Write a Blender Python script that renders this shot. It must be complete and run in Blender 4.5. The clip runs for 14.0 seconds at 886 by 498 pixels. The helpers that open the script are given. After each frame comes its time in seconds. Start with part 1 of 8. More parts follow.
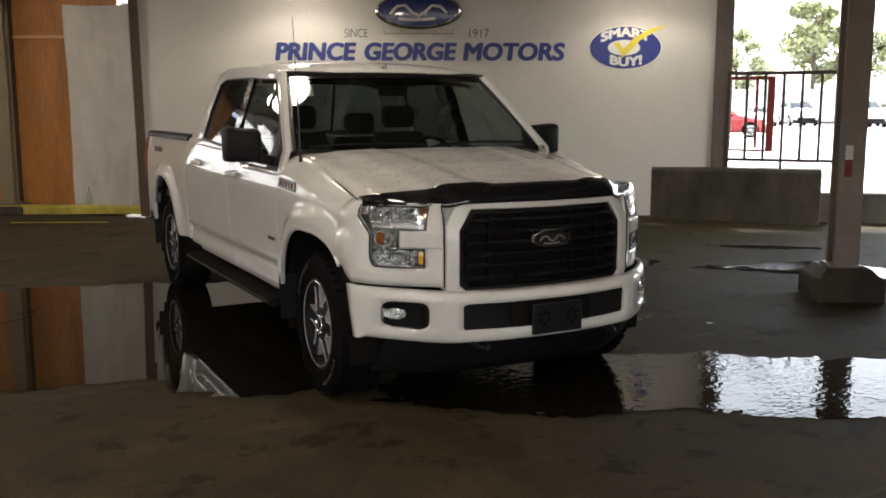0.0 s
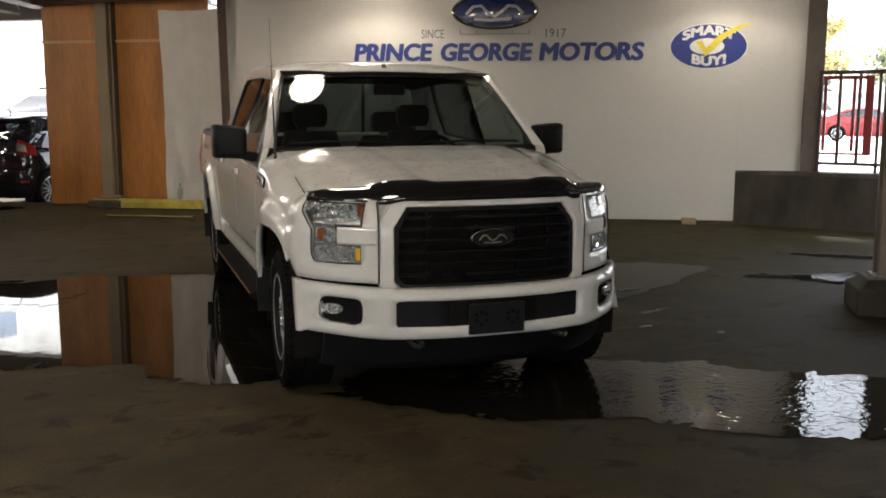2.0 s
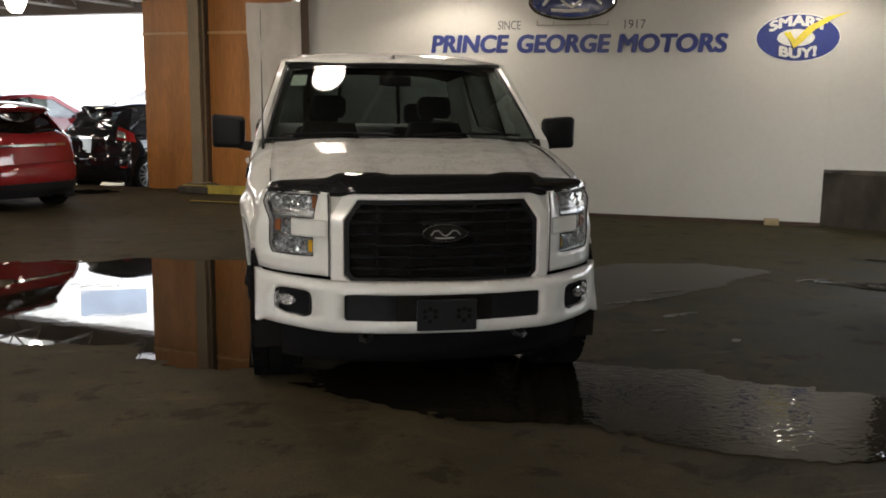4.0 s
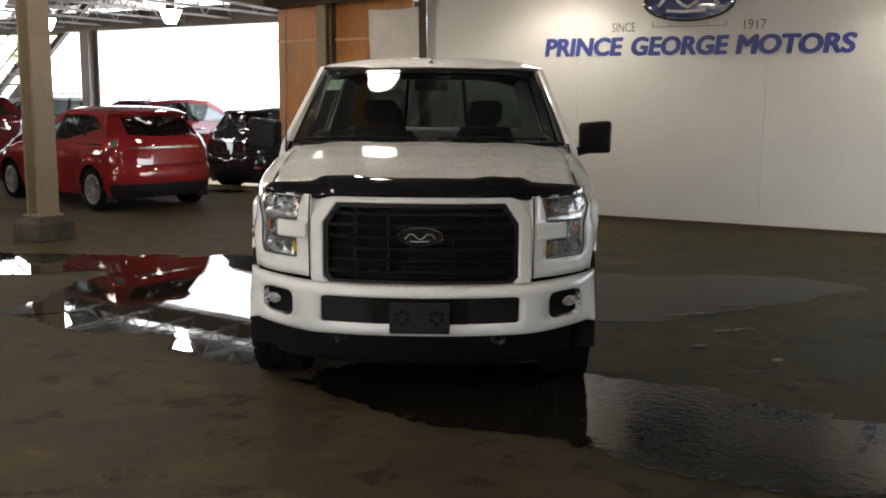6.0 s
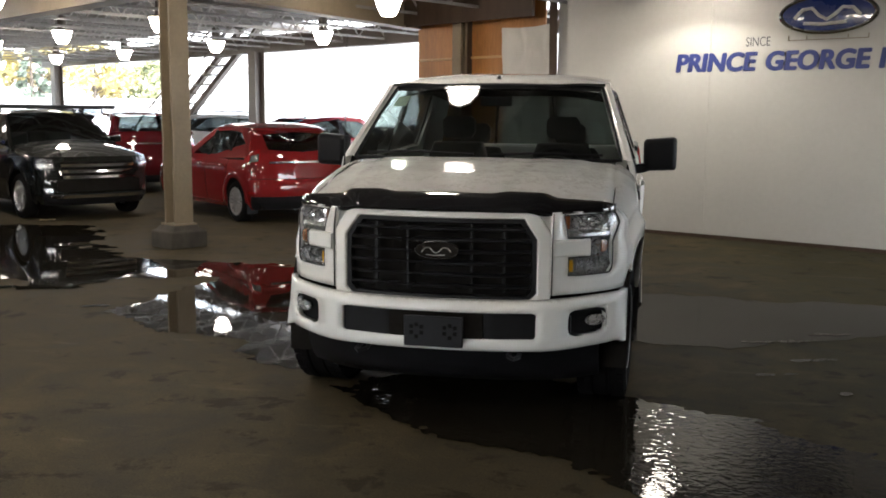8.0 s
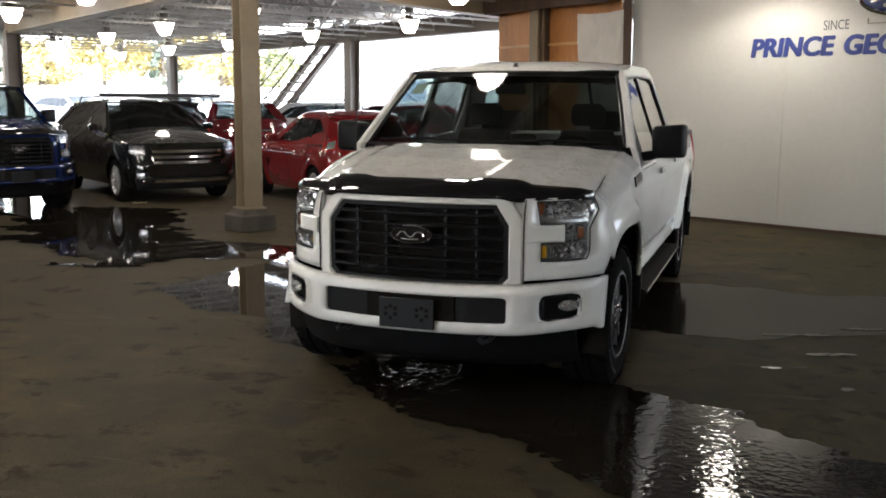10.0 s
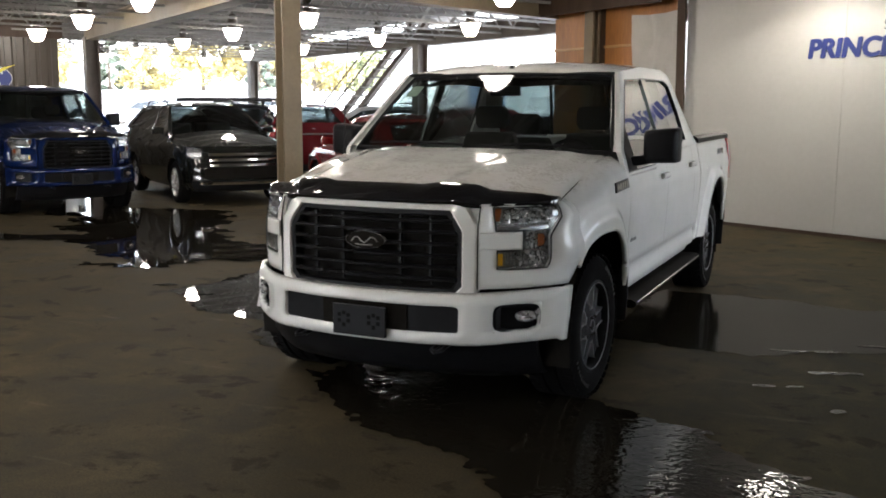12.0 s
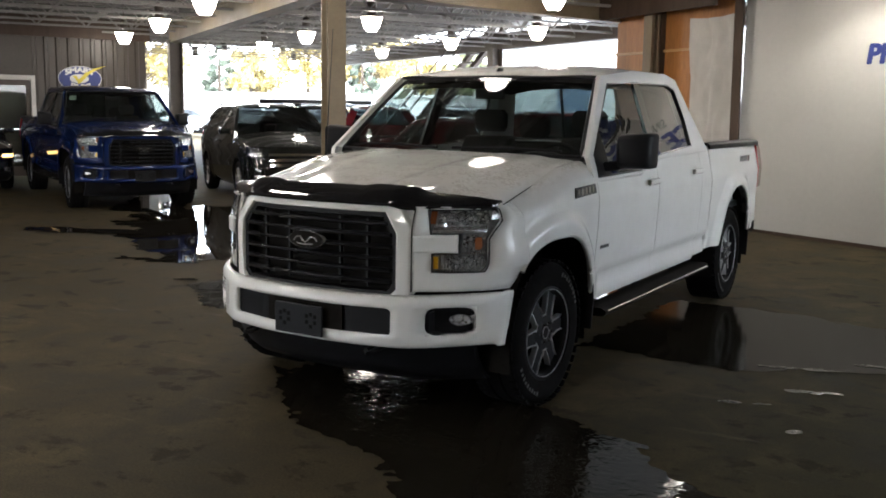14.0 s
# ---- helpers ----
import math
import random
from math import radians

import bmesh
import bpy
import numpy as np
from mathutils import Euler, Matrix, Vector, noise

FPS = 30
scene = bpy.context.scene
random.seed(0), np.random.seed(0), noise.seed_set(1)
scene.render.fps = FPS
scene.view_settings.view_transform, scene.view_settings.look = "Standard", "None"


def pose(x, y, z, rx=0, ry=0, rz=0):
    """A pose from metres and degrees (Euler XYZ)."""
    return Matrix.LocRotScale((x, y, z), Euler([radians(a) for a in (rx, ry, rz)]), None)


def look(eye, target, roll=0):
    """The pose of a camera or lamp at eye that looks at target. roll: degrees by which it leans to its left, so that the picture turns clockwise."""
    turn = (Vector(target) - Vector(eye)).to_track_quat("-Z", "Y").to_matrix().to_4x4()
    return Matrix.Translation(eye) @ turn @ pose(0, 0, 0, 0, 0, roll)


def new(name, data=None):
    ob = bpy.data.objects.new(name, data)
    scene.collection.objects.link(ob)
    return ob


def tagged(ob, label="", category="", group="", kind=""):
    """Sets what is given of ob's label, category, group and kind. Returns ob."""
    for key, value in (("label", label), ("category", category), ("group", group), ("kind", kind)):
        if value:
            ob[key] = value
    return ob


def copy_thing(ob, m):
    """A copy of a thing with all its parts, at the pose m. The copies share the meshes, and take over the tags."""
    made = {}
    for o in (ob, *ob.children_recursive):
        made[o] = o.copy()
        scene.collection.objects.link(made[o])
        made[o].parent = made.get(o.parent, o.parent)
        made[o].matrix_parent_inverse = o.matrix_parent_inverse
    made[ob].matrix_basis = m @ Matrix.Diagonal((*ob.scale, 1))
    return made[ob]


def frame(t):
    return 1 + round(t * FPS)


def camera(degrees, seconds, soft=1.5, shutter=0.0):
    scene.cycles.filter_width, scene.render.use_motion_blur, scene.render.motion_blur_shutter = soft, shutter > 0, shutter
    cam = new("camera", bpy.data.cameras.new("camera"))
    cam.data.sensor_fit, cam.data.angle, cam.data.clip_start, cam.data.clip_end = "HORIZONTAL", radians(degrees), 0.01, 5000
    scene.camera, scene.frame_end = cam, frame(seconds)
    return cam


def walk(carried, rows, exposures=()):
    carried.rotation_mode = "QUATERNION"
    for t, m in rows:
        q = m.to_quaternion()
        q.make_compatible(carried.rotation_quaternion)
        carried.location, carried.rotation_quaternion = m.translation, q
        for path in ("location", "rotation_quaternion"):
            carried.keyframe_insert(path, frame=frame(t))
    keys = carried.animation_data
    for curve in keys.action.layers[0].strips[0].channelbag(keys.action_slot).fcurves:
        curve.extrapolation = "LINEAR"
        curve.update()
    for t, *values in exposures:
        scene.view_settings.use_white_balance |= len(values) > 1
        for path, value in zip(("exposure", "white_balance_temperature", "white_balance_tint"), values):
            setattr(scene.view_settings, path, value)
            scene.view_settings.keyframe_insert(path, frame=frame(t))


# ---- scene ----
cam = camera(49.9, 14.0, soft=1.8)
PATH = [
    (0, (-2.767, -4.93, 1.6), (-1.837, -3.185, 1.301), 0.0),
    (0.5, (-2.515, -5.047, 1.582), (-1.653, -3.267, 1.284), 0.0),
    (1, (-2.282, -5.174, 1.588), (-1.49, -3.362, 1.289), 0.2),
    (1.5, (-2.019, -5.285, 1.585), (-1.306, -3.44, 1.288), 0.1),
    (2, (-1.787, -5.356, 1.578), (-1.145, -3.485, 1.283), 0.1),
    (2.5, (-1.529, -5.419, 1.568), (-0.967, -3.522, 1.274), 0.3),
    (3, (-1.307, -5.444, 1.576), (-0.814, -3.529, 1.276), 0.5),
    (5.5, (-0.099, -5.599, 1.591), (-0.006, -3.627, 1.271), 0.5),
    (6, (0.162, -5.591, 1.593), (0.141, -3.615, 1.285), 0.5),
    (6.5, (0.346, -5.581, 1.591), (0.232, -3.607, 1.294), 0.5),
    (7, (0.561, -5.551, 1.593), (0.347, -3.583, 1.307), 0.4),
    (7.5, (0.768, -5.543, 1.588), (0.458, -3.586, 1.313), 0.4),
    (8, (0.985, -5.53, 1.583), (0.584, -3.59, 1.309), 0.5),
    (8.5, (1.186, -5.551, 1.59), (0.708, -3.63, 1.305), 0.5),
    (11, (2.05, -5.28, 1.58), (1.315, -3.444, 1.282), 0.3),
    (11.5, (2.192, -5.173, 1.574), (1.41, -3.356, 1.279), 0.3),
    (12, (2.343, -5.053, 1.583), (1.512, -3.258, 1.289), 0.3),
    (12.5, (2.515, -4.965, 1.581), (1.636, -3.192, 1.291), 0.5),
    (13, (2.713, -4.837, 1.576), (1.782, -3.09, 1.287), 0.7),
    (13.5, (2.882, -4.743, 1.574), (1.905, -3.021, 1.286), 0.9),
    (14, (3.071, -4.652, 1.581), (2.045, -2.959, 1.293), 0.9),
]
walk(cam, [(t, look(eye, target, roll)) for t, eye, target, roll in PATH],
     exposures=((0.0, 3.29, 6460, 11), (3.0, 3.28, 6420, 11), (5.5, 3.69, 6220, 10), (8.5, 3.82, 6020, 10), (11.0, 3.86, 5960, 10), (14.0, 3.79, 5880, 10)))

import collections

# ---- light ----
world = bpy.data.worlds.new("overcast_sky")
scene.world = world
world.use_nodes = True
wn = world.node_tree.nodes
sky = wn.new("ShaderNodeTexSky")
sky.sky_type = "NISHITA"
sky.sun_disc = False
sky.sun_elevation = radians(38)
sky.sun_rotation = radians(150)
sky.dust_density = 2.0
sky.air_density = 1.2
desat = wn.new("ShaderNodeHueSaturation")
desat.inputs["Saturation"].default_value = 0.3
world.node_tree.links.new(sky.outputs[0], desat.inputs["Color"])
world.node_tree.links.new(desat.outputs[0], wn["Background"].inputs["Color"])
wn["Background"].inputs["Strength"].default_value = 0.15

sun_data = bpy.data.lights.new("sun", "SUN")
sun_data.energy, sun_data.angle, sun_data.color = 2.6, radians(12), (1.0, 0.96, 0.9)
sun = new("sun", sun_data)
sun.matrix_world = look((20, 35, 40), (0, 8, 0))


# ---- materials ----
def ramp(nt, fac, stops):
    n = nt.nodes.new("ShaderNodeValToRGB")
    while len(n.color_ramp.elements) > 1:
        n.color_ramp.elements.remove(n.color_ramp.elements[-1])
    for k, (p, c) in enumerate(stops):
        e = n.color_ramp.elements[0] if k == 0 else n.color_ramp.elements.new(p)
        e.position = p
        e.color = (*c, 1) if len(c) == 3 else c
    nt.links.new(fac, n.inputs[0])
    return n.outputs[0]


def noise_tex(nt, scale, detail=6, rough=0.55, stretch=None, distort=0.0):
    co = nt.nodes.new("ShaderNodeTexCoord").outputs["Object"]
    if stretch:
        mp = nt.nodes.new("ShaderNodeMapping")
        mp.inputs["Scale"].default_value = stretch
        nt.links.new(co, mp.inputs[0])
        co = mp.outputs[0]
    n = nt.nodes.new("ShaderNodeTexNoise")
    n.inputs["Scale"].default_value, n.inputs["Detail"].default_value = scale, detail
    n.inputs["Roughness"].default_value, n.inputs["Distortion"].default_value = rough, distort
    nt.links.new(co, n.inputs["Vector"])
    return n.outputs["Fac"]


def mix_rgb(nt, fac, a, b, mode="MIX"):
    n = nt.nodes.new("ShaderNodeMix")
    n.data_type, n.blend_type = "RGBA", mode
    for sock, v in ((n.inputs[0], fac), (n.inputs[6], a), (n.inputs[7], b)):
        if isinstance(v, (int, float)):
            sock.default_value = v
        elif isinstance(v, tuple):
            sock.default_value = (*v[:3], 1)
        else:
            nt.links.new(v, sock)
    return n.outputs[2]


def math_node(nt, op, a, b=0.0, clamp=False):
    n = nt.nodes.new("ShaderNodeMath")
    n.operation, n.use_clamp = op, clamp
    for sock, v in ((n.inputs[0], a), (n.inputs[1], b)):
        if isinstance(v, (int, float)):
            sock.default_value = v
        else:
            nt.links.new(v, sock)
    return n.outputs[0]


def bump(nt, height, strength, dist=0.01):
    n = nt.nodes.new("ShaderNodeBump")
    n.inputs["Strength"].default_value, n.inputs["Distance"].default_value = strength, dist
    nt.links.new(height, n.inputs["Height"])
    return n.outputs[0]


def surface(name, base, rough=0.5, metal=0.0, dark=0.75, big=1.3, fine=40.0, wear=0.25, rvar=0.15, bumps=0.1, bdist=0.003,
            coat=0.0, spec=0.5, stretch=None, vary=0.0, sheen=0.0):
    """A surface with stains at one scale and grain at another, and a fine relief."""
    m = bpy.data.materials.new(name)
    m.use_nodes = True
    nt = m.node_tree
    p = nt.nodes["Principled BSDF"]
    a, b = noise_tex(nt, big, 5, 0.6, stretch), noise_tex(nt, fine, 4, 0.6, stretch)
    low = tuple(c * dark for c in base)
    stain = ramp(nt, a, [(0.38, (0, 0, 0)), (0.68, (1, 1, 1))])
    col = mix_rgb(nt, stain, base, low)
    grain = ramp(nt, b, [(0.3, (1 - wear, 1 - wear, 1 - wear)), (0.7, (1, 1, 1))])
    col = mix_rgb(nt, 1.0, col, grain, "MULTIPLY")
    if vary:
        info = nt.nodes.new("ShaderNodeObjectInfo")
        tone = math_node(nt, "MULTIPLY_ADD", info.outputs["Random"], vary)
        nt.nodes[-1].inputs[2].default_value = 1 - vary / 2
        hs = nt.nodes.new("ShaderNodeHueSaturation")
        nt.links.new(tone, hs.inputs["Value"])
        nt.links.new(col, hs.inputs["Color"])
        col = hs.outputs[0]
    nt.links.new(col, p.inputs["Base Color"])
    r = math_node(nt, "MULTIPLY_ADD", a, rvar * 2)
    nt.nodes[-1].inputs[2].default_value = rough - rvar
    nt.links.new(math_node(nt, "MAXIMUM", r, 0.02), p.inputs["Roughness"])
    p.inputs["Metallic"].default_value = metal
    p.inputs["Coat Weight"].default_value = coat
    p.inputs["Coat Roughness"].default_value = 0.03
    p.inputs["Specular IOR Level"].default_value = spec
    if bumps:
        nt.links.new(bump(nt, b, bumps, bdist), p.inputs["Normal"])
    return m


def glow(name, colour, strength):
    m = bpy.data.materials.new(name)
    m.use_nodes = True
    p = m.node_tree.nodes["Principled BSDF"]
    p.inputs["Base Color"].default_value = (0.8, 0.8, 0.8, 1)
    p.inputs["Emission Color"].default_value = (*colour, 1)
    p.inputs["Emission Strength"].default_value = strength
    return m


def pane(name, tint, rough=0.0, ior=1.5):
    """A thin pane: the tinted view through it, and gloss that grows towards grazing sight."""
    m = bpy.data.materials.new(name)
    m.use_nodes = True
    nt = m.node_tree
    out = nt.nodes["Material Output"]
    nt.nodes.remove(nt.nodes["Principled BSDF"])
    tr, gl, lw, mx = (nt.nodes.new("ShaderNode" + k) for k in ("BsdfTransparent", "BsdfGlossy", "LayerWeight", "MixShader"))
    tr.inputs[0].default_value = (*tint, 1)
    gl.inputs["Roughness"].default_value = rough
    gl.inputs[0].default_value = (1, 1, 1, 1)
    f0 = ((ior - 1) / (ior + 1)) ** 2
    gloss = math_node(nt, "MULTIPLY_ADD", math_node(nt, "POWER", lw.outputs["Facing"], 5.0), 1 - f0)
    gloss.node.inputs[2].default_value = f0
    nt.links.new(gloss, mx.inputs[0])
    nt.links.new(tr.outputs[0], mx.inputs[1])
    nt.links.new(gl.outputs[0], mx.inputs[2])
    nt.links.new(mx.outputs[0], out.inputs[0])
    return m


def car_paint(name, colour, wet=0.0, metal=0.0):
    m = surface(name, colour, rough=0.5, metal=metal, dark=0.95, big=2.0, fine=9.0, wear=0.04, rvar=0.05, bumps=0.0, coat=1.0, spec=0.0)
    nt = m.node_tree
    p = nt.nodes["Principled BSDF"]
    p.inputs["Coat Roughness"].default_value = 0.015
    if wet:
        # beads of rain and dried drops on the upward faces
        geo = nt.nodes.new("ShaderNodeNewGeometry")
        sep = nt.nodes.new("ShaderNodeSeparateXYZ")
        nt.links.new(geo.outputs["Normal"], sep.inputs[0])
        up = ramp(nt, sep.outputs["Z"], [(0.75, (0, 0, 0)), (0.92, (1, 1, 1))])
        patch_ = ramp(nt, noise_tex(nt, 9, 5, 0.6, distort=0.8), [(0.42, (0, 0, 0)), (0.56, (1, 1, 1))])
        drops = ramp(nt, noise_tex(nt, 55, 2, 0.5), [(0.46, (0, 0, 0)), (0.54, (1, 1, 1))])
        mask = math_node(nt, "MULTIPLY", up, math_node(nt, "MULTIPLY", patch_, drops), True)
        old = p.inputs["Base Color"].links[0].from_socket
        nt.links.new(mix_rgb(nt, math_node(nt, "MULTIPLY", mask, 0.5), old, (0.42, 0.40, 0.36)), p.inputs["Base Color"])
        nt.links.new(bump(nt, mask, 0.22 * wet, 0.0012), p.inputs["Coat Normal"])
    return m


M_WHITE = car_paint("white_car_paint", (0.71, 0.71, 0.69), wet=1.0)
M_BLUE = car_paint("blue_car_paint", (0.004, 0.012, 0.060), metal=0.3)
M_RED = car_paint("red_car_paint", (0.17, 0.012, 0.013), metal=0.15)
M_DKRED = car_paint("dark_red_car_paint", (0.065, 0.006, 0.008), metal=0.2)
M_GREY = car_paint("dark_grey_car_paint", (0.011, 0.012, 0.011), metal=0.3)
M_BLACKPAINT = car_paint("black_car_paint", (0.013, 0.013, 0.016))
M_SILVER = car_paint("silver_car_paint", (0.45, 0.46, 0.47), metal=0.6)
M_SUNPAINT = car_paint("pale_car_paint", (0.7, 0.71, 0.72))
M_GLOSSBLACK = surface("gloss_black_acrylic", (0.010, 0.010, 0.012), rough=0.08, rvar=0.05, coat=0.6, bumps=0.0)
M_PLASTIC = surface("black_grained_plastic", (0.015, 0.015, 0.017), rough=0.45, spec=0.10, rvar=0.1, fine=220, bumps=0.15, bdist=0.0006)
M_SATIN = surface("satin_black_plastic", (0.018, 0.0185, 0.021), rough=0.33, spec=0.2, rvar=0.08, fine=160, bumps=0.08, bdist=0.0005)
M_GRILLE = surface("gloss_black_grille", (0.0125, 0.0128, 0.0145), rough=0.28, spec=0.22, rvar=0.06, fine=160, bumps=0.0)
M_DARK = surface("dark_underbody", (0.014, 0.0125, 0.011), rough=0.85, spec=0.05, rvar=0.1, fine=30, bumps=0.2)
M_RUBBER = surface("tyre_rubber", (0.011, 0.0105, 0.0105), rough=0.85, spec=0.02, rvar=0.15, big=4, fine=120, bumps=0.2, bdist=0.001)
M_LETTER = surface("white_tyre_lettering", (0.07, 0.068, 0.062), rough=0.7, bumps=0.0)
M_CHROME = surface("chrome", (0.75, 0.75, 0.76), rough=0.09, metal=1.0, dark=0.92, rvar=0.04, wear=0.05, bumps=0.0)
M_ALLOY = surface("machined_alloy", (0.58, 0.58, 0.58), rough=0.27, metal=0.8, dark=0.85, rvar=0.08, fine=150, wear=0.1, bumps=0.05, bdist=0.0005)
M_SPOKE = surface("dark_grey_painted_alloy", (0.014, 0.014, 0.016), rough=0.5, spec=0.12, bumps=0.0)
M_MACHINED = surface("bright_machined_edge", (0.54, 0.54, 0.55), rough=0.38, metal=0.35, dark=0.9, fine=150, wear=0.1, bumps=0.0)
M_ALLOYDIM = surface("dull_silver_alloy", (0.42, 0.41, 0.40), rough=0.35, metal=0.6, dark=0.7, fine=150, wear=0.15, bumps=0.0)
M_DARKALLOY = surface("dark_alloy", (0.10, 0.10, 0.10), rough=0.35, metal=0.6, dark=0.7, bumps=0.0)
M_SPARK = surface("chrome_facets", (0.92, 0.92, 0.93), rough=0.06, metal=0.72, dark=0.9, rvar=0.02, wear=0.05, bumps=0.0)
M_HOUSING = surface("grey_lamp_housing", (0.72, 0.72, 0.72), rough=0.2, metal=0.6, dark=0.5, big=38, fine=90, rvar=0.05, wear=0.3, bumps=0.6, bdist=0.008, stretch=(1, 1, 0.35))
M_AMBERDIM = surface("dim_amber_lens", (0.30, 0.10, 0.035), rough=0.2, bumps=0.0, coat=0.6)
# near-black for openings and slots: their shade is put into the colour
M_HOLESHADE = surface("near_black_recess_shade", (0.008, 0.008, 0.0085), rough=0.7, spec=0.1, metal=0.0, bumps=0.0)
M_REFLECTOR = surface("lamp_reflector", (0.20, 0.20, 0.21), rough=0.16, metal=1.0, dark=0.35, big=30, fine=55, rvar=0.08, wear=0.4, bumps=0.6, bdist=0.01)
M_LAMPPART = surface("bright_lamp_moulding", (0.85, 0.85, 0.86), rough=0.08, metal=0.85, dark=0.55, big=60, fine=95, rvar=0.04, wear=0.15, bumps=0.6, bdist=0.006)
M_AMBER = surface("amber_reflector", (0.95, 0.50, 0.03), rough=0.2, bumps=0.0, coat=0.6)
M_TAIL = surface("red_lamp_lens", (0.34, 0.010, 0.012), rough=0.12, coat=1.0, bumps=0.0)
M_LENS = pane("clear_lamp_lens", (0.92, 0.94, 0.95))
M_GLASS = pane("tinted_windscreen_glass", (0.37, 0.42, 0.41), ior=1.75)
M_SIDEGLASS = pane("clear_door_glass", (0.55, 0.60, 0.58), ior=1.75)
M_REARGLASS = pane("smoked_back_glass", (0.15, 0.18, 0.18))
M_PRIVACY = pane("dark_privacy_glass", (0.16, 0.175, 0.175), ior=1.75)
M_DEEPGLASS = pane("deep_tinted_glass", (0.06, 0.066, 0.066), ior=1.75)
M_DOORGLASS = pane("clear_window_glass", (0.75, 0.8, 0.78))
M_CLOTH = surface("dark_seat_cloth", (0.022, 0.021, 0.02), rough=0.9, fine=200, bumps=0.3)
M_STICKER = surface("pale_green_sticker", (0.55, 0.68, 0.55), rough=0.5, bumps=0.0)
M_BADGEBLUE = surface("badge_blue", (0.012, 0.03, 0.16), rough=0.25, coat=0.8, bumps=0.0)



def floor_material():
    """Worn concrete: broad damp stains, footprints-sized dark blotches, fine grit, and gloss where it is damp."""
    m = bpy.data.materials.new("stained_damp_concrete")
    m.use_nodes = True
    nt = m.node_tree
    p = nt.nodes["Principled BSDF"]
    broad = noise_tex(nt, 0.45, 6, 0.62, distort=0.4)
    mid = noise_tex(nt, 2.1, 7, 0.68, distort=0.6)
    spots = noise_tex(nt, 2.7, 10, 0.70, (1, 1.25, 1), 0.35)
    specks = ramp(nt, noise_tex(nt, 19, 5, 0.6), [(0.665, (0, 0, 0)), (0.71, (1, 1, 1))])
    scuffs = ramp(nt, noise_tex(nt, 1.6, 8, 0.7, (0.5, 3.5, 1), 0.5), [(0.60, (0, 0, 0)), (0.70, (1, 1, 1))])
    grit = noise_tex(nt, 90, 5, 0.7)
    tone = mix_rgb(nt, ramp(nt, broad, [(0.35, (0, 0, 0)), (0.65, (1, 1, 1))]), FLOOR_A, FLOOR_B)
    tone = mix_rgb(nt, ramp(nt, mid, [(0.40, (0, 0, 0)), (0.66, (1, 1, 1))]), tone, FLOOR_C)
    blot = math_node(nt, "MULTIPLY", ramp(nt, spots, [(0.56, (0, 0, 0)), (0.615, (1, 1, 1))]), ramp(nt, broad, [(0.30, (0, 0, 0)), (0.44, (1, 1, 1))]))
    tone = mix_rgb(nt, math_node(nt, "MULTIPLY", blot, 0.8), tone, (0.018, 0.0135, 0.007))
    # a broad damp area on the sign wall's side, with a ragged edge
    sep = nt.nodes.new("ShaderNodeSeparateXYZ")
    nt.links.new(nt.nodes.new("ShaderNodeTexCoord").outputs["Object"], sep.inputs[0])
    reach = math_node(nt, "MULTIPLY_ADD", sep.outputs["X"], 0.25)
    nt.nodes[-1].inputs[2].default_value = 0.1
    reach = math_node(nt, "ADD", reach, math_node(nt, "MULTIPLY", math_node(nt, "SUBTRACT", mid, 0.5), 1.1))
    wet = ramp(nt, reach, [(0.30, (0, 0, 0)), (0.75, (1, 1, 1))])
    tone = mix_rgb(nt, wet, tone, (0.72, 0.78, 0.64), "MULTIPLY")
    tone = mix_rgb(nt, math_node(nt, "MULTIPLY", specks, 0.7), tone, (0.012, 0.010, 0.007))
    tone = mix_rgb(nt, math_node(nt, "MULTIPLY", scuffs, 0.38), tone, (0.16, 0.132, 0.092))
    tone = mix_rgb(nt, 1.0, tone, ramp(nt, grit, [(0.25, (0.5, 0.5, 0.5)), (0.55, (1, 1, 1)), (0.8, (1.5, 1.45, 1.35))]), "MULTIPLY")
    nt.links.new(tone, p.inputs["Base Color"])
    damp = math_node(nt, "SUBTRACT", 0.80, math_node(nt, "MULTIPLY", math_node(nt, "MULTIPLY", ramp(nt, mid, [(0.45, (0, 0, 0)), (0.75, (1, 1, 1))]), 1.0), 0.18), True)
    nt.links.new(damp, p.inputs["Roughness"])
    p.inputs["Specular IOR Level"].default_value = 0.13
    nt.links.new(bump(nt, math_node(nt, "ADD", math_node(nt, "MULTIPLY", grit, 0.5), mid), 0.35, 0.006), p.inputs["Normal"])
    return m


FLOOR_A, FLOOR_B, FLOOR_C = (0.086, 0.068, 0.037), (0.057, 0.045, 0.025), (0.034, 0.028, 0.0155)
M_FLOOR = floor_material()
# paler than the asphalt itself; glare of the open sky is in the colour
M_LOT = surface("sky_bright_asphalt", (0.30, 0.30, 0.30), rough=0.5, dark=0.8, big=0.2, fine=20, rvar=0.15)
M_WALL = surface("white_painted_panel", (0.50, 0.488, 0.455), rough=0.5, dark=0.94, big=0.8, fine=14, wear=0.05, rvar=0.1, bumps=0.05, vary=0.03)
M_PLY = surface("varnished_plywood", (0.46, 0.19, 0.045), rough=0.45, dark=0.62, big=1.1, fine=10, wear=0.28, rvar=0.1, bumps=0.1, stretch=(3, 3, 0.5), vary=0.12)
M_BATTEN = surface("pale_batten_edge", (0.58, 0.36, 0.16), rough=0.6, big=3, fine=40)
M_TARP = surface("white_tarpaulin", (0.50, 0.48, 0.445), rough=0.55, dark=0.9, big=2.5, fine=60, wear=0.08, bumps=0.1)
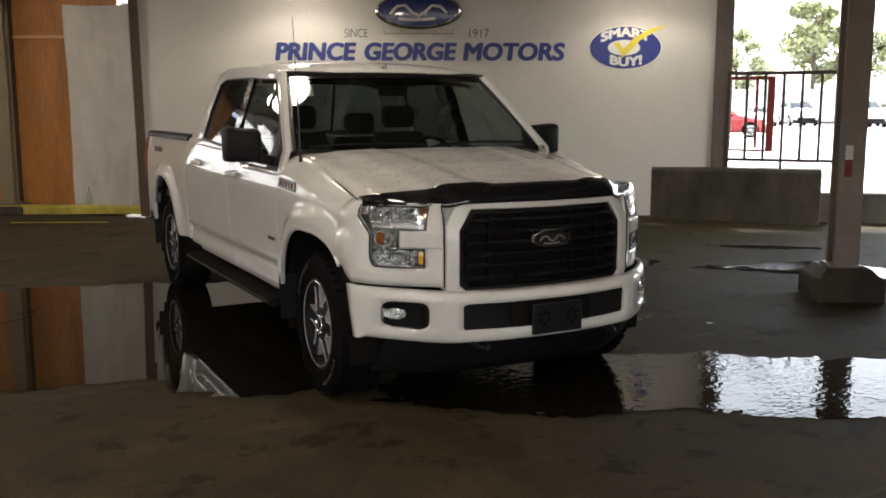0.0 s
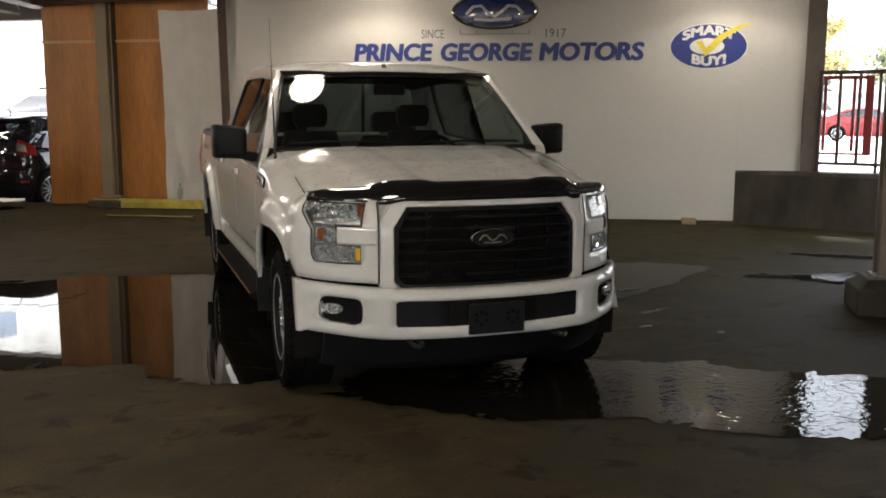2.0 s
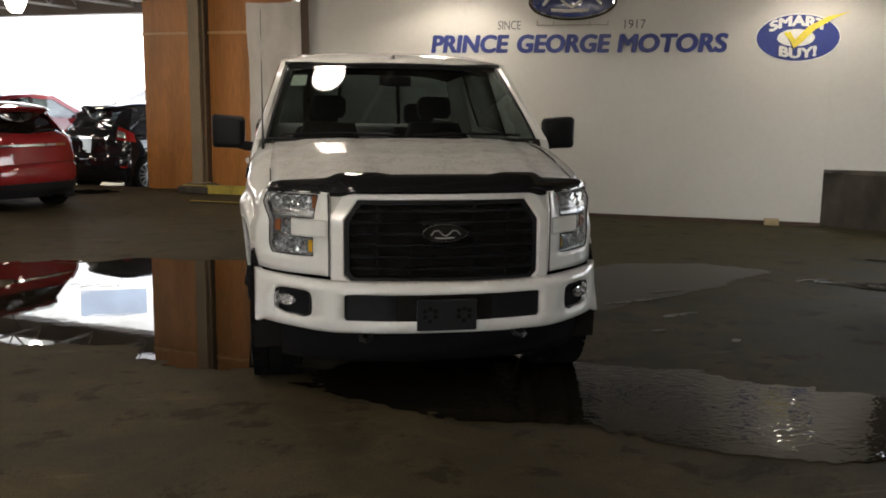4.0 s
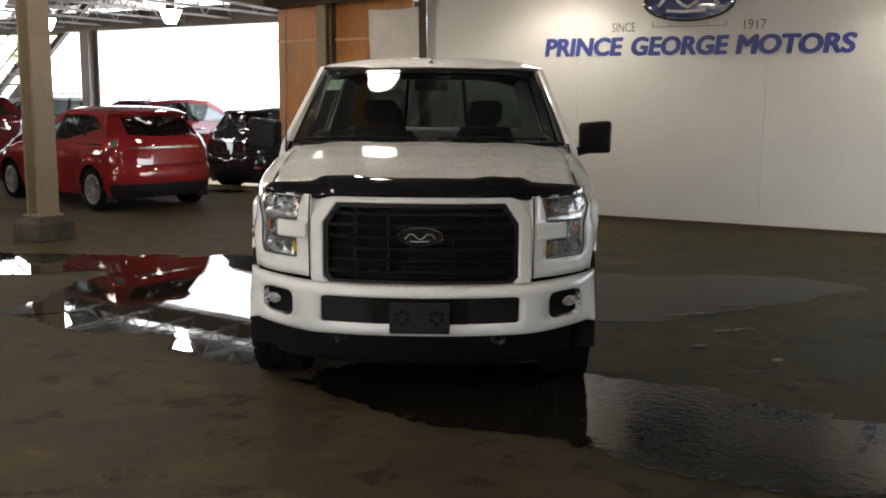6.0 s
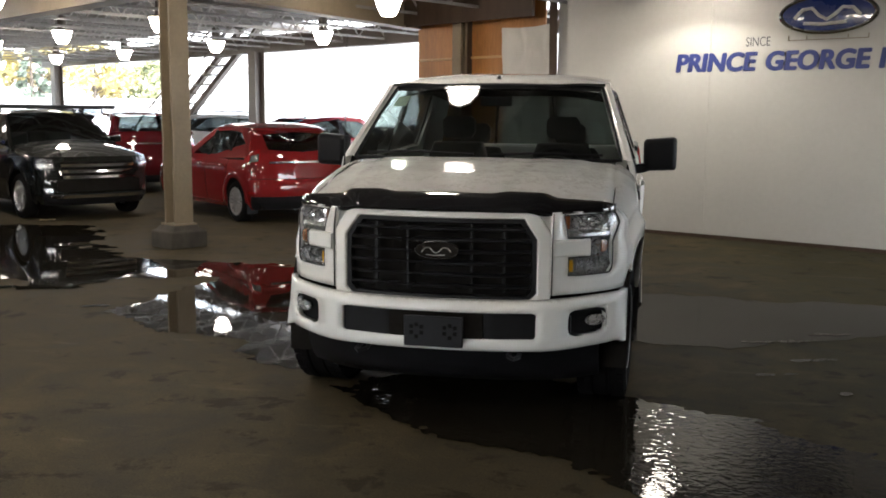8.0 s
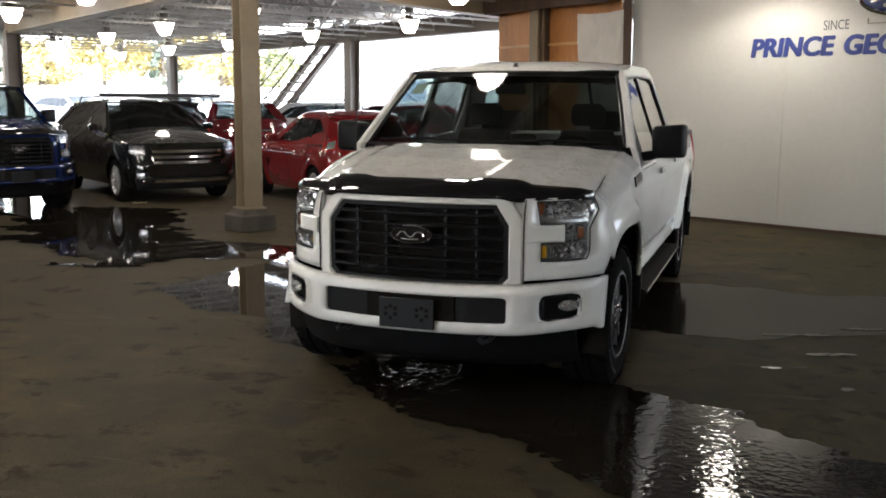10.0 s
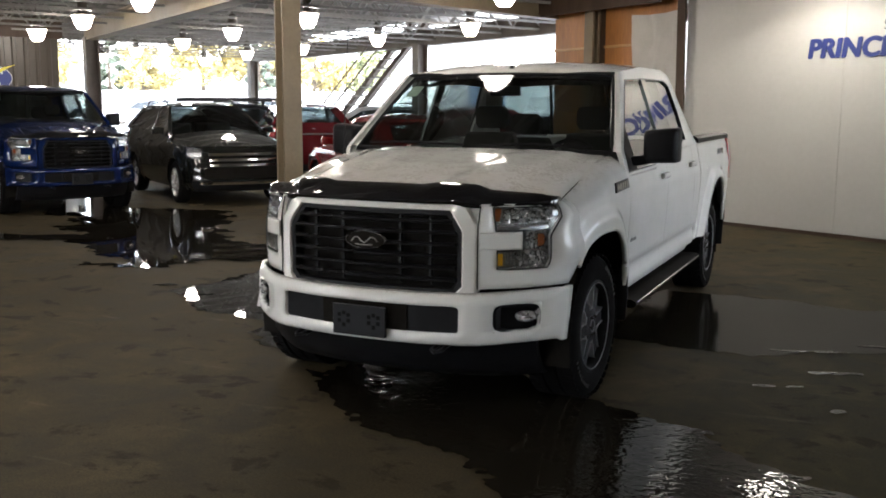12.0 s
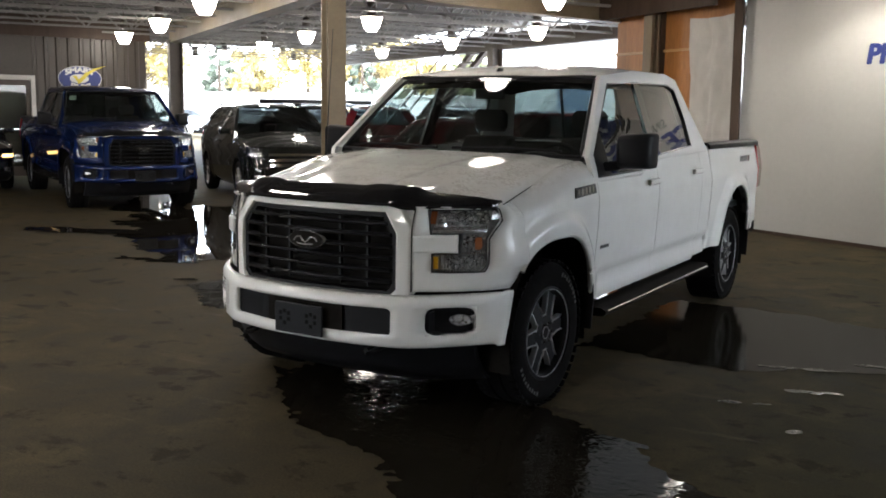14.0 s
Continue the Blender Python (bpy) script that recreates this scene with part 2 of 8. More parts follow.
M_BROWN = surface("dark_brown_timber", (0.06, 0.035, 0.02), rough=0.7, fine=20, stretch=(3, 3, 0.4), bumps=0.2)
M_STEEL = surface("beige_painted_steel", (0.21, 0.165, 0.105), rough=0.5, dark=0.8, big=1.5, fine=30, wear=0.15)
M_TAUPE = surface("taupe_painted_steel", (0.23, 0.19, 0.16), rough=0.5, dark=0.75, big=1.5, fine=30, wear=0.2)
M_GREYSTEEL = surface("grey_brown_painted_steel", (0.10, 0.08, 0.065), rough=0.5, dark=0.75, big=1.5, fine=30, wear=0.2)
M_JOIST = surface("pale_joist_steel", (0.26, 0.25, 0.235), rough=0.5, dark=0.8, metal=0.2)
M_DECK = surface("dusty_roof_deck", (0.11, 0.10, 0.088), rough=0.8, dark=0.7)
M_CONC = surface("weathered_concrete", (0.075, 0.063, 0.048), rough=0.85, dark=0.4, big=2.2, fine=35, wear=0.3, bumps=0.5, bdist=0.006, stretch=(1, 1, 0.45))
M_YELLOW = surface("worn_yellow_paint", (0.50, 0.40, 0.06), rough=0.65, dark=0.6, big=4, fine=40, wear=0.35, bumps=0.3)
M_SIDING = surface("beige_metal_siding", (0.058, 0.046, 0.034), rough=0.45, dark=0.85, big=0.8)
M_WHITEFRAME = surface("white_door_frame", (0.7, 0.68, 0.64), rough=0.45, bumps=0.05)
M_RAILDARK = surface("rusty_brown_rail", (0.055, 0.028, 0.026), rough=0.55, dark=0.6, big=6)
M_REDPAINT = surface("red_painted_steel", (0.24, 0.02, 0.022), rough=0.5, dark=0.7, big=5)
M_SIGNBLUE = surface("sign_blue", (0.026, 0.042, 0.21), rough=0.45, dark=0.9, bumps=0.0)
M_SIGNWHITE = surface("sign_white", (0.75, 0.75, 0.74), rough=0.4, bumps=0.0)
M_SIGNYELLOW = surface("sign_yellow", (0.75, 0.62, 0.06), rough=0.45, bumps=0.0)
M_SIGNGREY = surface("sign_dark_grey", (0.12, 0.12, 0.13), rough=0.5, bumps=0.0)
M_LAMP = glow("lamp_bowl_glow", (1.0, 0.87, 0.70), 3.5)
M_HOUSEWALL = surface("white_house_siding", (0.62, 0.62, 0.60), rough=0.6)
M_HOUSEPANE = surface("blue_grey_window", (0.20, 0.25, 0.33), rough=0.15, bumps=0.0)
M_ROOF = surface("grey_roof", (0.12, 0.12, 0.125), rough=0.8)


# ---- mesh helpers ----
def make(name, vf, material, parent=None, label="", smooth=35, bevel=0.0, segs=2):
    me = bpy.data.meshes.new(name)
    me.from_pydata([tuple(v) for v in vf[0]], [], vf[1])
    bm = bmesh.new()
    bm.from_mesh(me)
    bmesh.ops.recalc_face_normals(bm, faces=bm.faces)
    bm.to_mesh(me)
    bm.free()
    if smooth:
        me.shade_smooth()
        me.set_sharp_from_angle(angle=radians(smooth))
    me.materials.append(material)
    ob = new(name, me)
    if parent:
        ob.parent = parent
    if label:
        ob["label"] = label
    if bevel:
        b = ob.modifiers.new("Bevel", "BEVEL")
        b.width, b.segments, b.limit_method, b.angle_limit = bevel, segs, "ANGLE", radians(40)
    return ob


def part(name, vf, material, parent, label="", smooth=35, bevel=0.0):
    return make(name, vf, material, parent, label, smooth, bevel)


def thing(name, label, category, m=None, group="", kind=""):
    ob = new(name)
    if m:
        ob.matrix_basis = m
    return tagged(ob, label, category, group, kind)


def join(*parts_):
    vs, fs = [], []
    for v, f in parts_:
        k = len(vs)
        vs += [tuple(p) for p in v]
        fs += [tuple(i + k for i in q) for q in f]
    return vs, fs


def moved(vf, m):
    return [tuple(m @ Vector(v)) for v in vf[0]], vf[1]


def flip_x(vf):
    return [(-x, y, z) for x, y, z in vf[0]], [tuple(reversed(q)) for q in vf[1]]


def box(x0, x1, y0, y1, z0, z1):
    v = [(x, y, z) for z in (z0, z1) for y in (y0, y1) for x in (x0, x1)]
    return v, [(0, 2, 3, 1), (4, 5, 7, 6), (0, 1, 5, 4), (2, 6, 7, 3), (0, 4, 6, 2), (1, 3, 7, 5)]


def loft(loops, closed=True, cap0=False, cap1=False, ring=False):
    n = len(loops[0])
    v = [p for lp in loops for p in lp]
    f = []
    m = len(loops)
    for i in range(m if ring else m - 1):
        for j in range(n if closed else n - 1):
            a, b = i * n + j, i * n + (j + 1) % n
            c, d = ((i + 1) % m) * n + (j + 1) % n, ((i + 1) % m) * n + j
            f.append((a, b, c, d))
    if cap0:
        f.append(tuple(range(n))[::-1])
    if cap1:
        f.append(tuple((m - 1) * n + j for j in range(n)))
    return v, f


def slab(rows, off):
    """A sheet of points with thickness: off is the way to its back."""
    off = Vector(off)
    m, n = len(rows), len(rows[0])
    v = [tuple(p) for r_ in rows for p in r_] + [tuple(Vector(p) + off) for r_ in rows for p in r_]
    f, k = [], m * n
    for i in range(m - 1):
        for j in range(n - 1):
            q = (i * n + j, i * n + j + 1, (i + 1) * n + j + 1, (i + 1) * n + j)
            f.append(q)
            f.append(tuple(k + a for a in reversed(q)))
    edge = [j for j in range(n)] + [i * n + n - 1 for i in range(1, m)] + [(m - 1) * n + j for j in range(n - 2, -1, -1)] + [i * n for i in range(m - 2, 0, -1)]
    for a, b in zip(edge, edge[1:] + edge[:1]):
        f.append((b, a, k + a, k + b))
    return v, f


def tube(path, r, n=8, caps=True):
    loops = []
    path = [Vector(p) for p in path]
    for i, p in enumerate(path):
        d = (path[min(i + 1, len(path) - 1)] - path[max(i - 1, 0)]).normalized()
        a = d.orthogonal().normalized() if abs(d.z) > 0.9 else d.cross(Vector((0, 0, 1))).normalized()
        b = d.cross(a)
        rr = r[i] if isinstance(r, (list, tuple)) else r
        loops.append([tuple(p + rr * (math.cos(t) * a + math.sin(t) * b)) for t in (2 * math.pi * k / n for k in range(n))])
    return loft(loops, True, caps, caps)


def lathe(profile, n=32, axis="z"):
    """profile: (radius, height) pairs round the axis."""
    loops = []
    for k in range(n):
        a = 2 * math.pi * k / n
        c, s = math.cos(a), math.sin(a)
        if axis == "z":
            loops.append([(r_ * c, r_ * s, h) for r_, h in profile])
        else:
            loops.append([(h, r_ * c, r_ * s) for r_, h in profile])
    return loft(loops, closed=False, ring=True)


def prism(outline, off):
    """A flat outline pushed out along off."""
    off = Vector(off)
    a = [tuple(p) for p in outline]
    b = [tuple(Vector(p) + off) for p in outline]
    return loft([a, b], True, True, True)


def lerp_table(x, table):
    xs, ys = zip(*table)
    return float(np.interp(x, xs, ys))


def smooth01(t):
    t = min(1.0, max(0.0, t))
    return t * t * (3 - 2 * t)


# ---- ground ----
def ground_z(x, y):
    q = y + 0.5 * x
    rise = smooth01((q - 6.3) / 2.4)
    side = 1 - smooth01((x + 1.2) / 1.6)
    back = smooth01((q - 8.9) / 0.8)
    return rise * (1 - back) * (0.03 + 0.10 * side * (1 - smooth01((-x - 4.2) / 2.5)))


def axis_steps(lo, hi, fine_lo, fine_hi, step):
    a = list(np.arange(fine_lo, fine_hi + 1e-6, step))
    x, d = fine_lo, step
    left = []
    while x > lo:
        d *= 1.6
        x -= d
        left.append(max(x, lo))
    x, d = a[-1], step
    right = []
    while x < hi:
        d *= 1.6
        x += d
        right.append(min(x, hi))
    return left[::-1] + a + right


gx, gy = axis_steps(-600, 600, -12, 12, 0.4), axis_steps(-600, 600, -8, 16, 0.4)
rows = [[(x, y, ground_z(x, y)) for x in gx] for y in gy]
ground = make("ground", loft(rows, closed=False), M_FLOOR, smooth=60)
tagged(ground, "brown stained concrete parkade floor with damp patches", "floor", kind="structure")

# building axes: U along the column rows, V away from the camera
UA = radians(-32)
U, V = Vector((math.cos(UA), math.sin(UA), 0)), Vector((-math.sin(UA), math.cos(UA), 0))


def uv(u, v, z=0.0):
    return U * u + V * v + Vector((0, 0, z))


ROT_B = Matrix.Rotation(UA, 4, "Z")
# sign wall axes
WO, WA = Vector((-0.25, 8.5, 0)), math.atan2(-0.4472, 0.8944)
ROT_W = Matrix.Translation(WO) @ Matrix.Rotation(WA, 4, "Z")

# outside lot beyond the roof edge, a sheet whose paleness stands in for daylight
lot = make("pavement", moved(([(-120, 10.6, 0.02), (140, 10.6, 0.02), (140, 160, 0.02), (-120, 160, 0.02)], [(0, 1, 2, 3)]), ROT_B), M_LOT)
tagged(lot, "wet asphalt car lot outside the parkade, sky brightness in its colour", "pavement", kind="structure")
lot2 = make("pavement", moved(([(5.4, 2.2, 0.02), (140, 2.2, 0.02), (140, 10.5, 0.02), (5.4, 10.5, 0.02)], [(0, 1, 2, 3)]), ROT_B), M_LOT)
tagged(lot2, "wet asphalt lane beside the parkade, sky brightness in its colour", "pavement", kind="structure")

# ---- roof ----
deck = make("ceiling", moved(box(-30, 4.2, -14, 10.2, 3.80, 3.95), ROT_B), M_DECK)
# unseen stretch of roof, carried out past the columns to block sky light
sky_block_deck = make("ceiling", moved(box(4.2, 13.2, -14, 10.2, 3.80, 3.95), ROT_B), M_DECK)
tagged(sky_block_deck, "dusty ribbed steel roof deck", "ceiling", kind="structure")
tagged(deck, "dusty ribbed steel roof deck", "ceiling", kind="structure")


def joist(length, bays):
    segs = []
    for z, h in ((3.22, 0.04), (3.68, 0.05)):
        segs.append(box(-0.025, 0.025, 0, length, z - h / 2, z + h / 2))
    d = length / bays
    for k in range(bays):
        y0 = k * d
        segs.append(tube([(0, y0, 3.22), (0, y0 + d / 2, 3.68)], 0.016, 5))
        segs.append(tube([(0, y0 + d / 2, 3.68), (0, y0 + d, 3.22)], 0.016, 5))
    return join(*segs)


j_far = None
for v0, length in ((2.35, 7.5), (-7.6, 9.7)):
    first = None
    for k in range(22):
        u0 = -26.2 + k * 1.35
        m = ROT_B @ Matrix.Translation((u0, v0, 0))
        if first is None:
            first = make("roof_joist", joist(length, 10), M_JOIST, smooth=0)
            first.matrix_basis = m
            tagged(first, "pale steel open-web roof joist under the deck", "roof joist", "roof joists", "structure")
        else:
            copy_thing(first, m)


def beam(a, b, z0, z1, w, material, label):
    d = Vector(b) - Vector(a)
    ang = math.atan2(d.y, d.x)
    L = d.length
    vf = join(box(0, L, -w / 2, w / 2, z0, z0 + 0.03), box(0, L, -w / 2, w / 2, z1 - 0.03, z1), box(0, L, -0.012 - w * 0.3, 0.012 + w * 0.3, z0 + 0.03, z1 - 0.03))
    ob = make("roof_beam", vf, material, bevel=0.004)
    ob.matrix_basis = Matrix.Translation((a[0], a[1], 0)) @ Matrix.Rotation(ang, 4, "Z")
    return tagged(ob, label, "roof beam", "roof beams", "structure")


beam((-4.5, 5.07), (-2.72, 10.45), 3.02, 3.46, 0.26, M_STEEL, "pale painted steel roof beam lit by a lamp")
beam((-13.75, 11.1), (-4.7, 5.2), 3.0, 3.4, 0.30, M_STEEL, "wide pale painted steel roof beam")
beam((-4.3, 4.95), (4.2, 0.35), 3.0, 3.4, 0.30, M_STEEL, "wide pale painted steel roof beam")
beam(tuple(uv(-28, 9.9)[:2]), tuple(uv(-6.6, 9.9)[:2]), 3.1, 3.5, 0.3, M_GREYSTEEL, "grey steel beam along the roof edge")
beam(tuple(uv(3.2, -13.5)[:2]), tuple(uv(3.2, 9.9)[:2]), 3.05, 3.45, 0.3, M_GREYSTEEL, "grey steel beam along the roof edge")

# ---- columns ----
def column(x, y, material, label, base=0.6, bh=0.27, w=0.30, turn=UA, top=3.05):
    z0 = ground_z(x, y)
    ob = thing("column", label, "column", pose(x, y, z0) @ Matrix.Rotation(turn, 4, "Z"), "parkade columns", "structure")
    h = w / 2
    t = 0.035
    if bh:
        prof = [(base / 2, 0), (base / 2, bh * 0.72), (base / 2 - 0.04, bh * 0.8), (base / 2 - 0.09, bh)]
        loops = [[(-r_, -r_, z), (r_, -r_, z), (r_, r_, z), (-r_, r_, z)] for r_, z in prof]
        part("footing", loft(loops, True, True, True), M_CONC, ob, "chipped concrete footing", bevel=0.012)
    # an H section
    part("shaft", join(box(-h, h, -h, -h + t, bh, top - z0), box(-h, h, h - t, h, bh, top - z0), box(-t / 2, t / 2, -h + t, h - t, bh, top - z0)), material, ob, bevel=0.003)
    part("base_plate", box(-h - 0.03, h + 0.03, -h - 0.03, h + 0.03, bh, bh + 0.02), material, ob)
    return ob


col_near = column(-4.48, 5.07, M_STEEL, "beige steel H column on a concrete footing", turn=UA + radians(90), w=0.245, base=0.48)
col_right = column(3.89, 0.45, M_TAUPE, "grey-brown steel column with a red and white band on a concrete footing", base=0.54, turn=UA, w=0.205)
col_two = column(-1.87, 9.45, M_STEEL, "beige steel H column in front of plywood sheeting", base=0.5, bh=0.13, w=0.17, turn=WA)
column(-13.57, 10.96, M_GREYSTEEL, "dark steel H column beside the metal siding", turn=UA, bh=0.2)
column(-7.85, 15.6, M_GREYSTEEL, "dark steel H column at the roof edge", turn=UA, bh=0.2, w=0.28)
column(-16.6, 21.0, M_GREYSTEEL, "dark steel H column at the roof edge", turn=UA, bh=0.2, w=0.28)
column(-23.0, 17.0, M_GREYSTEEL, "dark steel H column in the back bay", turn=UA, bh=0.2, w=0.28)
column(6.87, 5.02, M_GREYSTEEL, "grey-brown steel post at the end of the white wall", turn=WA, bh=0.0, w=0.235)
# red and white band
part("band", box(-0.060, 0.0, -0.107, -0.1025, 1.16, 1.275), M_SIGNWHITE, col_right, "white reflective band")
part("band", box(-0.060, 0.0, -0.107, -0.1025, 1.02, 1.158), M_REDPAINT, col_right, "red reflective band")

# ---- white sign wall ----
wall_1 = thing("wall_1", "white painted panel wall with blue dealership lettering", "wall", ROT_W, kind="structure")
part("core", join(box(0, 6.98, 0.012, 0.09, 0.05, 3.35), box(6.98, 7.81, 0.012, 0.09, 0.752, 3.35)), M_WALL, wall_1)
part("kickboard", box(0.0, 6.99, -0.004, 0.06, 0.0, 0.075), M_BROWN, wall_1, "dark timber kickboard")
cuts = [0.0, 2.31, 4.75, 6.99]
for a, b in zip(cuts, cuts[1:]):
    part("panel", box(a + 0.002, b - 0.002, 0, 0.0118, 0.08, 1.905), M_WALL, wall_1)
    part("panel", box(a + 0.002, b - 0.002, 0, 0.0118, 1.909, 3.35), M_WALL, wall_1)
part("panel", box(6.992, 7.81, 0, 0.0118, 0.752, 1.905), M_WALL, wall_1)
part("panel", box(6.992, 7.81, 0, 0.0118, 1.909, 3.35), M_WALL, wall_1)


def lettering(name, text, width, height, material, parent, x, z, y=-0.006, shear=0.0, stroke=0.0, depth=0.004, arc=0.0):
    cu = bpy.data.curves.new(name, "FONT")
    cu.body, cu.shear = text, shear
    cu.resolution_u = 4
    tmp = bpy.data.objects.new(name, cu)
    scene.collection.objects.link(tmp)
    bpy.context.view_layer.update()
    me = bpy.data.meshes.new_from_object(tmp.evaluated_get(bpy.context.evaluated_depsgraph_get()))
    bpy.data.objects.remove(tmp)
    co = np.array([v.co for v in me.vertices])
    lo, hi = co.min(0), co.max(0)
    bm = bmesh.new()
    bm.from_mesh(me)
    for v in bm.verts:
        v.co = Vector(((v.co.x - lo[0]) / (hi[0] - lo[0]) * width + x, y, (v.co.y - lo[1]) / (hi[1] - lo[1]) * height + z))
    if arc:
        for v in bm.verts:
            v.co.z += arc * (1 - ((v.co.x - x - width / 2) / (width / 2)) ** 2)
    if stroke:
        # a heavier face: the outline is laid out again a stroke to each side
        base_faces = bm.faces[:]
        for k, (dx, dz) in enumerate((stroke * math.cos(a), stroke * 0.7 * math.sin(a)) for a in np.linspace(0, 2 * math.pi, 11)[:-1]):
            dup = bmesh.ops.duplicate(bm, geom=base_faces)
            for g in dup["geom"]:
                if isinstance(g, bmesh.types.BMVert):
                    g.co.x += dx
                    g.co.z += dz
                    g.co.y -= 0.0003 * (k + 1)
    ext = bmesh.ops.extrude_face_region(bm, geom=bm.faces[:])
    for g in ext["geom"]:
        if isinstance(g, bmesh.types.BMVert):
            g.co.y += depth
    bmesh.ops.recalc_face_normals(bm, faces=bm.faces)
    bm.to_mesh(me)
    bm.free()
    me.materials.clear()
    me.materials.append(material)
    ob = new(name, me)
    ob.parent = parent
    return ob


def oval(cx, cz, rx, rz, y, n=48):
    return [(cx + rx * math.cos(2 * math.pi * k / n), y, cz + rz * math.sin(2 * math.pi * k / n)) for k in range(n)]


for word_, x0_, x1_ in (("PRINCE", 1.85, 2.912), ("GEORGE", 3.05, 4.268), ("MOTORS", 4.382, 5.735)):
    lettering("lettering", word_, x1_ - x0_, 0.222, M_SIGNBLUE, wall_1, x0_, 2.203, shear=0.12, stroke=0.017)
lettering("lettering", "SINCE", 0.31, 0.115, M_SIGNGREY, wall_1, 2.77, 2.50)
lettering("lettering", "1917", 0.27, 0.115, M_SIGNGREY, wall_1, 4.45, 2.50)
# blue oval badge with a silver rim and a plain script shape
badge = thing("wall_badge", "blue oval wall badge with a silver rim and a white wave", "sign", ROT_W)
cx, cz = 3.77, 2.845
part("rim", loft([oval(cx, cz, 0.575, 0.235, 0.0), oval(cx, cz, 0.58, 0.24, -0.07), oval(cx, cz, 0.555, 0.215, -0.085), oval(cx, cz, 0.53, 0.195, -0.07)], True, True, False), M_CHROME, badge, "silver rim")
part("face", loft([oval(cx, cz, 0.53, 0.195, -0.069), oval(cx, cz, 0.3, 0.11, -0.082), oval(cx, cz, 0.02, 0.01, -0.088)], True, False, True), M_BADGEBLUE, badge)
script = [[(-0.34, -0.04), (-0.26, 0.05), (-0.16, 0.06), (-0.08, -0.02), (0.0, -0.06), (0.08, -0.01), (0.16, 0.06), (0.26, 0.05), (0.34, -0.03)], [(-0.24, -0.09), (-0.05, -0.105), (0.2, -0.09)]]
for s_ in script:
    part("script_stroke", tube([(cx + a * 1.12, -0.088, cz + b * 1.15) for a, b in s_], 0.022, 6), M_SIGNWHITE, badge)
# pale bracket frame under the badge
for a0, a1, b0, b1 in ((3.30, 4.24, 2.548, 2.556), (3.30, 3.308, 2.55, 2.61), (3.52, 3.528, 2.55, 2.60), (4.0, 4.008, 2.55, 2.60), (4.232, 4.24, 2.55, 2.61)):
    part("bracket", box(a0, a1, -0.02, -0.004, b0, b1), M_STEEL, wall_1)


def smart_sign(name, m, label, s):
    ob = thing(name, label, "sign", m)
    part("oval", loft([oval(0, 0, 0.485 * s, 0.28 * s, 0.0), oval(0, 0, 0.485 * s, 0.28 * s, -0.010)], True, True, True), M_SIGNBLUE, ob)
    part("outline", loft([oval(0, 0, 0.50 * s, 0.295 * s, 0.0), oval(0, 0, 0.50 * s, 0.295 * s, -0.006)], True, True, True), M_SIGNWHITE, ob)
    part("centre", loft([oval(-0.02 * s, 0.0, 0.22 * s, 0.105 * s, -0.010), oval(-0.02 * s, 0.0, 0.22 * s, 0.105 * s, -0.014)], True, True, True), M_SIGNWHITE, ob)
    lettering("lettering", "SMART", 0.66 * s, 0.115 * s, M_SIGNWHITE, ob, -0.33 * s, 0.075 * s, y=-0.016, stroke=0.011, arc=0.075 * s)
    lettering("lettering", "BUY!", 0.42 * s, 0.115 * s, M_SIGNWHITE, ob, -0.20 * s, -0.215 * s, y=-0.016, stroke=0.011, arc=-0.03 * s)
    tick = [(-0.17, 0.06), (-0.09, 0.075), (-0.03, -0.02), (0.12, 0.14), (0.33, 0.25), (0.60, 0.315), (0.42, 0.235), (0.2, 0.10), (0.05, -0.06), (-0.04, -0.13), (-0.09, -0.04)]
    part("tick", prism([(a * s, -0.020, b * s) for a, b in tick], (0, 0.005, 0)), M_SIGNYELLOW, ob, "yellow tick")
    return ob


smart_sign("wall_sign", ROT_W @ pose(6.575, -0.001, 2.37), "blue oval sign with a yellow tick", 1.0)

# ---- plywood, tarpaulin, post and kerb at the wall's left end ----
P0, P1 = Vector((-2.73, 10.28, 0)), Vector((-0.75, 8.95, 0))
PA = math.atan2(P1.y - P0.y, P1.x - P0.x)
wall_2 = thing("wall_2", "varnished orange-brown plywood sheeting", "wall", Matrix.Translation(P0) @ Matrix.Rotation(PA, 4, "Z"), kind="structure")
for a, b in ((0.0, 1.0), (1.004, 2.2), (2.204, 2.74)):
    part("plywood_sheet", box(a, b, 0, 0.018, 0.06, 2.50), M_PLY, wall_2)
    part("plywood_sheet", box(a, b, 0, 0.018, 2.535, 3.5), M_PLY, wall_2)
part("batten", box(0, 2.74, -0.035, 0.03, 2.499, 2.536), M_BATTEN, wall_2, "pale raw edge batten", bevel=0.003)
part("stud", box(0, 0.05, 0.02, 0.11, 0.06, 3.5), M_BROWN, wall_2)
part("soffit_board", box(-0.02, 2.9, -0.5, -0.45, 3.02, 3.45), M_BROWN, wall_2, "dark timber board")
part("stud", box(1.10, 1.25, -0.10, -0.005, 0.06, 3.4), M_BROWN, wall_2)

rowz = []
rnd = random.Random(4)
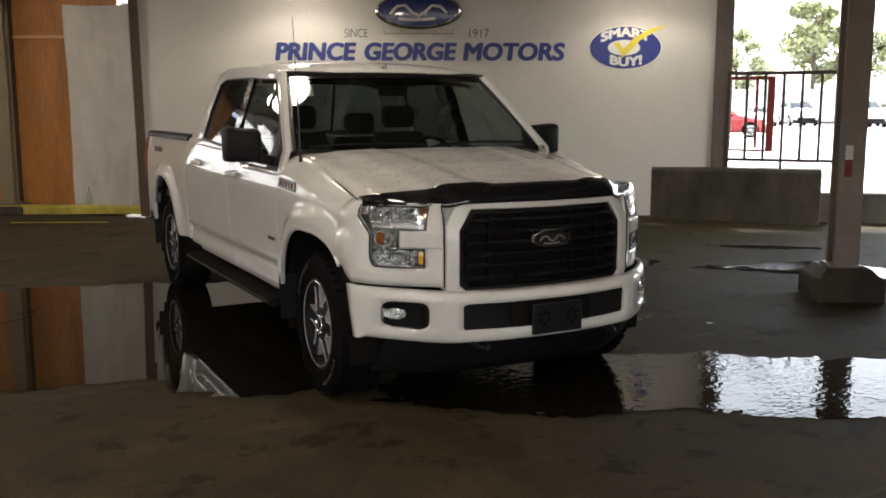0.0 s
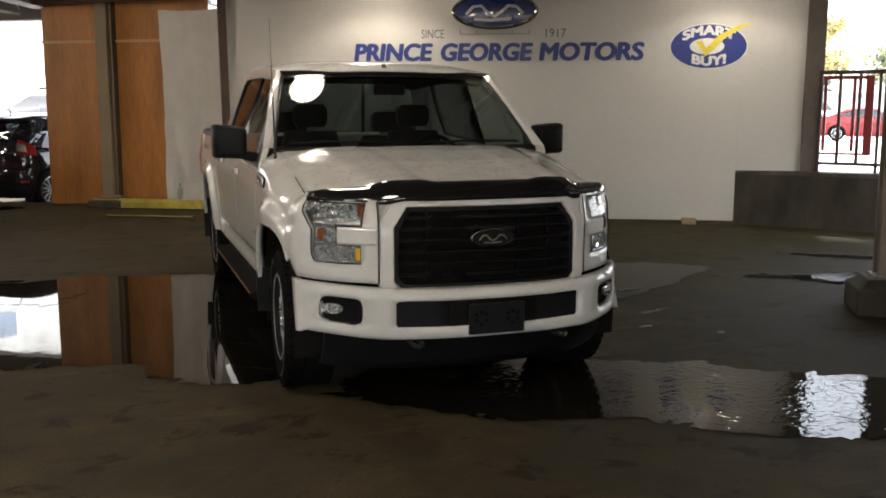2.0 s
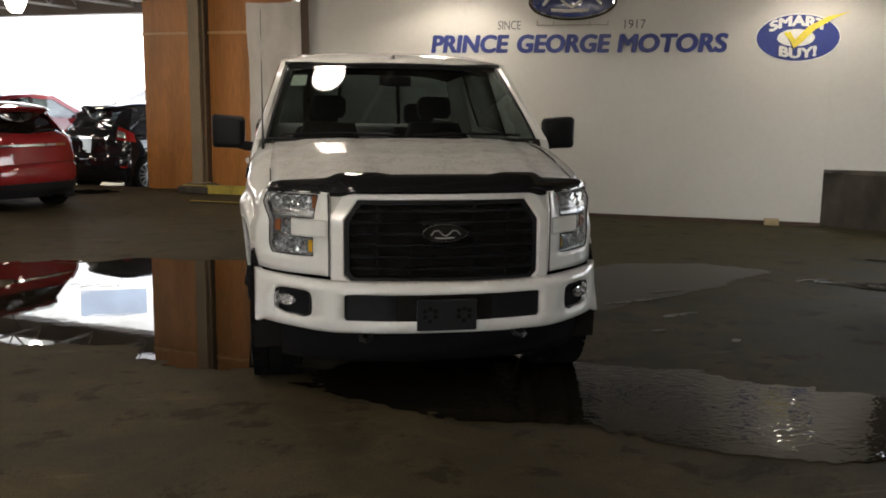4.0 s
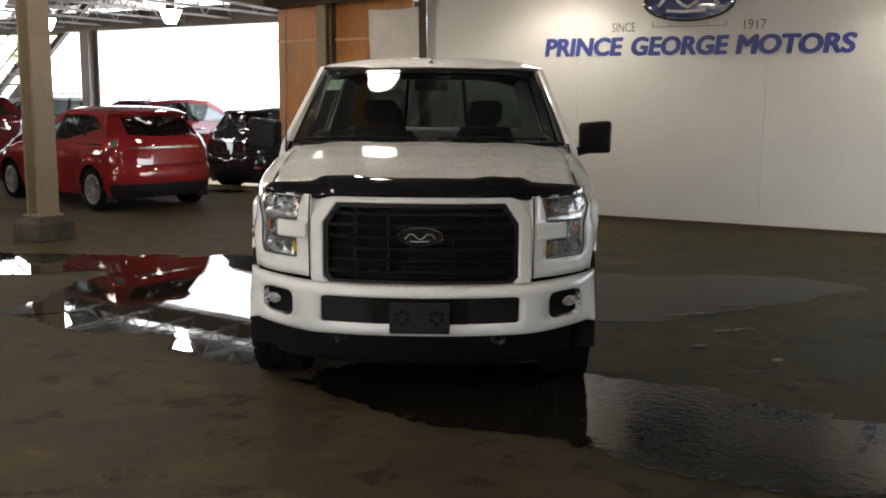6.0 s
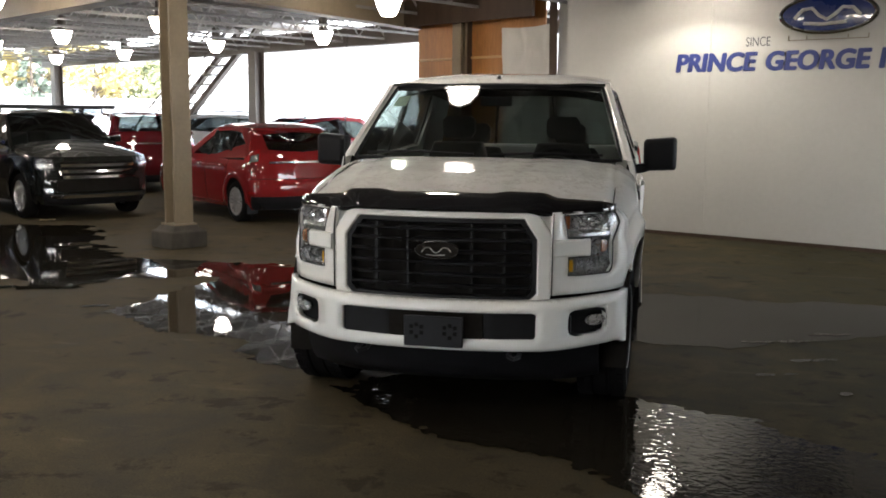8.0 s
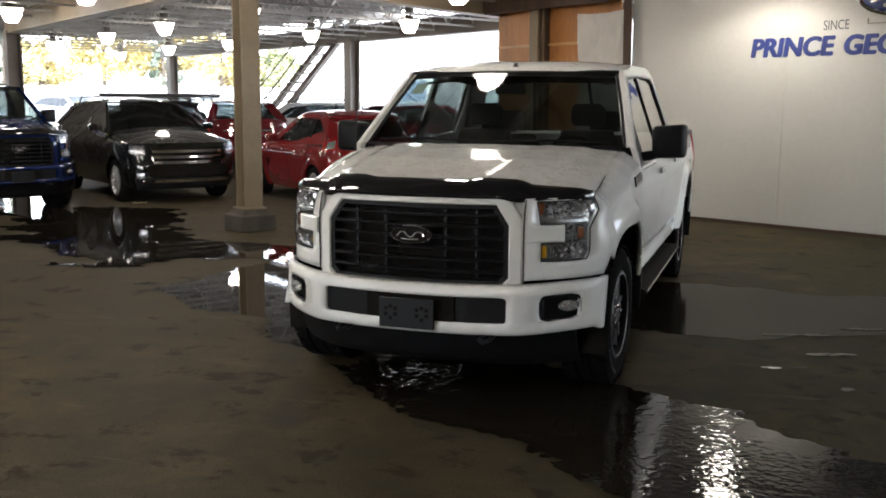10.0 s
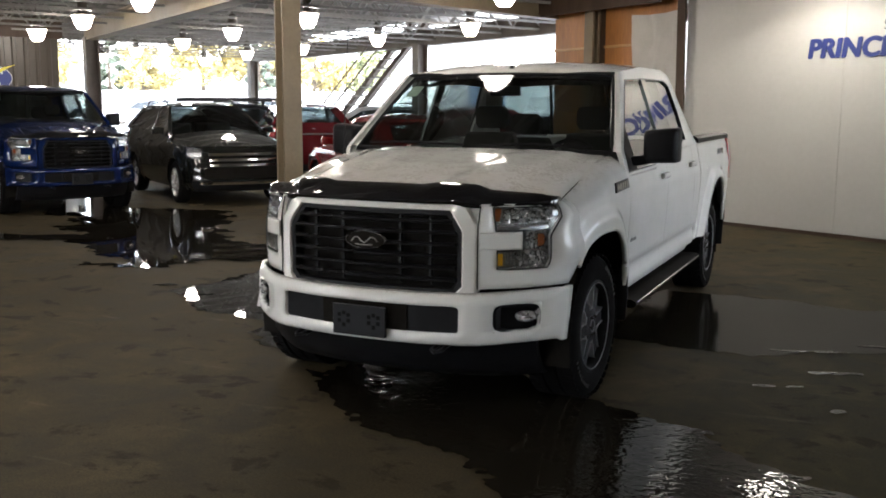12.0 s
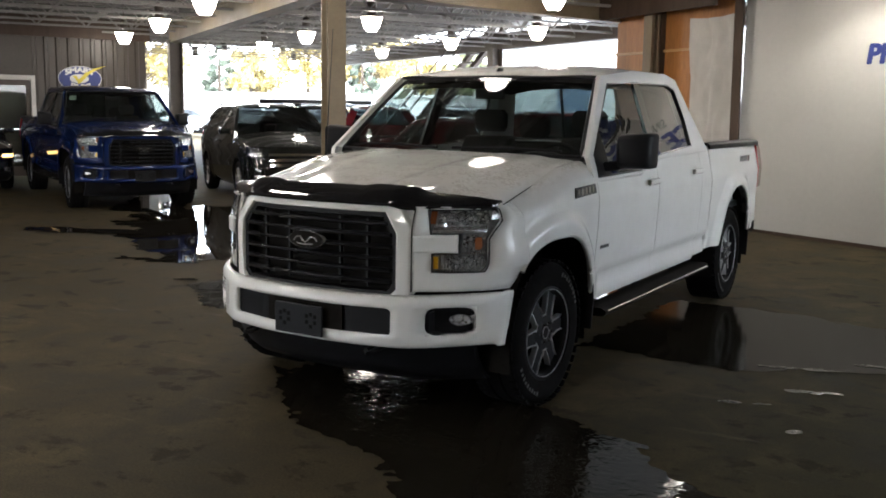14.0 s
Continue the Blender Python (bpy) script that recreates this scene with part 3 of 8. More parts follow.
for i in range(40):
    z = 0.20 + 2.72 * i / 39
    r_ = []
    for j in range(31):
        s = j / 30
        x = -1.12 + 0.77 * s + 0.12 * (1 - i / 39) * (0.2 + s * 0.5)
        y = 8.93 - 0.50 * s
        w = 0.016 * math.sin(s * 15 + i * 0.09) + 0.06 * noise.noise(Vector((s * 2.8 + i * 0.03, i * 0.10, 2.0))) + 0.045 * abs(noise.noise(Vector((s * 5 - i * 0.07, i * 0.13 + s * 2, 5.0)))) + 0.015 * noise.noise(Vector((s * 11, i * 0.35, 8.0)))
        sag = 0.02 * math.sin(s * math.pi) * (i / 39)
        r_.append((x + 0.4 * w, y + 0.9 * w, z - sag))
    rowz.append(r_)
tarp = make("tarpaulin", slab(rowz, (0.002, 0.004, 0)), M_TARP, smooth=70)
for i0, i1 in ((0, 1), (38, 39)):
    part("hem", slab([[(x - 0.003, y - 0.008, z) for x, y, z in rowz[i]] for i in (i0, i1)], (0.0, 0.004, 0)), M_TARP, tarp, "folded hem", smooth=70)
tagged(tarp, "creased white tarpaulin hanging beside the wall", "tarpaulin")
post = make("timber_post", prism([(-0.055, -0.05, 0.1), (0.055, -0.05, 0.1), (0.055, 0.05, 0.1), (-0.055, 0.05, 0.1)], (-0.045, 0.0, 3.2)), M_BROWN, bevel=0.004)
post.matrix_basis = pose(-0.27, 8.40, 0)
tagged(post, "dark leaning timber post at the wall's end", "post", kind="structure")
kerb_prof = [(-0.09, 0.0), (-0.09, 0.09), (-0.06, 0.125), (0.06, 0.125), (0.09, 0.09), (0.09, 0.0)]
kerb = make("kerb", loft([[(u_, a, b) for a, b in kerb_prof] for u_ in np.linspace(0, 2.12, 12)], True, True, True), M_YELLOW, bevel=0.006)
kerb.matrix_basis = pose(-2.1, 9.42, 0.125) @ Matrix.Rotation(WA, 4, "Z")
tagged(kerb, "worn yellow painted concrete kerb stop", "kerb", kind="structure")

line_ = make("floor_line", box(0, 1.25, -0.035, 0.035, 0.0, 0.004), M_YELLOW)
line_.matrix_basis = pose(-1.95, 8.55, ground_z(-1.5, 8.4) + 0.012) @ Matrix.Rotation(WA, 4, "Z")
tagged(line_, "yellow strip on the floor before the kerb", "floor line", kind="structure")

# ---- concrete barrier and gate rails ----
B0, B1 = Vector((5.98, 5.55, 0)), Vector((7.55, 3.80, 0))
BA = math.atan2(B1.y - B0.y, B1.x - B0.x)
BL = (B1 - B0).length
bar = make("concrete_barrier", loft([[(u_, a, b) for a, b in ((0, 0), (0.0, 0.70), (0.04, 0.75), (0.42, 0.75), (0.46, 0.70), (0.46, 0))] for u_ in (0.0, 0.10, 0.11, 0.30, 0.7, 0.71, 1.2, 1.7, BL)], True, True, True), M_CONC, bevel=0.012)
bar.matrix_basis = Matrix.Translation(B0) @ Matrix.Rotation(BA, 4, "Z")
tagged(bar, "stained concrete barrier block beside the white wall", "barrier", kind="structure")
low = make("low_wall", box(0, 6.0, 0, 0.3, 0, 0.42), M_CONC, bevel=0.015)
low.matrix_basis = Matrix.Translation(B1 + Vector((0.1, 0.35, 0))) @ Matrix.Rotation(radians(-38), 4, "Z")
tagged(low, "low dark concrete wall at the edge of the lot", "wall", kind="structure")

rail = thing("railing", "rusty brown steel railing on the concrete barrier", "railing", Matrix.Translation((6.86, 4.87, 0)) @ Matrix.Rotation(radians(-50), 4, "Z"))
part("top_rail", box(0, 1.75, 0, 0.045, 2.00, 2.05), M_RAILDARK, rail)
part("bottom_rail", box(0, 1.75, 0, 0.045, 0.84, 0.88), M_RAILDARK, rail)
for k in range(8):
    u_ = 0.0 + k * 0.235
    part("baluster", box(u_, u_ + 0.038, 0.004, 0.041, 0.74 if k in (0, 3) else 0.88, 2.00), M_RAILDARK, rail)
gate = thing("gate", "red painted steel gate folded behind the railing", "gate", Matrix.Translation((7.20, 5.33, 0)) @ Matrix.Rotation(radians(-50), 4, "Z"))
part("gate_frame", join(box(0, 0.72, 0, 0.05, 1.95, 2.0), box(0, 0.72, 0, 0.05, 0.95, 0.98), box(0, 0.04, 0.002, 0.048, 0.98, 1.95), box(0.62, 0.72, 0.002, 0.048, 0.98, 1.95)), M_REDPAINT, gate)
for u_ in (0.10, 0.46):
    part("bar", box(u_, u_ + 0.04, 0.005, 0.045, 1.0, 1.95), M_REDPAINT, gate)

# ---- siding wall with a glass door, beside the blue pickup ----
S0 = Vector((-14.65, 11.05, 0))
SD = Vector((-0.40, -0.917, 0)).normalized()
SA = math.atan2(SD.y, SD.x)
ROT_S = Matrix.Translation(S0) @ Matrix.Rotation(SA, 4, "Z")  # x runs towards the camera's side, +y faces the cars
wall_3 = thing("wall_3", "beige ribbed metal siding wall of an office", "wall", ROT_S, kind="structure")
rib = []
u_ = 0.0
while u_ < 2.4:
    rib += [(u_, 0.0), (u_ + 0.14, 0.0), (u_ + 0.165, 0.025), (u_ + 0.225, 0.025)]
    u_ += 0.25
rib2 = [(a + 3.5, b) for a, b in rib]
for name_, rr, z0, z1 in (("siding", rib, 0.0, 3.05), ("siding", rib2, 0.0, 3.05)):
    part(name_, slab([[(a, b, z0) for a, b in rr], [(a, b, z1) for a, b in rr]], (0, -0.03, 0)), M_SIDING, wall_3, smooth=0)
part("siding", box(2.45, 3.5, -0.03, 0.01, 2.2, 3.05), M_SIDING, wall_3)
part("backing", join(box(0, 2.43, -0.16, -0.04, 0, 3.05), box(3.52, 14, -0.16, -0.04, 0, 3.05), box(2.43, 3.52, -0.16, -0.04, 2.2, 3.05)), M_DARK, wall_3)
part("header", box(-0.1, 7.2, -0.1, 0.06, 3.05, 3.5), M_BROWN, wall_3)
part("office_room", join(box(1.2, 5.2, -3.0, -2.9, 0, 3.05), box(1.1, 1.2, -3.0, -0.16, 0, 3.05), box(5.2, 5.3, -3.0, -0.16, 0, 3.05), box(1.1, 5.3, -3.0, -0.16, 2.7, 2.8)), M_SIDING, wall_3, "plain office room behind the glass")
office_light = thing("ceiling_light", "lit flat office ceiling light seen through the glass door", "lamp", ROT_S @ pose(2.9, -1.4, 2.66))
part("frame", join(box(-0.62, 0.62, -0.17, -0.15, 0, 0.04), box(-0.62, 0.62, 0.15, 0.17, 0, 0.04), box(-0.62, -0.60, -0.15, 0.15, 0, 0.04), box(0.60, 0.62, -0.15, 0.15, 0, 0.04)), M_WHITEFRAME, office_light)
part("diffuser", box(-0.60, 0.60, -0.15, 0.15, 0.004, 0.03), glow("office_tube_glow", (1.0, 0.95, 0.85), 4.0), office_light, "glowing diffuser")
door_1 = thing("door_1", "glazed office door in a white frame", "door", ROT_S @ pose(2.45, 0, 0), kind="structure")
part("frame", join(box(0, 0.09, -0.10, 0.04, 0, 2.2), box(0.96, 1.05, -0.10, 0.04, 0, 2.2), box(0.09, 0.96, -0.10, 0.04, 2.1, 2.2)), M_WHITEFRAME, door_1, bevel=0.004)
part("leaf", join(box(0.1, 0.19, -0.05, 0, 0.01, 2.09), box(0.86, 0.95, -0.05, 0, 0.01, 2.09), box(0.19, 0.86, -0.05, 0, 0.01, 0.22), box(0.19, 0.86, -0.05, 0, 1.98, 2.09)), M_GREYSTEEL, door_1)
part("glass_pane", box(0.19, 0.86, -0.028, -0.022, 0.22, 1.98), M_DOORGLASS, door_1)
part("push_bar", tube([(0.2, 0.03, 1.02), (0.85, 0.03, 1.02)], 0.018), M_CHROME, door_1)
smart_sign("wall_sign", ROT_S @ pose(1.5, 0.045, 2.16, rz=180), "blue and white oval sign with a yellow tick on metal siding", 0.95)

# plain unseen walls that close the place behind the camera
# open bays are added here to bring daylight onto the truck's front
w_ = make("wall_4", moved(join(box(-30, -4.0, -14.2, -14.0, 0, 3.8), box(6.4, 7.2, -14.2, -14.0, 0, 3.8), box(-4.0, 6.4, -14.2, -14.0, 0, 1.0), box(-4.0, 6.4, -14.2, -14.0, 2.85, 3.8), box(1.0, 1.4, -14.2, -14.0, 1.0, 2.85)), ROT_B), M_CONC)
tagged(w_, "unseen grey concrete wall with bays added to let daylight in", "wall", kind="structure")
# unseen wall, its length set to keep daylight off the truck's side
w_ = make("wall_5", moved(box(7.0, 7.2, -14, 4.6, 0, 3.8), ROT_B), M_CONC)
tagged(w_, "unseen grey concrete wall that blocks daylight from the right", "wall", kind="structure")

# ---- hanging lamps ----
# the last five are unseen, added as fill for the truck's front
LAMPS = [(-7.4, 5.77), (-10.69, 7.9), (-6.78, 9.1), (-9.95, 11.2), (-13.02, 13.33), (-8.05, 13.9), (-4.95, 11.88), (-16.59, 15.65), (-19.7, 17.56), (-11.6, 16.3),
         (-14.6, 18.0), (-18.4, 20.8), (-2.4, 7.1), (-3.9, 3.5), (-0.6, 1.3), (-14.0, 9.9), (-17.5, 11.9), (-10.9, 2.6), (-5.6, 0.75), (-2.2, -1.45), (-7.4, -2.0), (-4.0, -4.2), (-7.5, -6.9), (-4.0, -9.1), (-10.9, -4.7), (1.2, -3.65), (-0.6, -6.4)]


def hanging_lamp():
    ob = thing("pendant_lamp", "glowing prismatic high-bay lamp under the roof", "lamp", group="high-bay lamps")
    n = 16
    prof = [(0.085, -0.13), (0.125, -0.07), (0.155, 0.0), (0.17, 0.06), (0.19, 0.10)]
    part("bowl", join(lathe(prof, n), ([(0.085 * math.cos(2 * math.pi * k / n), 0.085 * math.sin(2 * math.pi * k / n), -0.13) for k in range(n)], [tuple(range(n))])), M_LAMP, ob, "glowing bowl", smooth=20)
    part("rim", lathe([(0.19, 0.10), (0.21, 0.10), (0.21, 0.125), (0.08, 0.14), (0.08, 0.135)], n), M_GREYSTEEL, ob)
    part("ballast", lathe([(0.0, 0.13), (0.085, 0.13), (0.085, 0.36), (0.05, 0.40), (0.0, 0.40)], 12), M_GREYSTEEL, ob)
    part("hanger", tube([(0, 0, 0.39), (0, 0, 0.76)], 0.012, 6), M_GREYSTEEL, ob)
    return ob


lamp_one = None
for x, y in LAMPS:
    if lamp_one is None:
        lamp_one = hanging_lamp()
        lamp_one.matrix_basis = pose(x, y, 3.05)
    else:
        copy_thing(lamp_one, pose(x, y, 3.05))
WALL_LAMPS = [(1.32, 6.71), (5.44, 4.64)]
for x, y in WALL_LAMPS:
    copy_thing(lamp_one, pose(x, y, 3.38))
    ld = bpy.data.lights.new("wall_lamp_light", "SPOT")
    ld.energy, ld.color, ld.shadow_soft_size = 8.6, (1.0, 0.90, 0.74), 0.12
    ld.spot_size, ld.spot_blend = radians(144), 0.30
    new("wall_lamp_light", ld).location = (x, y, 3.20)
LAMP_WATTS = 2.2
# power factor of each lamp, set to balance light on truck, wall and floor
LAMP_FACTOR = {(-0.6, 1.3): 0.6, (-2.4, 7.1): 1.2, (-7.5, -6.9): 1.6, (-4.0, -9.1): 1.3, (-4.0, -4.2): 1.6, (-2.2, -1.45): 1.2, (-10.9, 2.6): 1.4, (-14.0, 9.9): 0.25, (1.2, -3.65): 0.6, (-0.6, -6.4): 0.6, (-10.69, 7.9): 1.4, (-7.4, 5.77): 1.3}
for x, y in ((-0.6, 1.3), (-2.4, 7.1), (-3.9, 3.5), (-7.4, 5.77), (-6.78, 9.1), (-4.95, 11.88), (-9.95, 11.2), (-10.69, 7.9), (-2.2, -1.45), (-4.0, -4.2), (-10.9, 2.6), (-14.0, 9.9), (-7.4, -2.0), (-7.5, -6.9), (-4.0, -9.1), (1.2, -3.65), (-0.6, -6.4)):
    ld = bpy.data.lights.new("lamp_light", "POINT")
    ld.energy, ld.color, ld.shadow_soft_size = LAMP_WATTS * LAMP_FACTOR.get((x, y), 1.0), (1.0, 0.86, 0.70), 0.12
    new("lamp_light", ld).location = (x, y, 2.86)


# ---- pickup truck ----
ARCH_R, ARCH_A = 0.505, 0.47
ARCH_TOP = (0.535, 0.60)


def arch_pt(front, a, grow=0.0):
    """A point of the wheel opening's outline, as offsets from the hub."""
    c, d = math.cos(a), math.sin(a)
    b = ARCH_TOP[0 if front else 1]
    return (math.copysign(abs(c) ** 0.87, c) * (ARCH_A + grow), math.copysign(abs(d) ** 0.87, d) * (b + grow))



HUB_Z, TYRE_R = 0.395, 0.40
BASE_X = [(0.40, 0.885), (0.47, 0.925), (0.53, 0.953), (0.62, 0.962), (0.80, 0.974), (0.98, 0.985), (1.09, 0.985), (1.15, 0.972), (1.20, 0.962), (1.25, 0.952), (1.30, 0.94), (1.88, 0.737)]
FASCIA = [(0.567, -0.806), (0.582, -0.794), (0.60, -0.774), (0.64, -0.745), (0.69, -0.712), (0.745, -0.665), (0.80, -0.612), (0.85, -0.545), (0.885, -0.475), (0.908, -0.40), (0.925, -0.32)]
BUMPER = [(0.0, -0.965), (0.15, -0.962), (0.30, -0.948), (0.505, -0.902), (0.545, -0.888), (0.58, -0.872), (0.655, -0.825), (0.72, -0.772), (0.80, -0.70), (0.845, -0.650), (0.890, -0.585), (0.918, -0.525), (0.932, -0.485), (0.940, -0.445)]


def build_truck(paint, m, label, rear_hub=3.62, tail=4.48):
    hubs = (0.0, rear_hub)
    truck = thing("pickup_truck", label, "pickup truck", m)

    def width(y, z):
        w = lerp_table(z, BASE_X)
        w -= 0.055 * smooth01((0.06 - y) / 0.42) * (1 if z < 1.3 else 0.3)
        for h in hubs:
            r_ = ARCH_R * math.hypot((y - h) / ARCH_A, (z - HUB_Z) / ARCH_TOP[h > 0])
            if z < 1.12:
                w += 0.038 * smooth01((0.66 - r_) / 0.10) * smooth01((1.10 - z) / 0.1)
        # a shallow scoop along the lower doors
        if 0.62 < y < 2.9 and z < 0.75:
            w -= 0.026 * smooth01((0.66 - z) / 0.035) * smooth01((z - 0.50) / 0.09)
        return w

    def arch(y, floor_z):
        z = floor_z
        for h in hubs:
            d = abs(y - h)
            if d < ARCH_A:
                z = max(z, HUB_Z + ARCH_TOP[h > 0] * (1 - (d / ARCH_A) ** 2.3) ** (1 / 2.3))
        return z

    def side_panel(name, y0, y1, low, top, n=40, rows=26, pull=0.0, mat_=None, lab=""):
        ys = list(np.linspace(y0, y1, n))
        for h in hubs:
            for d in (-ARCH_A, -ARCH_A + 0.003, -ARCH_A + 0.01, -ARCH_A + 0.025, ARCH_A - 0.025, ARCH_A - 0.01, ARCH_A - 0.003, ARCH_A):
                if y0 < h + d < y1:
                    ys.append(h + d)
        ys = sorted(set(round(a, 4) for a in ys))
        grid_ = []
        for k in range(rows + 1):
            line = []
            for y in ys:
                zb, zt = arch(y, low(y)), top(y)
                z = zb + (zt - zb) * k / rows
                x = width(y, z)
                if pull and zt - z < 0.10:
                    x -= pull * (1 - (zt - z) / 0.10) ** 2
                line.append((x, y, z))
            grid_.append(line)
        vf = slab(grid_, (-0.03, 0, 0))
        for s_ in (vf, flip_x(vf)):
            part(name, s_, mat_ or paint, truck, lab, smooth=50)

    belt = lambda y: lerp_table(y, [(0.5, 1.18), (1.28, 1.185), (1.48, 1.25), (1.75, 1.275), (2.9, 1.30)])
    fender_top = lambda y: lerp_table(y, [(-0.40, 1.108), (-0.318, 1.123), (-0.2, 1.158), (0.05, 1.230), (0.25, 1.275), (0.52, 1.30)])
    sill = lambda y: 0.47
    side_panel("front_fender", -0.318, 0.535, lambda y: 0.49, fender_top, 34, 26, 0.085)
    side_panel("front_door", 0.541, 1.60, sill, belt, 34)
    side_panel("rear_door", 1.606, 2.60, sill, belt, 34)
    side_panel("cab_corner", 2.604, 2.86, lambda y: 0.50, belt, 12)
    side_panel("bedside", 2.875, tail - 0.12, lambda y: lerp_table(y, [(2.8, 0.52), (3.6, 0.52), (4.6, 0.56)]), lambda y: 1.335, 60)

    # front corners with the openings for the lamps
    zs = [0.700, 0.73, 0.76, 0.795, 0.815, 0.84, 0.888, 0.93, 0.955, 0.985, 1.015, 1.045, 1.075, 1.099, 1.108, 1.116]

    def fascia_pt(k, z, off=0.0):
        x, y = float(np.interp(k, range(len(FASCIA)), [p[0] for p in FASCIA])), float(np.interp(k, range(len(FASCIA)), [p[1] for p in FASCIA]))
        w = smooth01((k - 6) / 4)
        x = x + (width(-0.318, z) - 0.925) * w
        y = y + 0.05 * smooth01((z - 0.98) / 0.2) * (1 - w) - 0.012 * (1 - w)
        zz = max(z, arch(y, 0.69)) if z < 0.85 else z
        if z > 1.0:
            zz = z + w * 0.007 * (z - 1.0) / 0.116
            x -= w * 0.085 * max(0.0, 1 - (1.123 - zz) / 0.10) ** 2
        return Vector((x - off * 0.6, y + off, zz))

    def col(k, z):
        """Where column line k of the front corner lies at height z: it bends round the lamp's outline."""
        outer = lerp_table(z, [(0.70, 7.0), (0.79, 6.72), (0.815, 6.93), (0.84, 7.0), (0.955, 7.02), (1.045, 7.95), (1.116, 7.9)])
        upper = z > 0.97
        table = {2: lerp_table(z, [(0.985, 3.0), (1.099, 2.4)]) if upper else 2.4, 3: 3.55 if upper else 3.1, 4: 4.2, 5: 5.1, 6: 5.1 + (outer - 5.1) * 0.36, 7: 5.1 + (outer - 5.1) * 0.7, 8: outer, 9: outer + (10 - outer) * 0.5}
        return table.get(k, float(k))

    def in_lamp(k, j):
        z0, z1 = zs[j], zs[j + 1]
        if 2 <= k <= 7 and 0.984 <= z0 and z1 <= 1.0995:
            return True
        if 5 <= k <= 7 and 0.794 <= z0 and z1 <= 1.0995:
            return True
        return 3 <= k <= 7 and 0.794 <= z0 and z1 <= 0.889

    nk, nz = len(FASCIA), len(zs)
    vs = [fascia_pt(col(k, z), z) for z in zs for k in range(nk)]
    fs = [(j * nk + k, j * nk + k + 1, (j + 1) * nk + k + 1, (j + 1) * nk + k) for j in range(nz - 1) for k in range(nk - 1) if not in_lamp(k, j)]
    for s_ in ((vs, fs), flip_x((vs, fs))):
        ob = part("nose_panel", s_, paint, truck, smooth=40)
        so = ob.modifiers.new("Solidify", "SOLIDIFY")
        so.thickness, so.offset = 0.02, -1
    # lamps: a dark housing, faceted bowls, bright bars, a clear lens, amber markers
    for sg in (1, -1):
        f_ = (lambda vf: vf) if sg > 0 else flip_x
        fl = [(j * nk + k, j * nk + k + 1, (j + 1) * nk + k + 1, (j + 1) * nk + k) for j in range(nz - 1) for k in range(nk - 1) if in_lamp(k, j)]
        used = sorted(set(i for q in fl for i in q))
        idx = {i: n for n, i in enumerate(used)}
        fl = [tuple(idx[i] for i in q) for q in fl]
        pts = [(col(i % nk, zs[i // nk]), zs[i // nk]) for i in used]
        lens_v = [fascia_pt(k, z, 0.003) for k, z in pts]
        back_v = [fascia_pt(k, z, 0.003) + Vector((-0.03, 0.062, 0)) for k, z in pts]
        edges_ = collections.Counter()
        for q in fl:
            for a, b in zip(q, q[1:] + q[:1]):
                edges_[(min(a, b), max(a, b))] += 1
        n0 = len(back_v)
        rim_f = [(a, b, b + n0, a + n0) for (a, b), c in edges_.items() if c == 1]
        buck = (back_v + [v + Vector((0, 0.002, 0)) for v in lens_v], fl + rim_f)
        head = part("headlight", f_(buck), M_HOUSING, truck, "clear headlamp with dark housing and bright reflectors", smooth=25)
        ln = part("lens", f_((lens_v, fl)), M_LENS, head, smooth=60)
        ln.visible_shadow = False

        def bowl(k, z, r, rz=1.0):
            p, q = fascia_pt(k - 0.3, z), fascia_pt(k + 0.3, z)
            turn_ = math.atan2(-(q.x - p.x), q.y - p.y) * 0.6 + math.pi * -0.5 * 0.4
            vf = lathe([(1.06, 0.012), (1.0, 0.012), (0.86, -0.010), (0.6, -0.026), (0.3, -0.034), (0.26, -0.012), (0.0, -0.008)], 9, axis="x")
            vf = ([(x, y * r, z_ * r * rz) for x, y, z_ in vf[0]], vf[1])
            part("reflector", f_(moved(vf, Matrix.Translation(fascia_pt(k, z, 0.03)) @ Matrix.Rotation(turn_, 4, "Z"))), M_LAMPPART, head, smooth=0)
        for k, z, r, rz in ((4.2, 1.058, 0.046, 0.75), (5.3, 1.058, 0.046, 0.75), (6.4, 1.060, 0.044, 0.75), (6.05, 0.935, 0.052, 0.8), (6.15, 0.842, 0.058, 0.66), (4.95, 0.842, 0.050, 0.7)):
            bowl(k, z, r, rz)

        def strip(k0, k1, z0, z1, d0, d1, mat_, nm, n=9, lab=""):
            g_ = [[fascia_pt(k, z, d) for k in np.linspace(k0, k1, n)] for z, d in ((z0, d0), ((z0 + z1) / 2, (d0 + d1) / 2 - 0.004), (z1, d1))]
            part(nm, f_(slab(g_, (-0.004, 0.006, 0))), mat_, head, lab, smooth=20)
        strip(3.15, 6.9, 0.990, 1.020, 0.010, 0.020, M_LAMPPART, "light_bar")
        strip(5.25, 6.85, 0.885, 0.895, 0.012, 0.03, M_LAMPPART, "light_bar", 5)
        strip(3.4, 6.6, 0.799, 0.806, 0.010, 0.022, M_LAMPPART, "light_bar")
        strip(7.15, 7.75, 1.050, 1.095, 0.010, 0.012, M_LAMPPART, "side_reflector", 4)
        for q in range(4):
            strip(3.9 + q * 0.22, 3.96 + q * 0.22, 0.815, 0.875, 0.018, 0.018, M_LAMPPART, "fin", 2)
        strip(2.75, 3.3, 1.03, 1.092, 0.022, 0.022, M_AMBERDIM, "amber_marker", 4, "dim amber marker lamp")
        strip(6.15, 6.6, 0.905, 0.965, 0.012, 0.012, M_AMBERDIM, "amber_marker", 4, "dim amber marker lamp")
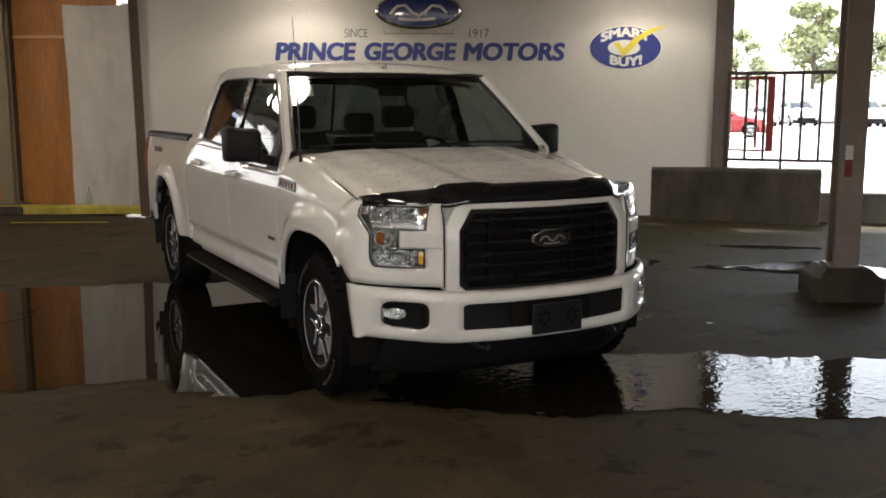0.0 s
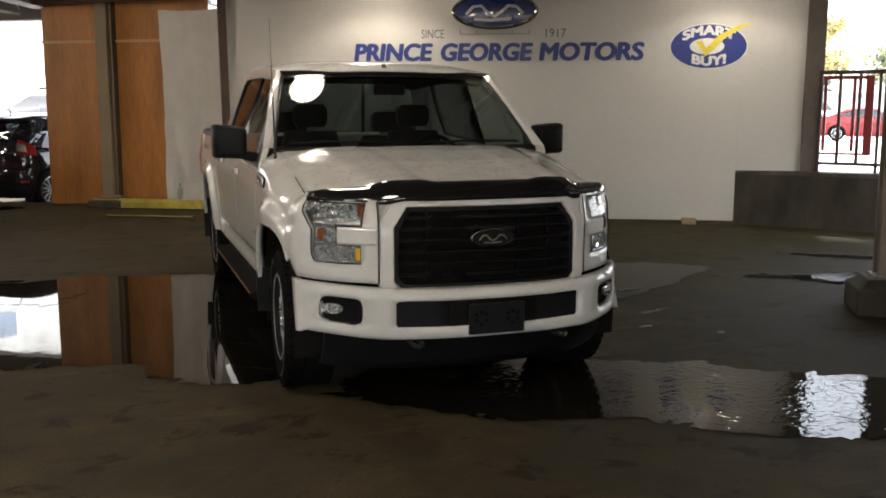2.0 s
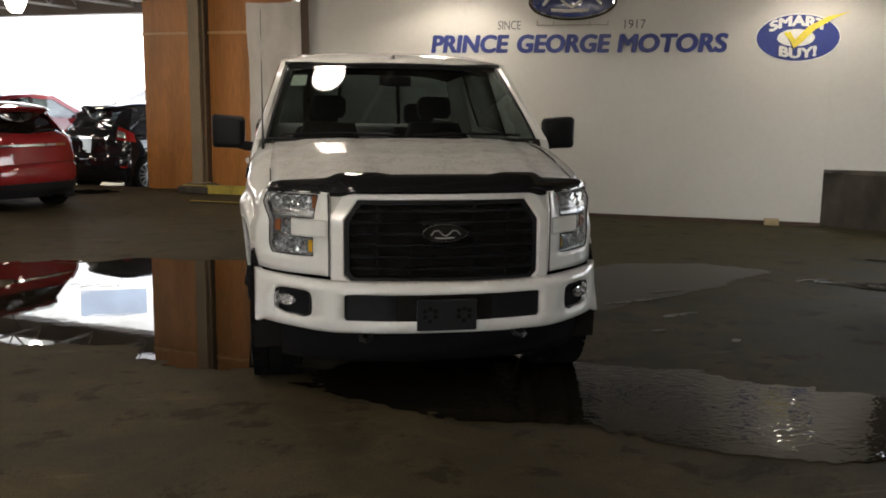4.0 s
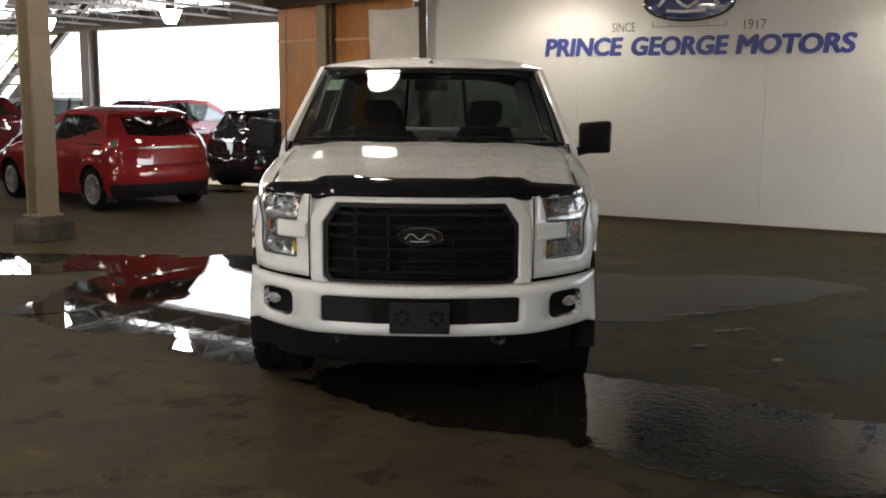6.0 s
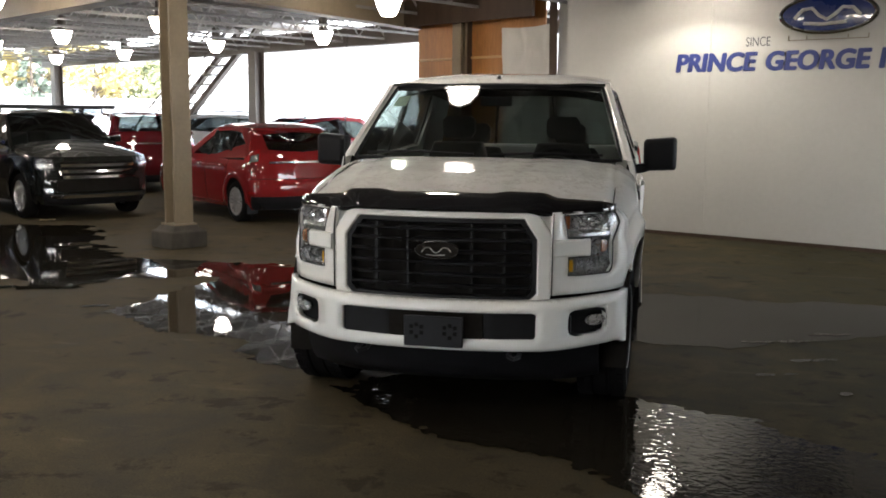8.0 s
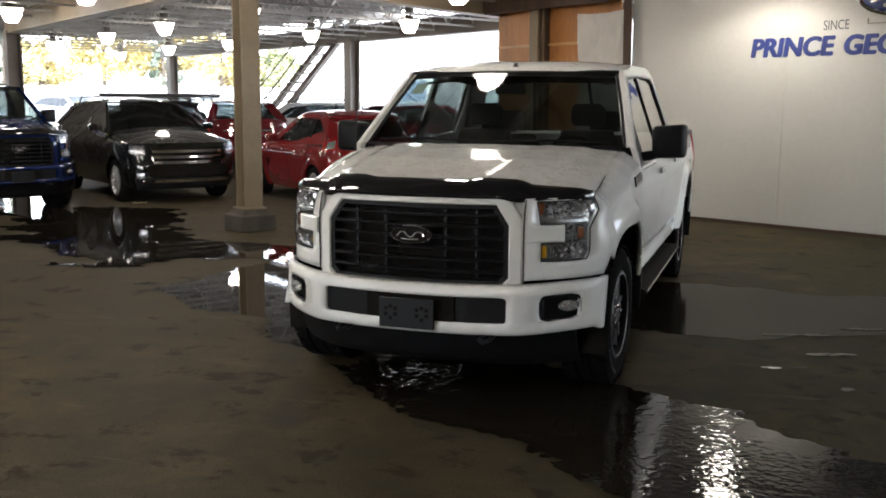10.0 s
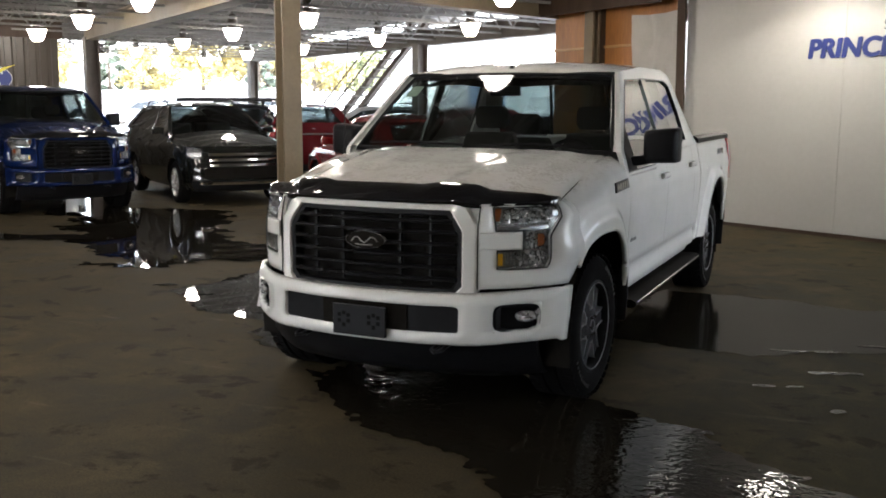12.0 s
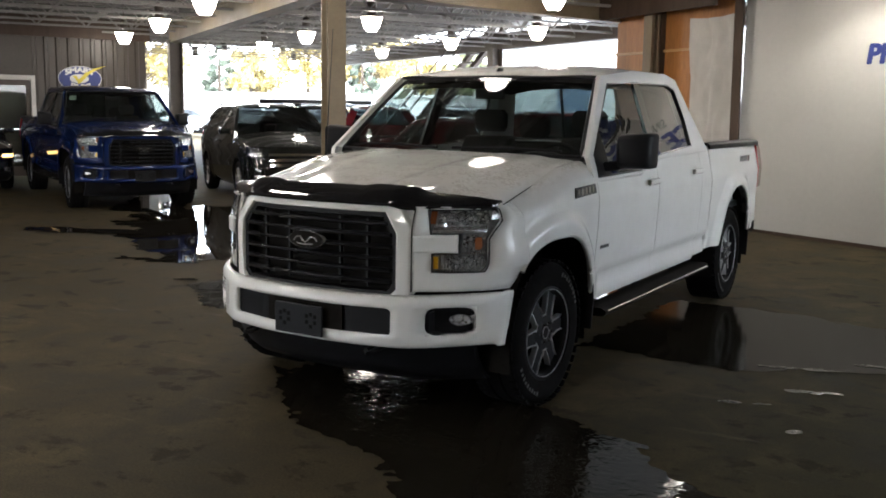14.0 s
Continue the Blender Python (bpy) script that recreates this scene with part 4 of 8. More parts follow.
        strip(3.22, 3.62, 0.812, 0.872, 0.012, 0.012, M_AMBER, "amber_marker", 4, "amber turn signal")
        rl = random.Random(21 + sg)
        bits = []
        for k0, k1, z0, z1, n in ((3.2, 7.1, 1.02, 1.09, 140), (5.3, 6.8, 0.90, 0.98, 70), (3.8, 6.7, 0.81, 0.88, 100)):
            for _ in range(n):
                k, z = rl.uniform(k0, k1), rl.uniform(z0, z1)
                c = fascia_pt(k, z, 0.018 + 0.02 * rl.random())
                rot = Euler((rl.gauss(0.1, 0.45), 0, rl.gauss(0.25, 0.5))).to_matrix().to_4x4()
                hw, hh = rl.uniform(0.003, 0.007), rl.uniform(0.003, 0.009)
                bits.append(moved(([(-hw, 0, -hh), (hw, 0, -hh), (hw * 0.8, -0.001, hh), (-hw * 0.8, -0.001, hh)], [(0, 1, 2, 3)]), Matrix.Translation(c) @ rot))
        tagged(part("facet_insert", f_(join(*bits)), M_SPARK, head, smooth=0), kind="stuff")
        rim_pts = [fascia_pt(col(k, 1.099), 1.099, -0.001) for k in range(2, 9)] + [fascia_pt(col(8, z), z, -0.001) for z in zs[12:2:-1]] + [fascia_pt(col(k, 0.795), 0.795, -0.001) for k in range(7, 2, -1)] + \
                  [fascia_pt(col(3, 0.888), 0.888, -0.001), fascia_pt(col(4, 0.888), 0.888, -0.001), fascia_pt(5.1, 0.888, -0.001), fascia_pt(5.1, 0.985, -0.001), fascia_pt(4.2, 0.985, -0.001), fascia_pt(3.0, 0.985, -0.001), fascia_pt(2.4, 1.099, -0.001)]
        part("bezel", f_(tube(rim_pts, 0.0045, 5, False)), M_SATIN, head)
        bar_rows = [[fascia_pt(k, z, d) for k in np.linspace(0.5, 4.95, 12)] for z, d in ((0.893, 0.002), (0.896, -0.010), (0.902, -0.014), (0.970, -0.014), (0.977, -0.010), (0.981, 0.002))]
        part("clamp_bar", f_(slab(bar_rows, (0, 0.01, 0))), paint, truck, smooth=30)
        seam = [fascia_pt(0.05, z, -0.002) for z in np.linspace(0.70, 1.11, 9)]
        part("fascia_gap", f_(tube(seam, 0.0035, 5)), M_DARK, truck, "dark seam beside the grille surround")

    # grille surround: an eight-sided ring
    def octo(w, top, bot, ct, cb, y, dy):
        pts = [(-w, bot + cb), (-w, top - ct), (-w + ct * 0.68, top), (0, top), (w - ct * 0.68, top), (w, top - ct), (w, bot + cb), (w - cb, bot), (0, bot), (-w + cb, bot)]
        out = []
        for (x0, z0), (x1, z1) in zip(pts, pts[1:] + pts[:1]):
            for t in np.linspace(0, 1, 5)[:-1]:
                x, z = x0 + (x1 - x0) * t, z0 + (z1 - z0) * t
                out.append((x, y + 0.085 * (abs(x) / 0.55) ** 2.2 + 0.045 * smooth01((z - 0.95) / 0.22) + dy, z))
        return out

    g_out = [octo(0.560, 1.135, 0.655, 0.125, 0.03, -0.915, 0.06), octo(0.560, 1.135, 0.655, 0.125, 0.03, -0.915, 0.010), octo(0.555, 1.131, 0.658, 0.123, 0.03, -0.915, 0.003),
             octo(0.505, 1.092, 0.675, 0.105, 0.03, -0.915, -0.006), octo(0.498, 1.086, 0.678, 0.102, 0.03, -0.915, -0.002), octo(0.493, 1.082, 0.681, 0.10, 0.03, -0.915, 0.012), octo(0.485, 1.075, 0.685, 0.095, 0.03, -0.915, 0.06)]
    part("grille_surround", loft(g_out), paint, truck, smooth=28)
    g_in = [octo(0.494, 1.082, 0.681, 0.10, 0.03, -0.915, 0.012), octo(0.470, 1.062, 0.695, 0.09, 0.03, -0.915, 0.016), octo(0.460, 1.055, 0.70, 0.09, 0.03, -0.915, 0.05)]
    grille = part("grille", loft(g_in), M_PLASTIC, truck, "gloss black barred grille", smooth=40)
    part("mesh_backing", loft([octo(0.47, 1.065, 0.69, 0.09, 0.03, -0.915, 0.075), octo(0.01, 0.9, 0.89, 0.002, 0.002, -0.915, 0.085)], True, False, True), M_DARK, grille)
    for k, z in enumerate((0.742, 0.800, 0.858, 0.916, 0.974, 1.028)):
        hw = 0.462 if z < 0.98 else 0.44
        line = []
        for x in np.linspace(-hw, hw, 19):
            y = -0.905 + 0.085 * (abs(x) / 0.55) ** 2.2 + 0.045 * smooth01((z - 0.95) / 0.22)
            line.append((x, y, z))
        prof = [(0.0, -0.009), (-0.009, -0.004), (-0.010, 0.003), (-0.002, 0.009), (0.03, 0.010), (0.03, -0.010)]
        part("grille_bar", loft([[(x, y + a, z0 + b) for a, b in prof] for x, y, z0 in line], True, True, True), M_GRILLE, grille, smooth=30)
    for x in (-0.33, -0.165, 0.165, 0.33):
        part("grille_rib", box(x - 0.006, x + 0.006, -0.868 + 0.04 * abs(x), -0.848 + 0.04 * abs(x), 0.71, 1.05), M_GRILLE, grille)
    for sg in (1, -1):
        pts = [(0.43, 1.126), (0.585, 1.112), (0.585, 0.985), (0.545, 0.985), (0.535, 1.02), (0.44, 1.11)]
        part("nose_filler", prism([(sg * x, -0.90 + 0.085 * (x / 0.55) ** 2.2 + 0.045 * smooth01((z - 0.95) / 0.22) + 0.028, z) for x, z in pts], (0, 0.02, 0)), paint, truck, smooth=30)
    # oval badge
    bz, by = 0.925, -0.925
    def ov(rx, rz, dy, n=28):
        return [(rx * math.cos(2 * math.pi * k / n), by + dy, bz + rz * math.sin(2 * math.pi * k / n)) for k in range(n)]
    emblem = part("emblem", loft([ov(0.113, 0.045, 0.02), ov(0.113, 0.045, 0.0), ov(0.1115, 0.0435, -0.004), ov(0.110, 0.042, 0.0)], True, True), M_SPARK, truck, "oval badge with a chrome rim", smooth=40)
    part("badge_face", loft([ov(0.110, 0.042, 0.001), ov(0.05, 0.016, -0.003), ov(0.004, 0.002, -0.004)], True, False, True), M_DARK, emblem)
    for s_ in script:
        part("script_stroke", tube([(a * 0.22, by - 0.006, bz + b * 0.24) for a, b in s_], 0.0042, 6), M_SPARK, emblem)

    # bumper with openings
    bz_rows = [(0.418, 0.045), (0.426, 0.015), (0.445, 0.002), (0.486, 0.0), (0.512, -0.002), (0.565, -0.002), (0.622, 0.0), (0.640, 0.0), (0.660, 0.006), (0.674, 0.022), (0.682, 0.055)]
    side = [(-x, y) for x, y in BUMPER[::-1]][:-1] + BUMPER
    nb = len(side)

    def low_dip(x, z):
        # the lower edge lifts towards the corners and dips at the middle
        if z < 0.50:
            return z + 0.012 * smooth01((abs(x) - 0.5) / 0.4)
        return z
    vs = [(x, y + dy * (1 - smooth01((abs(x) - 0.88) / 0.05)) - 0.34 * max(0.0, 0.66 - z) * smooth01((abs(x) - 0.89) / 0.05), low_dip(x, z) + 0.012 * smooth01((abs(x) - 0.4) / 0.5) * (z > 0.6)) for z, dy in bz_rows for x, y in side]
    fs = []
    for j in range(len(bz_rows) - 1):
        for k in range(nb - 1):
            xm, zm = (side[k][0] + side[k + 1][0]) / 2, (bz_rows[j][0] + bz_rows[j + 1][0]) / 2
            if abs(xm) < 0.505 and 0.486 < zm < 0.622:
                continue
            if 0.655 < abs(xm) < 0.845 and 0.486 < zm < 0.622:
                continue
            fs.append((j * nb + k, j * nb + k + 1, (j + 1) * nb + k + 1, (j + 1) * nb + k))
    # rounded corners of the lamp pockets
    for sg in (1, -1):
        for cx, cz, dx, dz in ((0.655, 0.486, 0.05, 0.05), (0.655, 0.622, 0.035, -0.035), (0.845, 0.486, -0.045, 0.05), (0.845, 0.622, -0.05, -0.045), (0.505, 0.486, -0.02, 0.03), (0.505, 0.622, -0.03, -0.02)):
            n0 = len(vs)
            arc = [(cx + dx * (1 - math.sin(a)), cz + dz * (1 - math.cos(a))) for a in np.linspace(0, math.pi / 2, 6)]
            lift_ = lambda x, z: low_dip(x, z) + 0.012 * smooth01((abs(x) - 0.4) / 0.5) * (z > 0.6)
            vs += [(sg * x, float(np.interp(x, [p[0] for p in BUMPER], [p[1] for p in BUMPER])) - 0.001, lift_(x, z)) for x, z in [(cx, cz)] + arc]
            fs += [(n0, n0 + 1 + q, n0 + 2 + q) for q in range(5)]
    bumper = part("front_bumper", (vs, fs), paint, truck, smooth=45)
    so = bumper.modifiers.new("Solidify", "SOLIDIFY")
    so.thickness, so.offset = 0.035, -1

    def bump_y(x):
        return float(np.interp(abs(x), [p[0] for p in BUMPER], [p[1] for p in BUMPER]))

    part("bumper_insert", slab([[(x, bump_y(x) + 0.022 + (0.02 if abs(x) < 0.24 else 0), z) for x in np.linspace(-0.51, 0.51, 25)] for z in (0.478, 0.55, 0.63)], (0, 0.02, 0)), M_PLASTIC, bumper, "textured black insert")
    part("lower_grille", slab([[(x, bump_y(x) + 0.014, z) for x in np.linspace(-0.24, 0.24, 9)] for z in (0.484, 0.626)], (0, 0.01, 0)), M_DARK, bumper)
    plate = part("plate_holder", join(box(-0.150, 0.150, -0.995, -0.978, 0.447, 0.602), box(-0.03, 0.03, -0.98, -0.93, 0.50, 0.56)), M_SATIN, bumper, "bare black plate holder", bevel=0.004)
    # no holes are cut: thin dark squares give the shade of the slots
    for c_ in (-0.085, 0.085):
        tagged(part("plate_slots", join(*[box(c_ + a - 0.010, c_ + a + 0.010, -0.9965, -0.9945, b - 0.010, b + 0.010) for a, b in ((-0.026, 0.548), (0.026, 0.548), (0.0, 0.558), (-0.026, 0.518), (0.026, 0.518), (0.0, 0.497))]), M_HOLESHADE, plate, "dark squares for the shade in the mounting slots"), kind="stuff")
    for sg in (1, -1):
        def fp(x, z, d=0.0):
            return (sg * x, bump_y(x) + d, z)
        ring_o = [fp(*p, 0.004) for p in ((0.652, 0.50), (0.652, 0.61), (0.67, 0.626), (0.82, 0.626), (0.848, 0.60), (0.848, 0.505), (0.83, 0.482), (0.69, 0.482))]
        ring_i = [fp(*p, 0.010) for p in ((0.665, 0.505), (0.665, 0.603), (0.68, 0.615), (0.812, 0.615), (0.836, 0.592), (0.836, 0.512), (0.822, 0.494), (0.697, 0.494))]
        ring_b = [(x, y + 0.06, z) for x, y, z in ring_i]
        fog = part("fog_lamp_pocket", loft([ring_o, ring_i, ring_b], True, False, True), M_PLASTIC, bumper, "black fog lamp pocket", smooth=30)
        lx = 0.782
        pts = [(sg * (lx + 0.050 * math.cos(a)), bump_y(lx) + 0.02 + 0.028 * math.cos(a), 0.566 + 0.029 * math.sin(a)) for a in np.linspace(0, 2 * math.pi, 17)[:-1]]
        mid = [(sg * (lx + 0.040 * math.cos(a)), bump_y(lx) + 0.045 + 0.02 * math.cos(a), 0.566 + 0.023 * math.sin(a)) for a in np.linspace(0, 2 * math.pi, 17)[:-1]]
        part("fog_lamp", loft([[(x, y + 0.04, z) for x, y, z in pts], pts, mid], True, True, True), M_LAMPPART, fog, "small bright fog lamp", smooth=0)
        rl = random.Random(5)
        bits = []
        for _ in range(44):
            a, r_ = rl.uniform(0, 6.28), rl.uniform(0, 0.9)
            c = (sg * (lx + 0.047 * r_ * math.cos(a)), bump_y(lx) + 0.018 + 0.026 * r_ * math.cos(a), 0.566 + 0.027 * r_ * math.sin(a))
            rot = Euler((rl.gauss(0.15, 0.4), 0, rl.gauss(0, 0.5))).to_matrix().to_4x4()
            hw, hh = rl.uniform(0.003, 0.007), rl.uniform(0.003, 0.006)
            bits.append(moved(([(-hw, 0, -hh), (hw, 0, -hh), (hw, 0, hh), (-hw, 0, hh)], [(0, 1, 2, 3)]), Matrix.Translation(c) @ rot))
        tagged(part("facet_insert", join(*bits), M_SPARK, fog, smooth=0), kind="stuff")
    # air dam and tow hooks
    dam = [[(x, bump_y(x) * 0.97 + 0.07 + dy, z) for x in np.linspace(-0.80, 0.80, 31)] for z, dy in ((0.215, 0.16), (0.26, 0.10), (0.34, 0.04), (0.44, 0.0))]
    part("air_dam", slab(dam, (0, 0.04, 0)), M_PLASTIC, truck, "black plastic air dam", smooth=40)
    for sg in (1, -1):
        part("tow_hook", tube([(sg * 0.42, -0.82, 0.41), (sg * 0.42, -0.92, 0.40), (sg * 0.40, -0.95, 0.395), (sg * 0.37, -0.92, 0.40), (sg * 0.37, -0.82, 0.41)], 0.012, 6), M_SATIN, truck)

    # hood with a raised middle and creases
    def hood_z(x, t):
        ax = abs(x)
        edge = lerp_table(t, [(0, 1.125), (0.18, 1.165), (0.5, 1.235), (0.8, 1.282), (1, 1.303)])
        crown = 0.036 * (1 - (ax / 0.86) ** 2) * (1 - 0.3 * t)
        dome = 0.017 * smooth01((ax - 0.25 - 0.08 * t) / 0.06) * smooth01((0.60 + 0.10 * t - ax) / 0.08) * smooth01(t / 0.10) * (1 - 0.7 * t)
        rib_ = 0.008 * smooth01((0.64 + 0.1 * t - ax) / 0.12)
        return edge + crown + dome + rib_ - 0.02 * smooth01((ax - 0.80) / 0.06)

    def hood_front(x):
        return float(np.interp(abs(x), [0, 0.3, 0.5, 0.6, 0.72, 0.80, 0.845], [-0.80, -0.785, -0.69, -0.655, -0.60, -0.52, -0.42]))

    rows_ = []
    for i in range(33):
        t = i / 32
        line = []
        for x in np.linspace(-0.845, 0.845, 49):
            y0, y1 = hood_front(x), 0.42 + 0.10 * (x / 0.84) ** 2
            line.append((x, y0 + (y1 - y0) * t, hood_z(x, t) - (0.03 * (1 - t / 0.05) ** 2 if t < 0.05 else 0)))
        rows_.append(line)
    part("hood", slab(rows_, (0, 0, -0.03)), paint, truck, smooth=50)
    for sg in (1, -1):
        part("hood_gap", tube([(sg * 0.847, -0.42 + (0.52 + 0.42) * t, hood_z(0.845, t) + 0.0015) for t in np.linspace(0.02, 1, 17)], 0.003, 5), M_DARK, truck, "dark gap beside the hood")
    # hood shield
    sh = []
    for x in np.linspace(-0.865, 0.865, 71):
        ax = abs(x)
        y0 = lerp_table(ax, [(0, -0.895), (0.3, -0.875), (0.45, -0.845), (0.52, -0.800), (0.6, -0.755), (0.72, -0.665), (0.8, -0.592), (0.865, -0.50)])
        z0 = 1.128 - 0.020 * smooth01((ax - 0.44) / 0.08)
        y1 = lerp_table(ax, [(0, -0.775), (0.29, -0.762), (0.36, -0.745), (0.5, -0.700), (0.57, -0.650), (0.65, -0.600), (0.82, -0.525), (0.865, -0.45)])
        z1 = lerp_table(ax, [(0, 1.206), (0.26, 1.204), (0.31, 1.214), (0.36, 1.215), (0.51, 1.208), (0.57, 1.180), (0.62, 1.174), (0.80, 1.160), (0.865, 1.140)])
        line = []
        for t, b_ in ((0, 0), (0.12, 0.010), (0.4, 0.018), (0.7, 0.015), (0.92, 0.007), (1, 0.0)):
            line.append((x, y0 + (y1 - y0) * t - b_ * 0.6, z0 + (z1 - z0) * t + b_ * 0.7))
        sh.append(line)
    part("hood_shield", slab(list(map(list, zip(*sh))), (0, 0.006, -0.012)), M_GLOSSBLACK, truck, "gloss black hood deflector", smooth=50)

    # windscreen, cowl and pillars
    def ws(s, t):
        x = (0.862 * (1 - t) + 0.712 * t) * s
        y = (0.41 + 0.12 * s * s) * (1 - t) + (0.955 + 0.115 * s * s) * t
        z = 1.325 * (1 - t) + (1.805 - 0.018 * s * s) * t + 0.012 * math.sin(math.pi * t)
        return (x, y, z)
    glass_ = loft([[ws(s, t) for s in np.linspace(-1, 1, 25)] for t in np.linspace(0, 1, 13)], closed=False)
    wsp = part("windscreen", glass_, M_GLASS, truck, "tinted windscreen", smooth=60)
    wsp.visible_shadow = False
    edge = [ws(s, 0) for s in np.linspace(-1, 1, 15)] + [ws(1, t) for t in np.linspace(0.1, 1, 8)] + [ws(s, 1) for s in np.linspace(0.9, -1, 14)] + [ws(-1, t) for t in np.linspace(0.9, 0, 8)]
    part("windscreen_seal", tube([(x, y - 0.004, z) for x, y, z in edge], 0.011, 6, False), M_SATIN, truck)
    # dark band along the top edge of the glass
    part("shade_band", loft([[(x, y - 0.002, z + 0.003) for x, y, z in (ws(s, t) for s in np.linspace(-0.98, 0.98, 25))] for t in (0.93, 0.96, 1.0)], closed=False), M_GLOSSBLACK, wsp)
    cowl = [[(x, 0.40 + 0.10 * (x / 0.84) ** 2 + d, z) for x in np.linspace(-0.83, 0.83, 21)] for d, z in ((-0.02, 1.285), (0.06, 1.298), (0.10, 1.325))]
    part("cowl", slab(cowl, (0, 0, -0.02)), M_PLASTIC, truck, "black plastic cowl")
    for x0, x1 in ((-0.72, -0.05), (0.05, 0.70)):
        pts = []
        for k in range(7):
            f_ = k / 6
            s = (x0 + (x1 - x0) * f_) / 0.80
            p = ws(s, 0.035 + 0.05 * (1 - abs(2 * f_ - 1)) * 0.4)
            pts.append((p[0], p[1] - 0.016, p[2] + 0.012))
        part("wiper", tube(pts, 0.008, 5), M_PLASTIC, truck)
    O = [(0.50, 1.18), (0.485, 1.325), (1.03, 1.812), (1.64, 1.868), (2.33, 1.872), (2.53, 1.838), (2.70, 1.55), (2.86, 1.30), (1.75, 1.275), (1.48, 1.25), (1.28, 1.185)]
    D = [(0.565, 1.205), (0.555, 1.335), (1.095, 1.768), (1.64, 1.792), (2.30, 1.795), (2.43, 1.762), (2.485, 1.55), (2.47, 1.345), (1.75, 1.305), (1.50, 1.283), (1.30, 1.215)]

    def ring_pts(P, n=5, off=0.0, grow=0.0):
        out = []
        for (y0, z0), (y1, z1) in zip(P, P[1:] + P[:1]):
            for t in np.linspace(0, 1, n + 1)[:-1]:
                y, z = y0 + (y1 - y0) * t, z0 + (z1 - z0) * t
                out.append((lerp_table(z, BASE_X) + off, y, z))
        return out
    mid_ = [((a[0] * 0.5 + b[0] * 0.5), (a[1] * 0.5 + b[1] * 0.5)) for a, b in zip(O, D)]
    cab = loft([ring_pts(O, off=-0.03), ring_pts(O, off=-0.001), ring_pts(mid_, off=0.006), ring_pts(D, off=0.0), ring_pts(D, off=-0.035)])
    for s_ in (cab, flip_x(cab)):
        part("cab_side", s_, paint, truck, smooth=45)
    D2 = [(y + (1.6 - y) * 0.012, z + (1.5 - z) * 0.03) for y, z in D]
    trim_ = loft([ring_pts(D, off=0.002), ring_pts(D2, off=0.004), ring_pts(D2, off=-0.02)])
    for s_ in (trim_, flip_x(trim_)):
        part("window_trim", s_, M_SATIN, truck, "black window trim", smooth=40)

    def glass_poly(P):
        pts = [(lerp_table(z, BASE_X) - 0.012, y, z) for y, z in P]
        c = tuple(np.mean(pts, axis=0))
        return pts + [c], [(k, (k + 1) % len(pts), len(pts)) for k in range(len(pts))]
    fw = [D2[0], D2[1], D2[2], (1.59, 1.785), (1.60, 1.29), D2[9], D2[10]]
    rw = [(1.68, 1.786), D2[4], D2[5], D2[6], D2[7], (1.70, 1.305)]
    for P, gm, nm in ((fw, M_SIDEGLASS, "front_window"), (rw, M_PRIVACY, "rear_window")):
        for fl in (False, True):
            vf = glass_poly(P)
            ob = part(nm, flip_x(vf) if fl else vf, gm, truck, smooth=0)
            ob.visible_shadow = False
    for fl in (False, True):
        pil = [(lerp_table(z, BASE_X) + 0.001, y, z) for y, z in ((1.575, 1.29), (1.71, 1.305), (1.69, 1.79), (1.58, 1.787))]
        vf = prism(pil, (-0.02, 0, 0))
        part("door_pillar", flip_x(vf) if fl else vf, M_GLOSSBLACK, truck)
        # quarter sail under the mirror
        sail = [(lerp_table(z, BASE_X) + 0.003, y, z) for y, z in ((0.565, 1.215), (0.56, 1.33), (0.74, 1.47), (0.78, 1.215))]
        vf = prism(sail, (-0.02, 0, 0))
        part("mirror_sail", flip_x(vf) if fl else vf, M_PLASTIC, truck)
        # A pillar skin between glass and cab side
        a_out = [(lerp_table(z, BASE_X) - 0.001, y, z) for y, z in zip(np.linspace(0.485, 1.03, 9), np.linspace(1.325, 1.812, 9))]
        a_in = [(p[0] + 0.006, p[1] + 0.004, p[2] + 0.002) for p in (ws(1, t) for t in np.linspace(0, 1, 9))]
        a_mid = [((p[0] + q[0]) / 2 + 0.012, (p[1] + q[1]) / 2 - 0.012, (p[2] + q[2]) / 2 + 0.006) for p, q in zip(a_out, a_in)]
        vf = loft([a_in, a_mid, a_out], closed=False)
        part("a_pillar", flip_x(vf) if fl else vf, paint, truck, smooth=60)
    # roof
    rows_ = []
    ys = [0.0, 0.02, 0.05, 0.1, 0.18, 0.3, 0.5, 0.7, 0.85, 0.93, 0.97, 1.0]
    for t in ys:
        line = []
        for s in np.linspace(-1, 1, 29):
            y = (0.955 + 0.115 * s * s) * (1 - t) + (2.60 - 0.06 * s * s) * t
            zr = lerp_table(y, [(1.0, 1.80), (1.07, 1.815), (1.64, 1.866), (2.33, 1.871), (2.53, 1.838), (2.62, 1.80)])
            zc = lerp_table(y, [(0.98, 1.806), (1.05, 1.832), (1.2, 1.868), (1.45, 1.900), (1.9, 1.915), (2.3, 1.907), (2.5, 1.872), (2.6, 1.82)])
            xe = lerp_table(zr, BASE_X) if t > 0.03 else 0.70 + t
            z = zr + (zc - zr) * (1 - s ** 4)
            line.append((xe * s, y, z))
        rows_.append(line)
    part("roof", loft(rows_, closed=False), paint, truck, smooth=60)
